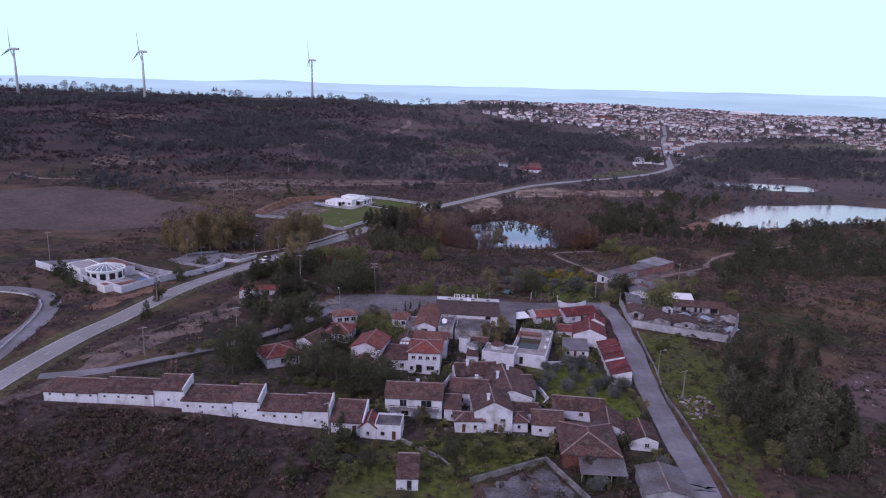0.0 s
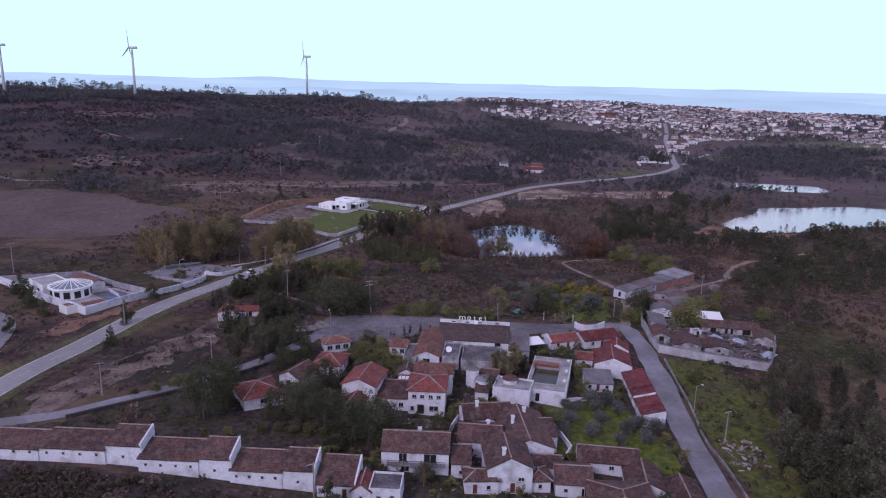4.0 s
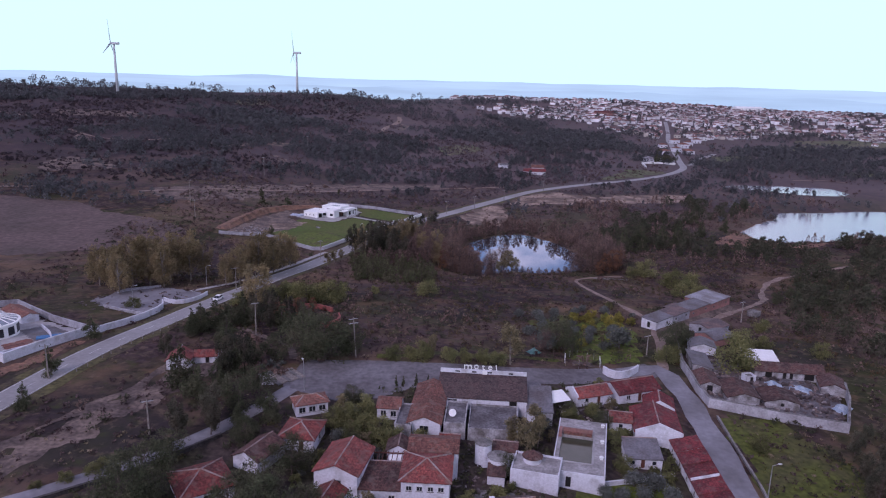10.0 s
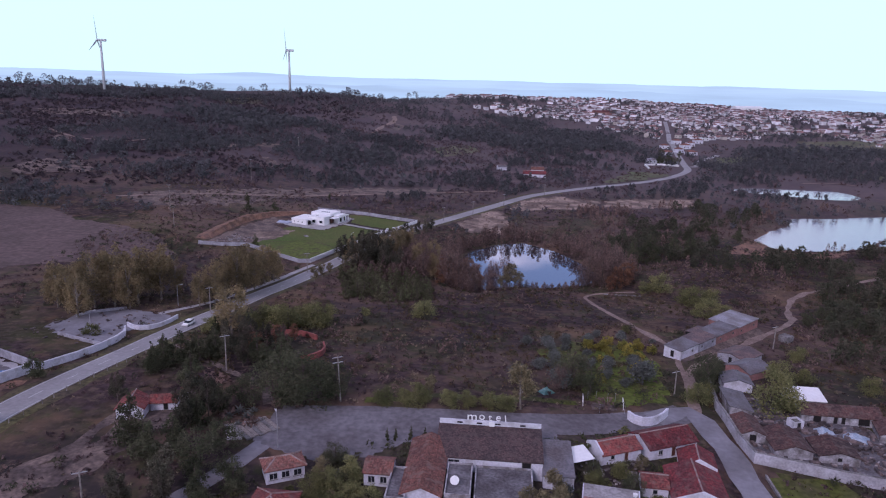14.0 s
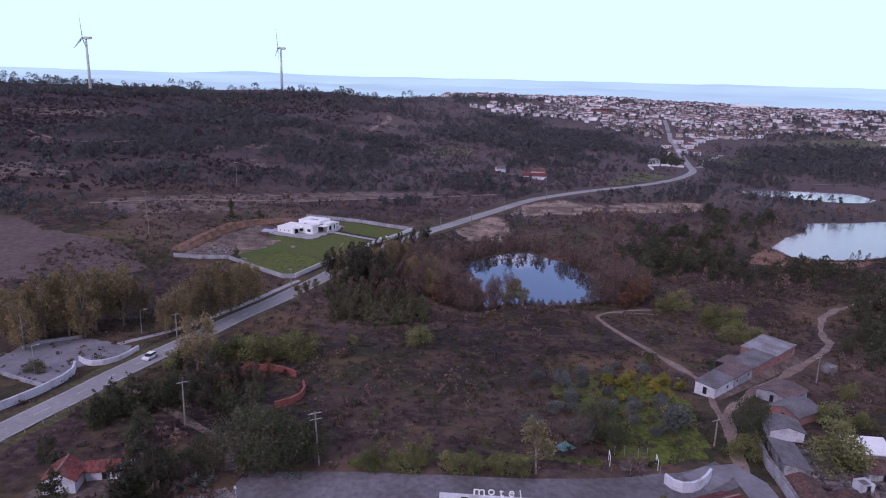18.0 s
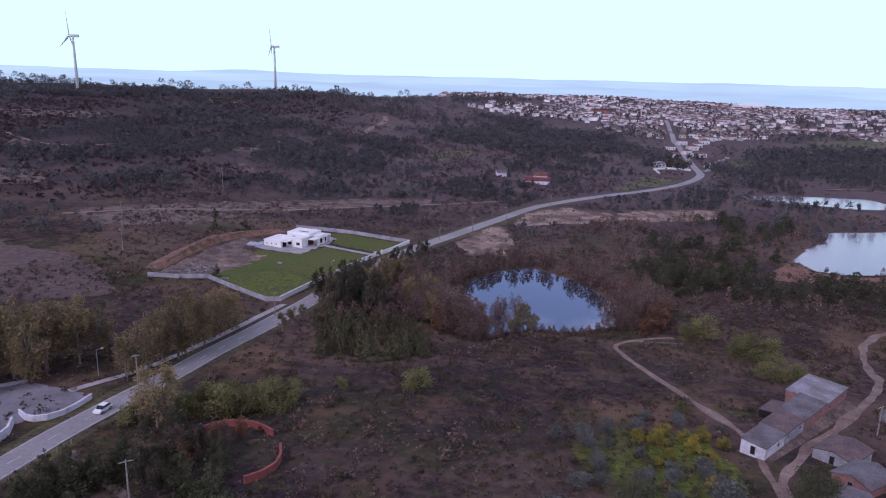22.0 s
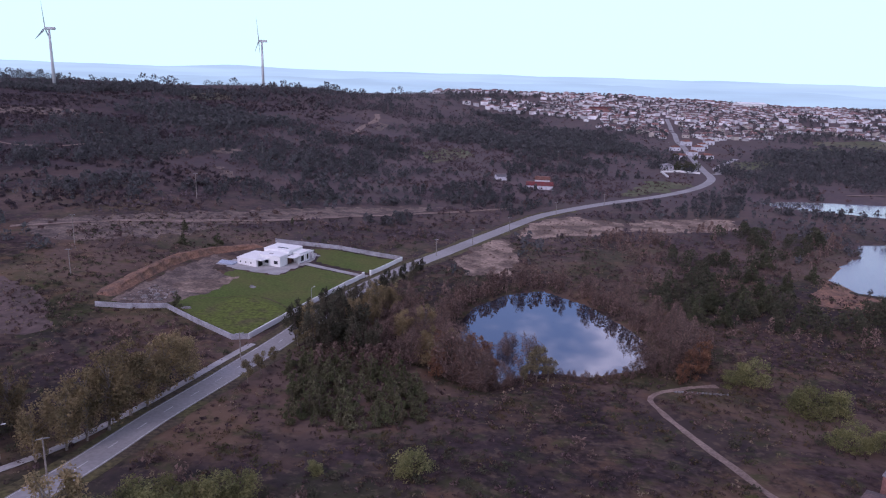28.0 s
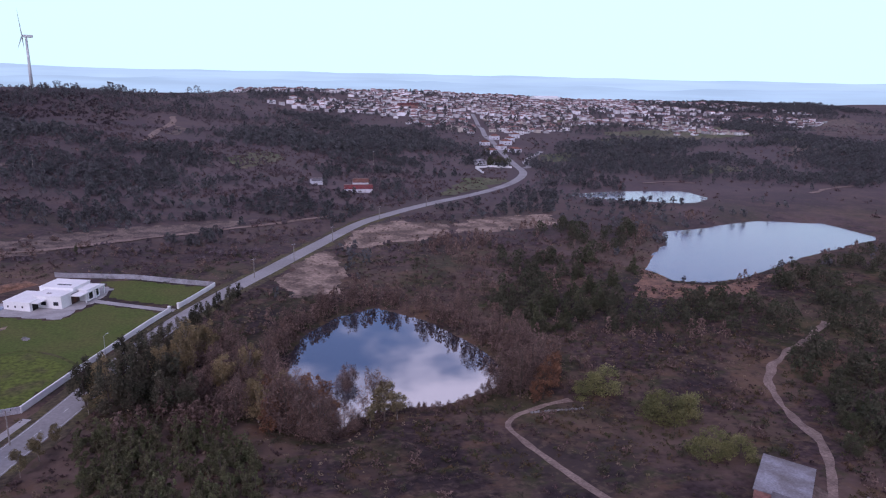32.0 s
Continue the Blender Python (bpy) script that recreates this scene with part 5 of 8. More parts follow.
part("link_roof", box_bm(-17.15, -10.16, -0.155, 7.0, 3.104, 3.42), M_CLEAN, vl, "flat white roof slab")
part("porch_slab", box_bm(-7.64, -5.2, -4.4, -0.16, 2.9, 3.1), M_CLEAN, vl, "thin canopy over the side door")
# flat near-black plate: the doorway's shade is painted, nothing is recessed
part("porch_shade", box_bm(-7.796, -7.76, -3.6, -0.8, 0.0, 2.5), M_DARK, vl, "near-black plate painting the shaded side entrance")
part("timber_wall", box_bm(0.004, 0.12, 5.2, 9.4, 0.0, 3.5), M_TIMBER, vl, "brown timber cladding beside the entrance")
part("front_door", box_bm(0.124, 0.18, 6.4, 7.6, 0.0, 2.4), M_DOOR, vl, "brown timber entrance")
part("canopy", box_bm(0.2, 3.9, 4.4, 19.0, 3.05, 3.32), M_CLEAN, vl, "long white entrance canopy")
part("roof_hatch", box_bm(-6.4, -5.0, 2.0, 2.9, 4.354, 4.55), M_PAVING, vl)
part("rooflight", box_bm(-8.0, -3.0, 10.0, 10.8, 5.054, 5.2), M_GLASS, vl)
for py in (8.0, 13.5, 18.6):
    part("pillar", box_bm(3.3, 3.7, py - 0.2, py + 0.2, -0.8, 3.046), M_CLEAN, vl)
for px, wd, zz, hh, y0 in ((-15.4, 0.6, 1.3, 0.8, -4.8), (-12.9, 0.6, 1.3, 0.8, -4.8), (-10.4, 0.6, 1.3, 0.8, -4.8), (-6.4, 1.9, 1.0, 1.4, 0.0), (-2.0, 1.9, 1.0, 1.4, 0.0)):
    wv = part("window", box_bm(px - wd / 2, px + wd / 2, y0 - 0.05, y0 - 0.004, zz, zz + hh), M_FRAME, vl)
    part("pane", box_bm(px - wd / 2 + 0.08, px + wd / 2 - 0.08, y0 - 0.07, y0 - 0.052, zz + 0.08, zz + hh - 0.08), M_GLASS, wv)
for py, wd in ((11.2, 2.2), (14.6, 2.2)):
    wv = part("window", box_bm(3.204, 3.26, py - wd / 2, py + wd / 2, 0.3, 2.7), M_FRAME, vl)
    part("pane", box_bm(3.262, 3.28, py - wd / 2 + 0.08, py + wd / 2 - 0.08, 0.4, 2.6), M_GLASS, wv)
gz = thing("gazebo_base", -77.5, 449.0, None, -20, "low pale blue plinth beside the villa", "plinth")
part("slab", box_bm(-4.5, 4.5, -2.5, 2.5, -0.4, 0.35), mat("pale_blue_paint", (0.42, 0.47, 0.58), None, 0.4, 0.7), gz)
for gx, gy in ((-21.6, 437.4), (-18.9, 441.0)):
    gp = thing("gate_pillar", gx, gy, None, 55, "white gate pillar with a flat cap", "pillar", "gate pillars")
    part("shaft", box_bm(-0.35, 0.35, -0.35, 0.35, -0.5, 2.0), M_CLEAN, gp)
    part("cap", box_bm(-0.45, 0.45, -0.45, 0.45, 2.004, 2.15), M_CLEAN, gp)
strip("lawn_edge", [(-74, 402), (-66, 404), (-58, 408), (-49, 402), (-43, 394.5)], 1.0, M_MEADOW, "rough grassy edge between the lawns", 0.2, 2, 2.5, ragged=0.5, category="path")
for rx, ry in ((-86, 398), (-88, 402), (-91, 399), (-84, 406), (-60, 418), (-75, 391)):
    rb_ = thing("rubble_mound", rx, ry, None, rx * 7, "low mound of pale rubble on the sandy ground", "rubble", "rubble heaps")
    bm = bmesh.new()
    bmesh.ops.create_icosphere(bm, subdivisions=3, radius=1)
    for v in bm.verts:
        q = 1 + 0.5 * noise.noise(v.co * 2.5 + Vector((rx, ry, 0)))
        v.co = Vector((v.co.x * 1.5 * q, v.co.y * 1.0 * q, max(v.co.z, -0.15) * 0.7 * q))
    part("mound", bm, M_CONCRETE, rb_)

# an earth bank cut behind the villa
bm = bmesh.new()
line = curve_pts([(-101, 398), (-99, 412), (-96, 430), (-92, 447), (-85, 459), (-76, 468), (-68, 476)], 1.5)
rows_ = []
for i, c in enumerate(line):
    t = (line[min(i + 1, len(line) - 1)] - line[max(i - 1, 0)]).normalized()
    n = Vector((-t.y, t.x))
    k = math.sin(math.pi * i / (len(line) - 1)) ** 0.5
    r = []
    for s, (off, up) in enumerate(((-0.9, -0.3), (0.1, 0.7), (0.7, 1.7), (1.3, 2.6), (2.6, 2.7), (5.5, 1.1), (8.5, -0.3))):
        q = c + n * (off + 0.7 * noise.noise((i * 0.35, s * 1.7, 2)))
        r.append(bm.verts.new((q.x, q.y, G(q.x, q.y) + k * (up + 0.5 * noise.noise((i * 0.4, s * 2.1, 5))) - (0.2 if up < 0 else 0))))
    rows_.append(r)
for a, b in zip(rows_, rows_[1:]):
    for s in range(len(a) - 1):
        bm.faces.new((a[s], a[s + 1], b[s + 1], b[s]))
me = bpy.data.meshes.new("cut_bank")
bmesh.ops.recalc_face_normals(bm, faces=bm.faces)
bm.to_mesh(me)
bm.free()
me.materials.append(M_BANK)
tagged(new("ground_bank", me), "raw orange earth bank cut into the slope", "bank", kind="structure")

# the red curved wall in the scrub
M_REDWALL = mat("red_painted_wall", (0.33, 0.098, 0.082), (0.22, 0.08, 0.07), 0.4, 0.9, fine=2.5, fine_amount=0.2)
wall_run("red_wall", [(-46.5, 258.8), (-45.2, 262.2), (-42.9, 265.2), (-40.6, 266.4), (-38.2, 266.7), (-35.4, 266.1), (-33.2, 264.6), (-30.7, 262.3)], 1.4, 0.35, M_REDWALL, "curved red wall standing in scrub")
wall_run("red_wall", [(-28.0, 256), (-27.0, 251.5), (-27.2, 247.7), (-28.7, 244.5), (-31.2, 242.2)], 1.4, 0.35, M_REDWALL, "broken end of the curved red wall")


# vegetation
rng = np.random.default_rng(11)


def leaf_mat(name, a, b, island=0.35, obj=0.12):
    a, b = [c * 1.3 for c in a], [c * 1.3 for c in b]
    m = mat(name, a, b, 0.25, 0.95, fine=1.2, fine_amount=0.3, island=island, obj=obj, spec=0.1)
    nt = m.node_tree
    p = nt.nodes["Principled BSDF"]
    tl = nt.nodes.new("ShaderNodeBsdfTranslucent")
    mix = nt.nodes.new("ShaderNodeMixShader")
    mix.inputs[0].default_value = 0.30
    nt.links.new(p.inputs["Base Color"].links[0].from_socket, tl.inputs["Color"])
    nt.links.new(p.outputs[0], mix.inputs[1])
    nt.links.new(tl.outputs[0], mix.inputs[2])
    nt.links.new(mix.outputs[0], nt.nodes["Material Output"].inputs[0])
    return m


L_EUC = leaf_mat("eucalyptus_leaves", (0.225, 0.170, 0.092), (0.150, 0.120, 0.068), 0.2, 0.25)
L_DARK = leaf_mat("dark_leaves", (0.058, 0.066, 0.036), (0.082, 0.080, 0.050), 0.25, 0.2)
L_PINE = leaf_mat("pine_needles", (0.060, 0.067, 0.038), (0.080, 0.080, 0.048), 0.2, 0.2)
# needles paled and blued: distance haze put into the leaf colour
L_HAZEPINE = leaf_mat("hazed_pine_needles", (0.076, 0.080, 0.080), (0.100, 0.094, 0.098), 0.12)
L_BUSH = leaf_mat("bush_leaves", (0.165, 0.158, 0.068), (0.102, 0.106, 0.047), 0.2, 0.3)
L_OLIVE = leaf_mat("olive_leaves", (0.140, 0.146, 0.132), (0.092, 0.097, 0.086), 0.25)
L_MIMOSA = leaf_mat("yellow_leaves", (0.27, 0.22, 0.05), (0.15, 0.15, 0.04))
L_FEATHER = leaf_mat("feathery_leaves", (0.056, 0.058, 0.040), (0.098, 0.084, 0.060), 0.35, 0.4)
L_MIXED = leaf_mat("scrub_oak_leaves", (0.050, 0.055, 0.034), (0.072, 0.064, 0.046), 0.15)
L_BRACKEN = leaf_mat("bracken_fronds", (0.052, 0.054, 0.026), (0.105, 0.068, 0.042), 0.3)
L_BARE = leaf_mat("bare_twigs", (0.175, 0.118, 0.098), (0.115, 0.080, 0.070))
L_PALE = leaf_mat("pale_leaves", (0.2, 0.165, 0.095), (0.13, 0.11, 0.065))
L_HEATH = leaf_mat("heather_twigs", (0.112, 0.074, 0.072), (0.066, 0.047, 0.046), 0.35)
L_HEATHDARK = leaf_mat("dead_bracken", (0.110, 0.074, 0.066), (0.070, 0.052, 0.044), 0.35)
L_SLOPE = leaf_mat("bramble_stems", (0.095, 0.066, 0.054), (0.064, 0.056, 0.034), 0.35)
L_WEED = leaf_mat("garden_weed_leaves", (0.070, 0.082, 0.030), (0.082, 0.070, 0.038), 0.3)
L_YOUNG = leaf_mat("young_pine_needles", (0.088, 0.098, 0.048), (0.110, 0.100, 0.062), 0.2, 0.2)
L_RUST = leaf_mat("rusty_leaves", (0.20, 0.105, 0.062), (0.125, 0.07, 0.05), 0.3, 0.2)
L_GREENTUFT = leaf_mat("meadow_tufts", (0.085, 0.092, 0.024), (0.10, 0.085, 0.04), 0.3)
L_GRASS = leaf_mat("dry_grass", (0.23, 0.175, 0.125), (0.14, 0.118, 0.07), 0.3)
M_BARK = mat("bark", (0.13, 0.10, 0.085), (0.07, 0.055, 0.045), 1.2, 0.95, fine=6)
M_PALEBARK = mat("pale_bark", (0.26, 0.23, 0.20), (0.14, 0.11, 0.09), 1.0, 0.9, fine=5)


def sprays(centres, size, r, flat=0.0, thin=1.0):
    """Small leaf sprays, each a small blade turned at random; thin ones are twigs."""
    n = len(centres)
    a = r.normal(size=(n, 3))
    a[:, 2] *= 1 - flat
    a /= np.linalg.norm(a, axis=1)[:, None]
    b = np.cross(a, r.normal(size=(n, 3)))
    b /= np.linalg.norm(b, axis=1)[:, None] + 1e-9
    s = (size * r.uniform(0.55, 1.35, n))[:, None]
    k = r.uniform(0.4, 0.9, n)[:, None]
    b *= thin
    k /= math.sqrt(thin)
    bend = np.cross(a, b) * s * 0.25
    v = np.stack([centres - a * s * k - b * s * 0.4, centres + a * s * k * 0.6 - b * s * 0.45 + bend, centres + a * s * 0.2 + b * s * 0.75], 1)
    return v.reshape(-1, 3)


def cloud_mesh(name, verts, material):
    n = len(verts) // 3
    me = bpy.data.meshes.new(name)
    me.vertices.add(len(verts))
    me.vertices.foreach_set("co", np.asarray(verts, np.float32).ravel())
    me.loops.add(3 * n)
    me.loops.foreach_set("vertex_index", np.arange(3 * n, dtype=np.int32))
    me.polygons.add(n)
    me.polygons.foreach_set("loop_start", np.arange(0, 3 * n, 3, dtype=np.int32))
    me.update(calc_edges=True)
    me.materials.append(material)
    return me


def lumps(r, n, spread, base, top, wide):
    """Centres and radii of the lumps that make a crown's outline."""
    out = []
    for i in range(n):
        s = (i + r.uniform(0.1, 0.9)) / n
        z = base + (top - base) * s
        a = r.uniform(0, 2 * math.pi)
        q = wide(s)
        d = spread * q * math.sqrt(r.uniform(0.05, 1))
        out.append((d * math.cos(a), d * math.sin(a), z, q * r.uniform(0.45, 0.85)))
    return out


def fill(r, blobs, n, scale, squash=0.8, hollow=0.3):
    pts = []
    w = np.array([b[3] ** 2 for b in blobs])
    for b, k in zip(blobs, np.maximum(2, (n * w / w.sum()).astype(int))):
        d = r.normal(size=(k, 3))
        d /= np.linalg.norm(d, axis=1)[:, None]
        rad = b[3] * scale * r.uniform(hollow, 1.08, k)[:, None]
        p = d * rad
        p[:, 2] *= squash
        pts.append(p + np.array(b[:3]))
    return np.concatenate(pts)


PROFILE = {
    # lumps, spread, crown base and top, width along the crown, leaves, leaf size, leaves' and bark's material, trunk radius
    "eucalyptus": (26, 1.35, 0.17, 0.97, lambda s: 0.07 + 0.11 * math.sin(math.pi * min(1, s * 0.8 + 0.15)), 4200, 0.022, L_EUC, M_PALEBARK, 0.020),
    "dark_tree": (26, 1.35, 0.10, 0.95, lambda s: 0.10 + 0.19 * math.sin(math.pi * (0.15 + 0.8 * s)), 4700, 0.023, L_DARK, M_BARK, 0.025),
    "feathery_tree": (20, 1.5, 0.20, 0.93, lambda s: 0.045 + 0.085 * math.sin(math.pi * (0.25 + 0.7 * s)), 3400, 0.023, L_FEATHER, M_BARK, 0.018),
    "pine": (20, 1.2, 0.10, 0.97, lambda s: 0.22 * (1.05 - s) + 0.03, 2800, 0.028, L_PINE, M_BARK, 0.02),
    "bush": (20, 1.2, 0.05, 0.80, lambda s: 0.22 + 0.16 * (1 - s), 3500, 0.032, L_BUSH, M_BARK, 0.02),
    "shrub": (12, 1.2, 0.05, 0.80, lambda s: 0.24 + 0.16 * (1 - s), 1000, 0.068, L_BUSH, M_BARK, 0.02),
    "olive": (12, 0.5, 0.34, 0.74, lambda s: 0.40, 2000, 0.046, L_OLIVE, M_BARK, 0.035),
    "mimosa": (16, 1.2, 0.12, 0.9, lambda s: 0.20 + 0.12 * (1 - s), 2600, 0.040, L_MIMOSA, M_BARK, 0.02),
    "bare_tree": (22, 1.3, 0.10, 0.98, lambda s: 0.06 + 0.14 * math.sin(math.pi * (0.15 + 0.8 * s)), 2300, 0.032, L_BARE, M_BARK, 0.016),
    "rusty_tree": (22, 1.25, 0.12, 0.97, lambda s: 0.07 + 0.12 * math.sin(math.pi * (0.15 + 0.8 * s)), 2600, 0.026, L_RUST, M_BARK, 0.018),
    "young_pine": (14, 1.2, 0.06, 0.98, lambda s: 0.19 * (1.05 - s) + 0.03, 1050, 0.046, L_YOUNG, M_BARK, 0.02),
    "cypress": (12, 0.5, 0.04, 0.97, lambda s: 0.13 * (1.1 - s) + 0.04, 1000, 0.045, L_DARK, M_BARK, 0.02),
    "pale_tree": (18, 1.2, 0.30, 0.97, lambda s: 0.13 + 0.06 * math.sin(math.pi * s), 2600, 0.028, L_PALE, M_PALEBARK, 0.02),
}
TREE_WORDS = {
    "eucalyptus": "tall olive-brown eucalyptus with a thin pale trunk", "dark_tree": "dense dark evergreen tree with a heavy crown",
    "pine": "dark green pine tree with a ragged crown", "bush": "rounded grey-green bush on the heath", "shrub": "unkempt green garden shrub", "olive": "small grey olive tree with a round crown",
    "feathery_tree": "slender dark grey-green tree with an airy crown",
    "mimosa": "yellow-flowering mimosa bush in rough grass", "bare_tree": "reddish-brown leafless winter tree", "rusty_tree": "winter tree holding rust-brown leaves", "young_pine": "young olive-green pine sapling", "cypress": "small narrow cypress at the forecourt edge", "pale_tree": "slim tree with pale dry leaves"}
PROTO = {}


def tree_proto(kind, k):
    """A tree one metre tall, to be scaled: trunk with limbs, and a crown of leaf sprays."""
    if (kind, k) in PROTO:
        return PROTO[kind, k]
    nl, spread, base, top, wide, leaves, size, lm, bark, tr = PROFILE[kind]
    r = np.random.default_rng(sum(map(ord, kind)) * 7 + k)
    blobs = lumps(r, nl, spread, base, top, wide)
    bm = bmesh.new()
    bend = Vector((r.uniform(-0.03, 0.03), r.uniform(-0.03, 0.03), 0))
    p0, p1, p2 = Vector((0, 0, -0.06)), Vector((0, 0, base)) + bend, Vector((0, 0, top * 0.86)) + bend * 2
    add_tube(bm, p0, p1, tr, tr * 0.75, 7)
    add_tube(bm, p1, p2, tr * 0.75, tr * 0.2, 6)
    for b in blobs:
        s = min(1, max(0, (b[2] - base) * 0.7 / max(0.05, top - base)))
        add_tube(bm, p1.lerp(p2, s), b[:3], tr * 0.35, tr * 0.1, 4)
    trunk = bpy.data.meshes.new("trunk")
    bm.to_mesh(trunk)
    bm.free()
    trunk.materials.append(bark)
    crown = cloud_mesh("crown", sprays(fill(r, blobs, leaves, 1.0, {"feathery_tree": 1.7, "eucalyptus": 1.25, "bare_tree": 1.5}.get(kind, 0.85)), size, r, 0.0, 0.22 if kind == "bare_tree" else 1.0), lm)
    PROTO[kind, k] = (trunk, crown)
    return PROTO[kind, k]


TREES = []


def plant(kind, x, y, h, group="", label=""):
    k = int(rng.integers(0, 5))
    name = {"bush": "bush", "shrub": "shrub", "mimosa": "mimosa_bush", "olive": "olive_tree"}.get(kind, kind if kind.endswith("tree") else kind + "_tree")
    ob = thing(name, x, y, None, 0, label or TREE_WORDS[kind], "bush" if kind in ("bush", "shrub", "mimosa") else "tree", group)
    wide = {"bush": 1.15, "shrub": 1.2, "olive": 1.2, "mimosa": 1.3}.get(kind, 1.0) * rng.uniform(0.9, 1.2)
    ob.matrix_basis = ob.matrix_basis @ pose(0, 0, 0, 0, 0, rng.uniform(0, 360)) @ Matrix.Diagonal((h * wide, h * wide, h, 1))
    for nm, me in zip(("trunk", "crown"), tree_proto(kind, k)):
        c = new(nm, me)
        c.parent = ob
    TREES.append((x, y, h * 0.3))


def grove(kind, spots, group=""):
    for x, y, h in spots:
        plant(kind, x, y, h, group)


grove("eucalyptus", [(-101, 278, 13), (-100, 286, 18), (-96, 290, 19), (-91, 295, 18), (-86, 301, 18), (-83, 306, 13), (-54, 265, 14), (-68, 297, 13), (-66, 301, 15), (-64, 306, 17), (-62.5, 314, 17), (-61, 319, 14), (-59.5, 329, 15), (-57.5, 335, 13), (-71, 292, 11), (-92, 307, 14), (-109, 295, 13), (-97, 301, 15), (-60.5, 324, 12), (-106, 283, 15), (-112, 288, 14), (-103, 298, 16), (-90, 287, 15)], "eucalyptus by the roadside terrace")
grove("pale_tree", [(-43, 336, 6), (-41, 342, 6), (-39, 348, 5), (-1, 217.5, 6), (18, 217.5, 10), (-35, 362, 5)])
grove("feathery_tree", [(-6, 434, 8), (-2, 441, 8), (-9, 426, 7), (1, 447, 7), (-3, 431, 6)], "dark trees at the villa gate")
grove("feathery_tree", [(-36, 366, 13), (-33, 372, 12), (-30, 360, 14), (-27, 368, 15), (-24, 356, 13), (-22, 364, 15), (-29, 380, 13), (-25, 376, 14), (-19, 358, 12), (-17, 368, 13), (-23, 388, 12), (-20, 396, 11), (-16, 404, 10), (-12, 414, 11), (-26, 392, 10), (-13, 358, 11)], "dark eucalyptus grove beside the pond")
grove("eucalyptus", [(-32, 366, 12), (-20, 372, 12), (-15, 376, 13), (-14, 388, 13), (-9, 392, 11), (-5, 366, 11), (2, 352, 12), (1, 372, 12)], "olive-brown eucalyptus beside the pond")
grove("bare_tree", [(-6, 374, 11), (-3, 393, 10), (-4, 404, 9), (1, 361, 11), (-2, 366, 12), (0, 383, 10), (-9, 400, 9), (-10, 364, 9)], "bare poplars at the pond")
grove("rusty_tree", [(73, 348, 10), (77, 352, 11), (81, 357, 9), (5, 357, 11), (9, 352, 12), (4, 346, 9), (84, 366, 9), (70, 346, 7)], "rust-brown trees at the pond")
grove("pale_tree", [(31, 347.5, 10), (34, 346.5, 7), (27, 345, 6)], "airy trees on the pond bank")
grove("eucalyptus", [(8, 359, 12), (17.5, 351, 7)], "slim trees in the shallow end of the pond")
grove("rusty_tree", [(14, 361, 12), (18, 359, 13), (11, 354, 9), (20.5, 354, 7)], "rust-brown trees in the shallow end of the pond")
grove("bare_tree", [(26.5, 372, 9), (28, 374, 8), (25, 370.5, 7)], "purple willows standing in the pond")
hr = np.random.default_rng(77)
for i in range(64):
    u, w = hr.random(), hr.normal(0, 1)
    x, y = 122 + 52 * u + 8 * w, 292 + 58 * u - 8 * w
    if x > 5 + np.interp(y, (274, 301, 325, 340, 350, 358, 366), (90, 118, 130, 139, 148, 160, 176)):
        plant(("young_pine", "dark_tree", "pine")[i % 3], x, y, float(hr.uniform(2.6, 5.6)), "pine belt beyond the sandy track")
grove("bush", [(-60.5, 268, 5), (-51, 271, 7), (-48, 272, 7), (-44, 272, 8), (-40, 272, 8), (-37, 275, 7), (-34, 276, 8), (-31, 279, 7), (-2, 290, 7), (-20, 290, 3), (90, 348, 9), (95, 328, 9), (92, 307, 8), (97, 333, 7), (103, 329, 8), (98, 305, 6), (84, 347, 5), (-46, 276, 7), (-41, 277, 7)], "rounded bushes on the heath")
grove("pine", [(-58, 266, 6), (-62, 232, 8), (-52, 226, 8), (-38, 236, 8)], "young pines on the slope")
yr = np.random.default_rng(54)
for x, y in zip(yr.uniform(-35, 5, 420), yr.uniform(308, 354, 420)):
    if len([1 for tx, ty, _ in TREES if (tx - x) ** 2 + (ty - y) ** 2 < 4.0]) == 0 and shore(np.array([(-29, 312), (-35, 347), (-20, 353), (-4, 345), (1, 332), (0, 316), (-12, 310)], float), np.array([x]), np.array([y]))[0] < 0:
        plant("young_pine", x, y, float(yr.uniform(3.4, 7.0)), "young pines below the grove")
grove("pine", [(93, 393, 12), (102, 392, 12), (117, 408, 12), (126, 413, 11), (104, 409, 11), (149, 440, 10), (168, 454, 9), (157, 474, 11), (110, 420, 11), (96, 404, 11), (122, 424, 10), (133, 430, 10), (140, 452, 9)], "pines between pond and lake")
grove("dark_tree", [(-30, 217, 11), (-26, 215, 12), (-23, 218, 9), (-37, 216, 7), (-42, 213, 6), (-20, 218.5, 8), (-13, 149, 11), (-16, 150.5, 9), (-11, 152, 9), (-22, 152, 9), (-27, 155, 10), (-32, 156, 8), (-47, 163, 9), (-43, 157, 8), (-52, 166, 5), (-46, 153, 12), (-28, 162, 8), (-25, 170, 8), (64.6, 236.5, 9)], "dark trees among the houses")
grove("pine", [(-17, 126, 8), (-19, 118, 10), (-55, 202, 10), (-49, 195, 9), (-46, 198, 8), (-44, 206, 8), (-34, 232, 10), (-31, 228, 11), (-84, 205, 7), (-81, 189, 6), (-86, 228, 7), (-37, 184, 7), (-32, 186, 7), (-116, 217, 8), (-121, 222, 7), (-128, 232, 8), (-108, 209, 6), (-24, 112, 7), (-110, 196, 6)])
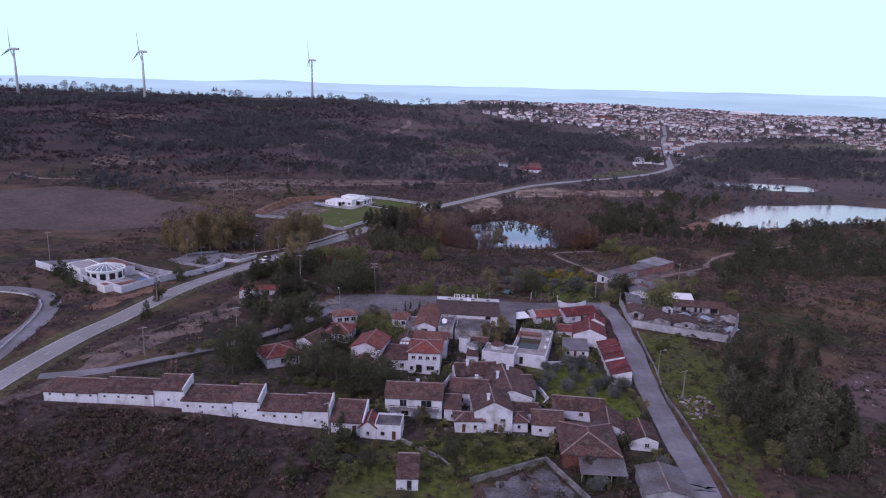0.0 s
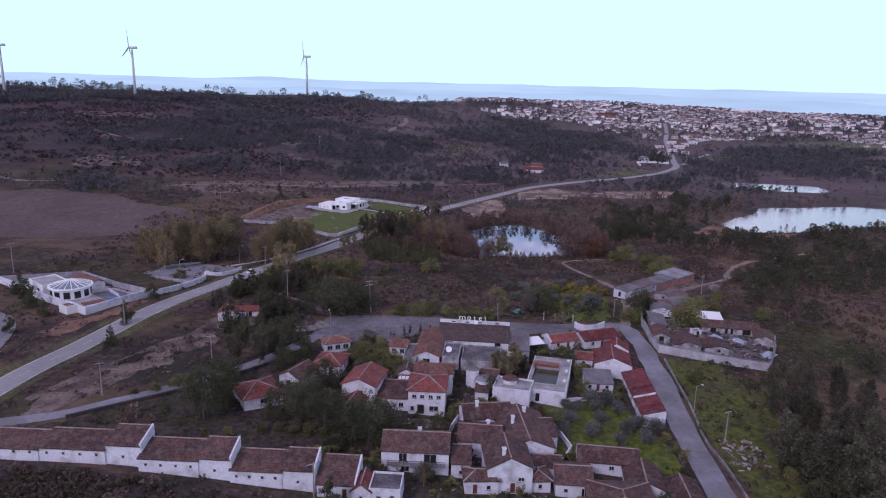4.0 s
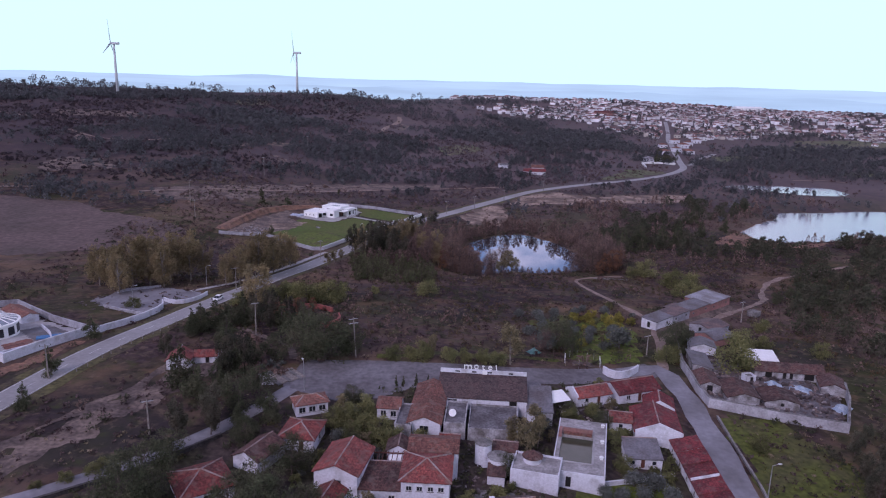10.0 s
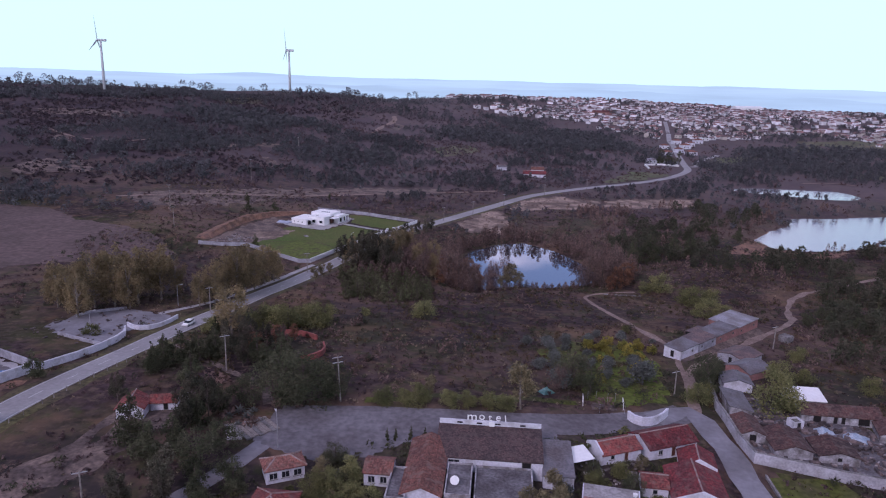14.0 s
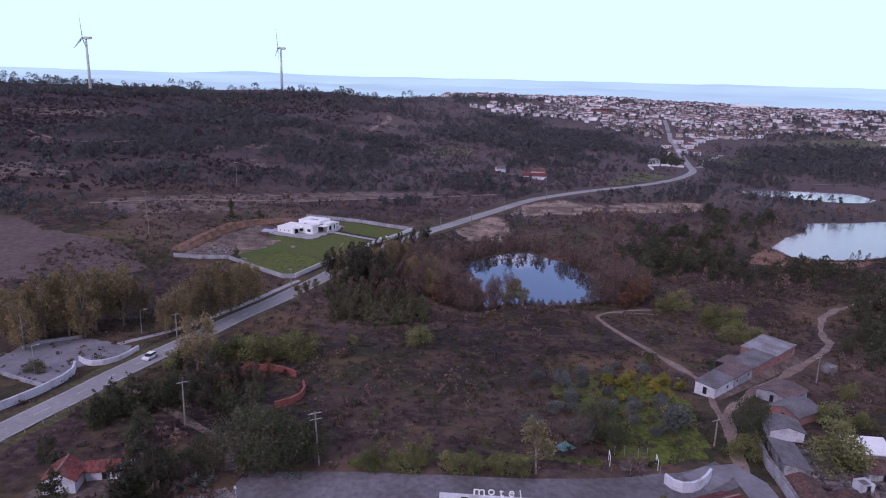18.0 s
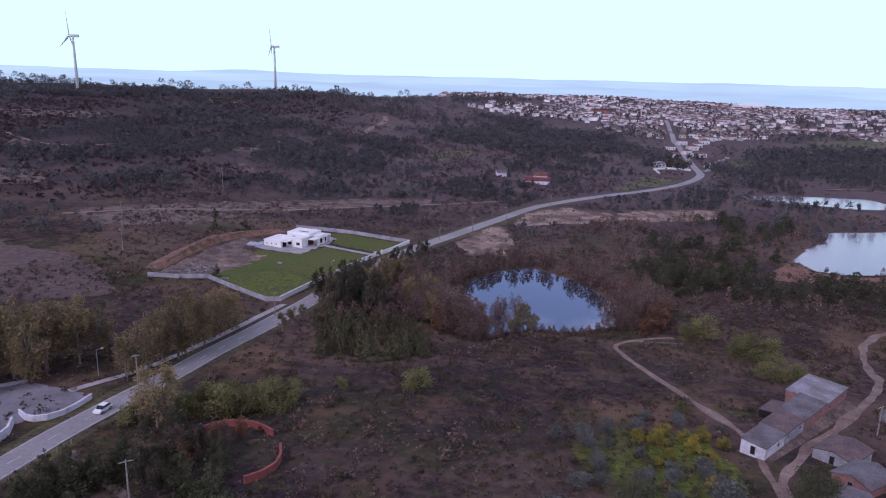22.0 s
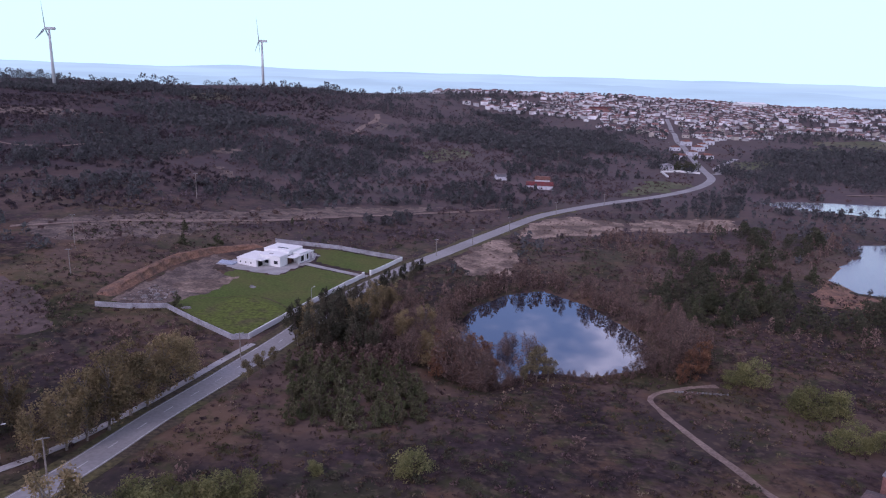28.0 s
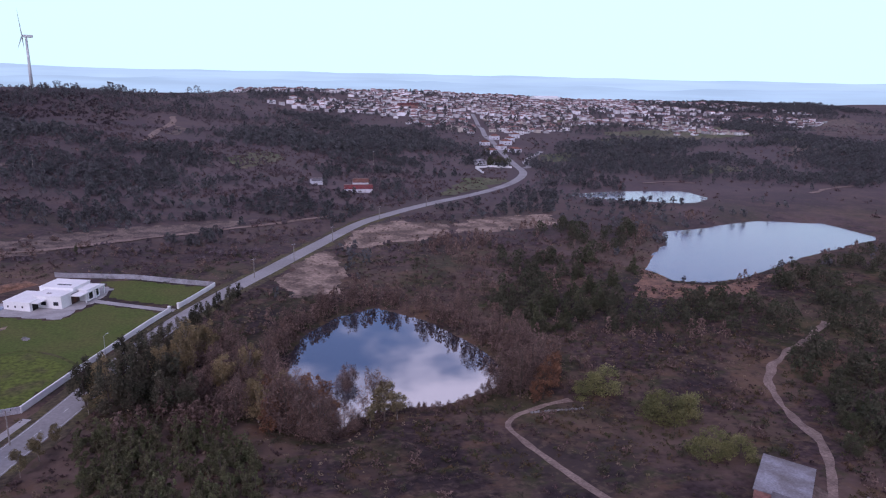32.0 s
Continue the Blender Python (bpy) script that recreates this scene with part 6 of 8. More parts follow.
grove("bush", [(-18, 188, 5), (-14, 191, 5), (-11, 183, 5), (-8, 180, 5), (9, 178.5, 4), (-3, 181, 4), (-14, 185, 5), (-16, 181, 5), (27.5, 193, 4), (33, 196, 4), (35.5, 186, 4), (34.5, 177, 4), (-10, 217, 4), (-6, 216.5, 4), (3, 216.5, 4), (7, 216.5, 4), (11, 217, 4), (-3, 217, 5), (15, 217, 4), (-90, 262, 4), (-20, 185.5, 5)], "garden shrubs")
grove("pine", [(-61.5, 236.5, 8), (-58.5, 239, 9), (-55, 241, 8), (-52.5, 245, 8), (-57, 244, 7), (-63, 241, 7), (-54, 250, 7), (-41, 240, 8), (-36, 245, 7)], "pines below the country road")
grove("feathery_tree", [(-48, 241.5, 9), (-45, 245, 9), (-41.5, 250, 8), (-46.5, 256, 8), (-53.5, 257.5, 7), (-50, 262, 7), (-38, 250, 7), (-44, 238, 8)], "slender trees round the red wall")
grove("rusty_tree", [(-43, 245.5, 7), (-39.5, 256, 6), (-36.5, 261, 5)], "rust-brown trees round the red wall")
grove("pale_tree", [(17, 179.5, 8), (14.8, 182.4, 6), (19.6, 186.2, 7), (19.4, 182.5, 7)], "dry-leaved trees by the pool")
grove("olive", [(26, 265, 3.5), (31, 263, 4), (37, 267, 3.5), (44, 270, 3.5), (54, 273, 3.5), (32, 260, 3.5), (31, 251, 3.5), (30, 245, 3.5), (26, 244, 3.5), (44, 248, 3.5), (51, 250, 3.5), (51, 246, 4), (50, 239, 7), (63, 272, 2), (38, 247, 3.5), (19, 232, 5), (28, 230, 6), (32, 268, 3), (38, 271, 3), (45, 272, 3), (48, 276, 3), (55, 276, 3), (32, 255, 3), (40, 249, 3), (45, 252, 3), (52, 254, 3.2), (52, 242, 4), (45, 236, 3), (42, 241, 3), (36, 262, 2.6), (41, 258, 2.6)], "olive grove")
grove("cypress", [(-8.6, 203.0, 2.8), (-7.0, 203.2, 2.6), (-4.2, 203.6, 3.0), (-1.6, 203.9, 2.6)], "little cypresses by the motel")
grove("dark_tree", [(32, 233, 9), (67, 243, 8), (35, 229, 7)], "dark trees by the orchard")
grove("pine", [(-78, 391.5, 6), (-106, 489, 6), (-100, 468, 6), (-86, 470, 7), (-62, 518, 5)], "single pines round the villa")
grove("olive", [(29, 162, 4), (33, 158, 4), (41, 160, 4), (32, 168, 3.5), (36, 168.5, 3.5), (44, 163, 3.5), (47.5, 161.5, 4), (29, 168.5, 3), (36, 163, 4), (39, 172, 4), (41, 168, 4), (35.5, 173, 3.5), (27, 158, 3.5), (44, 157, 3.5), (38, 155, 3.5)], "olives behind the row")
grove("mimosa", [(46, 264, 3), (49, 268, 3.4), (53, 262, 3.6), (57, 266, 3), (50, 245, 3.4), (39, 236, 3), (44, 267, 2.6), (47, 259, 2.4), (55, 258, 2.6), (43, 266, 3), (47.5, 265.5, 3.2), (52.5, 266, 3.2), (57.5, 268, 3), (60, 264, 2.6), (44, 255, 2)], "yellow mimosas")
grove("bare_tree", [(7, 352, 13), (8, 347, 16), (11, 343, 16), (15, 341.5, 12), (29, 350, 13), (6, 360, 13), (64, 354, 14), (68, 351, 15), (73, 354, 16), (77, 358, 14), (82, 362, 12), (78, 372, 12), (75, 388, 10), (79, 380, 11), (73, 401, 12), (80, 372, 13), (70, 412, 10), (64, 424, 10), (56, 434, 9), (40, 437, 9), (28, 432, 9), (7, 372, 12), (6, 384, 11), (9, 400, 10), (15, 414, 9)], "bare trees round the pond")
grove("bare_tree", [(36, 352, 3), (42, 351, 3), (48, 350, 3), (54, 352, 3), (23, 346, 6), (61, 355, 5), (-46, 254, 6), (-42, 250, 6), (-38, 255, 6), (32, 236, 6), (28, 228, 7), (36, 240, 6), (80, 395, 10), (76, 420, 10), (84, 388, 11)], "bare thicket by the water")
grove("bare_tree", [(13, 347, 13), (17, 344.5, 11), (21, 344, 8), (24, 345.5, 5), (38, 350, 3.4), (40.5, 350.5, 2.8), (45, 350, 3.2), (51, 350.5, 3), (57, 353, 3.6), (59, 355, 4.2), (10, 356, 12), (-3, 352, 11), (66, 358, 6), (69, 362, 6)], "bare thicket on the pond bank")
grove("feathery_tree", [(70, 150, 13), (73, 143, 14), (77, 138, 15), (80, 133, 16), (84, 131, 15), (82, 151, 14), (86, 147, 15), (77, 162, 11), (82, 165, 11), (73, 126, 9), (92, 158, 11), (95, 150, 10), (89, 142, 12), (85, 172, 9), (90, 168, 9), (78, 146, 14), (84, 139, 15), (91, 150, 12), (76, 131, 14), (83, 125, 11), (88, 160, 11), (74, 155, 10)], "dark trees beyond the meadow")
grove("pine", [(72, 148, 10), (75, 141, 11), (79, 136, 12), (82, 129, 12), (85, 143, 12), (88, 134, 12), (91, 145, 11), (76, 158, 8), (80, 155, 9), (96, 152, 9), (99, 138, 10), (69, 136, 8)], "pines beyond the meadow")
grove("feathery_tree", [(80, 176, 8), (86, 180, 9), (92, 184, 8), (88, 190, 6), (96, 178, 9), (94, 192, 6), (84, 187, 6), (100, 186, 7), (78, 170, 9), (97, 170, 10), (103, 178, 8), (104, 192, 7), (99, 198, 6)], "dark trees below the ruined compound")
grove("bush", [(65, 188, 4), (71, 140, 4), (69, 146, 3), (75, 152, 4), (72, 133, 4), (79, 158, 4), (84, 168, 4), (90, 166, 4), (98, 162, 4), (77, 126, 4), (70, 128, 3), (86, 154, 5), (94, 154, 5)], "low bushes under the dark trees")
grove("bush", [(76.5, 227.5, 10), (87, 246, 6), (60, 230, 5), (92, 244, 5), (70, 247, 4), (100, 262, 5), (58, 282, 3), (106, 240, 5), (62, 232, 5)])

# gardens and yards between the houses
YARD = [(-84, 141), (-66, 155), (-50, 168), (-38, 184), (-30, 193), (-12, 202), (0, 203), (22, 208), (40, 214), (52, 208), (53, 180), (51, 150), (49, 112), (40, 104), (24, 120), (8, 116), (-20, 112), (-24, 131), (-50, 133)]
M_SLOPE = mat("overgrown_slope", (0.072, 0.050, 0.046), (0.042, 0.034, 0.029), 0.09, 0.95, fine=0.8, fine_amount=0.5, spread=(0.4, 0.6))
M_YARD = mat("garden_soil_and_wood_shade", (0.044, 0.040, 0.020), (0.060, 0.043, 0.038), 0.16, 0.95, fine=0.9, fine_amount=0.5, spread=(0.34, 0.54))
patch("near_slope", [(-96, 134), (-84, 137), (-50, 133), (-20, 129), (-6, 126), (-6, 96), (-100, 92)], M_SLOPE, "dark overgrown slope below the outbuildings", 0.05, 3, wobble=4)
# the trees' shade painted on the ground as a dark patch of yard soil
patch("wood_floor_shade", [(67, 118), (72, 138), (70, 152), (78, 168), (92, 170), (108, 160), (106, 128), (90, 110), (72, 108)], M_YARD, "dark ground patch painting the shade under the trees beyond the meadow", 0.06, 3, wobble=4)
patch("garden_ground", YARD, M_YARD, "dark weedy garden ground between the houses", 0.055, 2.5, wobble=1)
patch("terrace_floor", [(-6.5, 160.5), (3, 161), (3.5, 157.5), (-5, 157)], M_FAINT, "trodden forecourt of the white house", 0.10, 1.2, wobble=0.3)
patch("yard_path", [(4, 163), (8, 170), (14, 168), (13, 162), (7, 158)], M_CONCRETE, "cracked concrete yard between the houses", 0.10, 1.2, wobble=0.6)


def off_buildings(x, y, slack):
    ok = np.ones(len(x), bool)
    for fx, fy, hw, hd, a in FOOTPRINTS:
        u = (x - fx) * math.cos(a) + (y - fy) * math.sin(a)
        v = -(x - fx) * math.sin(a) + (y - fy) * math.cos(a)
        ok &= (np.abs(u) > hw + slack) | (np.abs(v) > hd + slack)
    u, v = (x - 28.1) * 0.968 - (y - 179.8) * 0.25, (x - 28.1) * 0.25 + (y - 179.8) * 0.968
    ok &= (np.abs(u + 0.9) > 4.8 + slack) | (np.abs(v) > 10.4 + slack)
    ok &= np.abs(x - np.interp(y, [100, 133, 163, 199, 224], [51, 53.5, 55.5, 57, 55])) > 4 + slack
    return ok


gr = np.random.default_rng(91)
gx, gy = gr.uniform(-60, 56, 900), gr.uniform(112, 212, 900)
gk = (shore(np.array(YARD, float), gx, gy) < -1.5) & off_buildings(gx, gy, 1.1) & ~((np.abs(gx) < 12) & (gy > 202)) & ~((gx > 8) & (gx < 30) & (gy < 124)) & (gx > -24) & ~((gx > 26) & (gx < 49) & (gy > 150) & (gy < 174))
for i, (x, y) in enumerate(list(zip(gx[gk], gy[gk]))[:150]):
    kind = ("shrub", "shrub", "dark_tree", "olive", "shrub", "shrub", "pale_tree")[i % 7]
    plant(kind, x, y, float(gr.uniform(1.6, 3.6)) * (1.3 if kind in ("dark_tree", "pale_tree") else 0.9), "garden shrubs", {"dark_tree": "small dark evergreen in a garden"}.get(kind, ""))
# trees that screen the access lane
grove("dark_tree", [(-40, 192, 8), (-37, 198, 7), (-33, 188, 6), (-46, 172, 6), (-35, 178, 6), (-20, 158, 7)], "dark trees among the houses")
grove("feathery_tree", [(-46, 203, 10), (-47, 212, 9), (-43, 209, 10), (-63, 216, 7), (-43, 186, 9), (-48, 180, 8), (-42, 181, 8)], "slender trees above the access lane")
grove("bush", [(-60, 164, 2.4), (-56, 168, 2.6), (-57, 166.5, 2.2), (-64, 162, 1.6), (-34, 150, 2.2), (-31, 151, 2.4), (-28, 151, 2.2), (-25, 151.5, 2.5), (-22, 151, 2.2), (-40, 148, 2), (-44, 147, 1.8), (-19, 147, 2.4), (-15, 144, 2.6)], "clipped hedge bushes behind the outbuildings")

# patches of open ground
patch("meadow", [(60.5, 200), (75, 201), (82, 182), (76, 156), (70, 135), (62, 112), (58, 100), (56.5, 121), (58.5, 150), (60, 180)], M_MEADOW, "rough green meadow beside the lane", 0.09, wobble=2.5)
patch("garden", [(-6, 130), (6, 132), (22, 135), (24, 126), (9, 117), (8, 100), (-22, 100), (-15, 126)], M_MEADOW, "rough grass gardens below the houses", 0.07, wobble=2)
patch("orchard", [(24, 150), (24, 171), (43, 178), (48, 160), (50, 150), (46, 143), (38, 153)], M_ORCHARD, "grass under the olive trees", 0.08, wobble=2)
patch("orchard_far", [(28, 262), (40, 272), (59, 271), (58, 250), (54, 231), (44, 224), (33, 223), (33, 240), (30, 251)], M_ORCHARD, "bright rough grass under olives and mimosas", 0.08, wobble=3)
patch("verge", [(-14, 217), (-14, 219.5), (31, 226), (31, 222)], M_MEADOW, "narrow green verge", 0.08, wobble=0.5)
patch("field", [(-240, 452), (-191, 440), (-168, 419), (-147, 412), (-126, 400), (-112, 384), (-106, 365), (-133, 352), (-170, 335), (-240, 330), (-330, 370)], M_FIELD, "bare brown field on the rise", 0.10, 4, wobble=4)
patch("sand", [(16, 468), (27, 497), (44, 515), (47, 486), (38, 450), (20, 446)], M_SAND, "bare sandy ground beside the road", 0.10, wobble=5)
patch("sand", [(48, 514), (64, 556), (91, 576), (119, 563), (108, 532), (78, 524)], M_SAND, "bare sandy ground below the road", 0.10, 3, wobble=7)
patch("sand", [(121, 562), (147, 578), (188, 580), (188, 556), (154, 542), (117, 541)], M_SAND, "bare sandy ground below the road", 0.10, 3, wobble=7)
patch("clearing", [(-175, 486), (-140, 505), (-101, 531), (-68, 555), (3, 582), (16, 583), (3, 566), (-64, 528), (-92, 505), (-104, 481), (-139, 457), (-160, 462)], M_FAINT, "pale bare clearing across the heath", 0.10, 3.5, wobble=7)
patch("lakeshore", [(148, 424), (168, 448), (182, 468), (214, 500), (196, 468), (176, 440), (190, 431), (222, 436), (240, 446), (200, 416), (166, 414)], M_BANK, "muddy sand on the lake shore", 0.06, wobble=3)
patch("clearing_right", [(108, 176), (128, 184), (140, 165), (112, 148), (100, 154)], M_FIELD, "bare reddish clearing", 0.09, wobble=3)

M_FARGREEN = mat("far_pasture", (0.085, 0.095, 0.045), (0.13, 0.11, 0.075), 0.02, 0.95, fine=0.15, fine_amount=0.3)
for poly, mt, lb in (([(326, 886), (384, 896), (349, 833), (291, 804)], M_FARGREEN, "green pasture beyond the bend"), ([(1044, 1313), (1149, 1378), (1154, 1338), (1046, 1236), (1006, 1250)], M_FAINT, "pale stubble field between far woods"), ([(1168, 1338), (1301, 1399), (1251, 1276), (1179, 1219), (1078, 1235)], M_FAINT, "pale stubble field between far woods"), ([(800, 1055), (919, 1115), (823, 1012), (765, 1006)], M_FARGREEN, "green plot between far woods"), ([(713, 936), (811, 970), (728, 868), (604, 801), (623, 845)], M_FAINT, "brown fallow field between far woods"), ([(424, 849), (472, 872), (473, 832), (427, 775), (397, 793)], M_FAINT, "pale fallow plot beyond the tarn"), ([(461, 1021), (544, 1058), (510, 964), (436, 963)], M_FARGREEN, "green plot below the town"), ([(556, 1140), (650, 1144), (605, 1078), (519, 1077)], M_FARGREEN, "green plot below the town"), ([(405, 749), (478, 760), (460, 723), (392, 715)], M_FARGREEN, "green pasture between dark woods"),
                     ([(582, 1132), (887, 1249), (808, 1091), (550, 1010)], M_FARGREEN, "patchwork of green plots below the town"), ([(1056, 1251), (1300, 1330), (1051, 1083), (875, 1046)], M_FIELD, "pale brown fields on the far slope"),
                     ([(134, 640), (187, 727), (222, 711), (181, 668)], M_FARGREEN, "green plot beside the far road"), ([(2, 816), (51, 899), (54, 829), (14, 760)], M_FARGREEN, "small green field on the hillside"),
                     ([(-295, 1112), (-253, 1158), (-229, 1087), (-266, 1031)], M_FARGREEN, "green clearing on the ridge"), ([(-276, 552), (-265, 584), (-227, 568), (-219, 539), (-260, 527)], M_FAINT, "bare pale clearing on the hillside"),
                     ([(-251, 724), (-232, 717), (-203, 700), (-163, 694), (-157, 668), (-182, 667), (-225, 705)], M_FAINT, "bare pale clearing on the hillside"), ([(480, 1180), (560, 1320), (690, 1400), (640, 1260)], M_FARGREEN, "green plots below the town"),
                     ([(-54, 924), (-43, 1037), (-28, 1015), (-44, 929)], M_FAINT, "pale bare ground beside the hill track"), ([(-330, 699), (-306, 686), (-287, 668), (-283, 636), (-302, 662)], M_FAINT, "bare pale strip on the hillside"), ([(-151, 677), (-147, 715), (-130, 723), (-129, 683)], M_FAINT, "bare pale strip on the hillside"), ([(-134, 640), (-119, 630), (-104, 598), (-113, 582)], M_FAINT, "bare pale strip on the hillside"), ([(-366, 838), (-358, 866), (-346, 876), (-346, 836)], M_FAINT, "bare pale strip on the hillside"), ([(-420, 860), (-330, 880), (-300, 840), (-400, 815)], M_FAINT, "bare pale clearing on the hillside")):
    patch("field", poly, mt, lb, 0.4, 9, wobble=8)
for pts in ([(-472, 831), (-421, 806), (-397, 836)], [(-337, 720), (-291, 678), (-253, 675), (-235, 700), (-212, 696), (-183, 671), (-164, 689), (-120, 720)], [(-297, 487), (-266, 472), (-230, 480)], [(-269, 760), (-230, 740), (-212, 700)], [(426, 613), (457, 628), (492, 636)], [(321, 677), (352, 683), (364, 670)], [(-175, 475), (-120, 500), (-60, 530), (10, 565), (60, 590)]):
    strip("track_far", pts, 3.5, M_DIRT, "faint pale track on the far heath", 0.4, 2, 8, ragged=2.5, category="track")
# reddish cut slope under the garden wall above the road
patch("ground_cut", [(-104, 196), (-97, 194), (-91, 210), (-86, 226), (-88, 233), (-95, 213), (-100, 208)], M_BANK, "raw reddish earth slope above the road", 0.10, wobble=2)
wall_run("lane_wall", [(-72, 150.5), (-60, 159.5), (-50, 168), (-40, 180.5)], 0.7, 0.4, mat("dark_stone", (0.075, 0.066, 0.062), (0.045, 0.04, 0.038), 0.6, 0.95, fine=3), "low dark stone wall along the access lane")

# scrub, which nobody could count
MAINL = np.array([tuple(p) for p in curve_pts(MAIN, 6)])
LANEL = np.array([tuple(p) for p in curve_pts(LANE_RIGHT, 5)])
TRK = np.array([tuple(p) for q in ([(57, 224), (66, 261), (67, 272), (61, 302), (58, 330), (59, 338), (80, 346)], [(61, 238), (74, 260), (105, 288), (124, 311), (139, 340), (160, 358), (200, 380)], [(-100, 128), (-106, 165), (-116, 203), (-142, 213), (-190, 195)]) for p in curve_pts(q, 3)])
CLEAR = [np.array(p, float) for p in (
    [(-104, 386), (-80, 388), (-54, 362), (-48, 364), (-5, 465), (-64, 487), (-98, 440)], [(-148, 250), (-116, 221), (-97, 209), (-84, 236), (-80, 262), (-84, 284), (-112, 286), (-126, 264)],
    [(-84, 134), (-20, 129), (-6, 128), (26, 132), (50, 110), (53, 165), (54, 224), (-30, 206), (-30, 160), (-45, 158), (-52, 143)],
    [(16, 468), (27, 497), (44, 515), (47, 486), (38, 450), (20, 446)], [(48, 514), (64, 556), (91, 576), (119, 563), (108, 532), (78, 524)], [(121, 562), (147, 578), (188, 580), (188, 556), (154, 542), (117, 541)],
    [(60, 203), (90, 196), (102, 214), (98, 230), (70, 244)], [(62, 256), (72, 254), (112, 296), (100, 312)])]


def near_line(line, x, y):
    out = np.full(len(x), 1e9)
    for px, py in line:
        out = np.minimum(out, (x - px) ** 2 + (y - py) ** 2)
    return np.sqrt(out)


def open_spots(n, x0, x1, y0, y1, seed, road=7.0, clear=True):
    r = np.random.default_rng(seed)
    x, y = r.uniform(x0, x1, n), r.uniform(y0, y1, n)
    ok = (near_line(MAINL, x, y) > road) & (near_line(LANEL, x, y) > 5.5) & (near_line(TRK, x, y) > 3.2)
    for poly, _ in WATERS:
        ok &= shore(poly, x, y) > 1.0
    if clear:
        for poly in CLEAR:
            ok &= shore(poly, x, y) > 0
    return x[ok], y[ok]


def mask_noise(x, y, scale, seed):
    return np.array([noise.fractal((a * scale + seed, b * scale - seed, seed), 0.6, 2.0, 4) for a, b in zip(x, y)])


def in_shape(x, y, poly, slack=0.0):
    return shore(np.array(poly, float), x, y) < slack


def scrub(name, x, y, h, per, spray, material, label, seed, spread=0.55, category="scrub"):
    """Many low shrubs in one mesh."""
    r = np.random.default_rng(seed)
    n = len(x)
    z = land(x, y)
    d = r.normal(size=(n, per, 3))
    d /= np.linalg.norm(d, axis=2)[:, :, None]
    rad = r.uniform(0.35, 1.0, (n, per, 1))
    hh = (h * r.uniform(0.5, 1.5, n))[:, None]
    p = d * rad
    c = np.stack([x[:, None] + p[..., 0] * hh * spread * 1.6, y[:, None] + p[..., 1] * hh * spread * 1.6, z[:, None] + hh * (0.45 + p[..., 2] * 0.5)], 2).reshape(-1, 3)
    s = np.repeat(hh[:, 0], per) * spray
    me = cloud_mesh(name, sprays(c, s, r), material)
    return tagged(new(name, me), label, category, kind="stuff")


x, y = open_spots(22000, -150, 240, 96, 520, 1)
m = mask_noise(x, y, 0.03, 3.0)
k = m > -0.25
scrub("heather", x[k], y[k], 0.7, 12, 0.44, L_HEATH, "brown winter heather and dead bracken", 2)
x, y = open_spots(9000, -150, 260, 96, 520, 3)
m = mask_noise(x, y, 0.035, 8.0)
k = m > 0.12
scrub("gorse", x[k], y[k], 1.2, 36, 0.24, L_MIXED, "dark green gorse and broom", 4)
x, y = open_spots(20000, -150, 240, 96, 520, 5)
m = mask_noise(x, y, 0.028, 15.0)
k = m > 0.05
scrub("dry_grass", x[k], y[k], 0.5, 10, 0.45, L_GRASS, "tufts of dry straw-coloured grass", 6)
x, y = open_spots(7600, -85, 170, 226, 420, 45)
m = mask_noise(x, y, 0.045, 71.0)
k = m > -0.02
scrub("bracken", x[k], y[k], 0.9, 16, 0.30, L_BRACKEN, "dull green and rust-brown bracken on the heath", 46)
x, y = open_spots(2600, -150, 260, 96, 540, 7)
m = mask_noise(x, y, 0.02, 21.0)
k = m > 0.10
scrub("saplings", x[k], y[k], 2.4, 34, 0.20, L_BARE, "leafless reddish saplings and thicket", 8, 0.38)


gx, gy = np.random.default_rng(92).uniform(-84, 56, 5200), np.random.default_rng(93).uniform(104, 216, 5200)
gk = (shore(np.array(YARD, float), gx, gy) < -0.5) & off_buildings(gx, gy, 0.5) & ~((np.abs(gx) < 12) & (gy > 202)) & ~((gx > 24) & (gx < 50) & (gy > 148) & (gy < 176)) & ~((gx < -22) & (np.random.default_rng(99).uniform(0, 1, 5200) < 0.6))
scrub("garden_weeds", gx[gk][::2], gy[gk][::2], 0.7, 16, 0.36, L_WEED, "weeds and low garden plants between the houses", 94)
scrub("garden_brush", gx[gk][1::2], gy[gk][1::2], 0.9, 16, 0.34, L_DARK, "dark low brush between the houses", 95)
gx, gy = np.random.default_rng(96).uniform(56, 86, 900), np.random.default_rng(97).uniform(100, 202, 900)
gk = (shore(np.array([(61.5, 199), (75, 200), (82, 182), (76, 156), (70, 135), (62, 112), (60, 104), (59.5, 140), (61, 180)], float), gx, gy) < 0)
scrub("meadow_tufts", gx[gk], gy[gk], 0.35, 12, 0.42, L_GREENTUFT, "uneven grass tufts in the meadow", 98)


x, y = open_spots(5200, -100, 0, 78, 138, 61)
k = in_shape(x, y, [(-96, 134), (-84, 135), (-50, 131), (-22, 127), (-20, 112), (-4, 96), (-4, 80), (-100, 80)])
scrub("slope_heather", x[k][::2], y[k][::2], 0.9, 16, 0.36, L_HEATHDARK, "dark dead bracken and heather below the outbuildings", 62)
k &= mask_noise(x, y, 0.05, 12.0) > 0.0
scrub("slope_bracken", x[k], y[k], 1.2, 22, 0.26, L_SLOPE, "tall brown bracken and brambles below the outbuildings", 63)


sx, sy = open_spots(900, 10, 190, 440, 585, 47, 7, False)
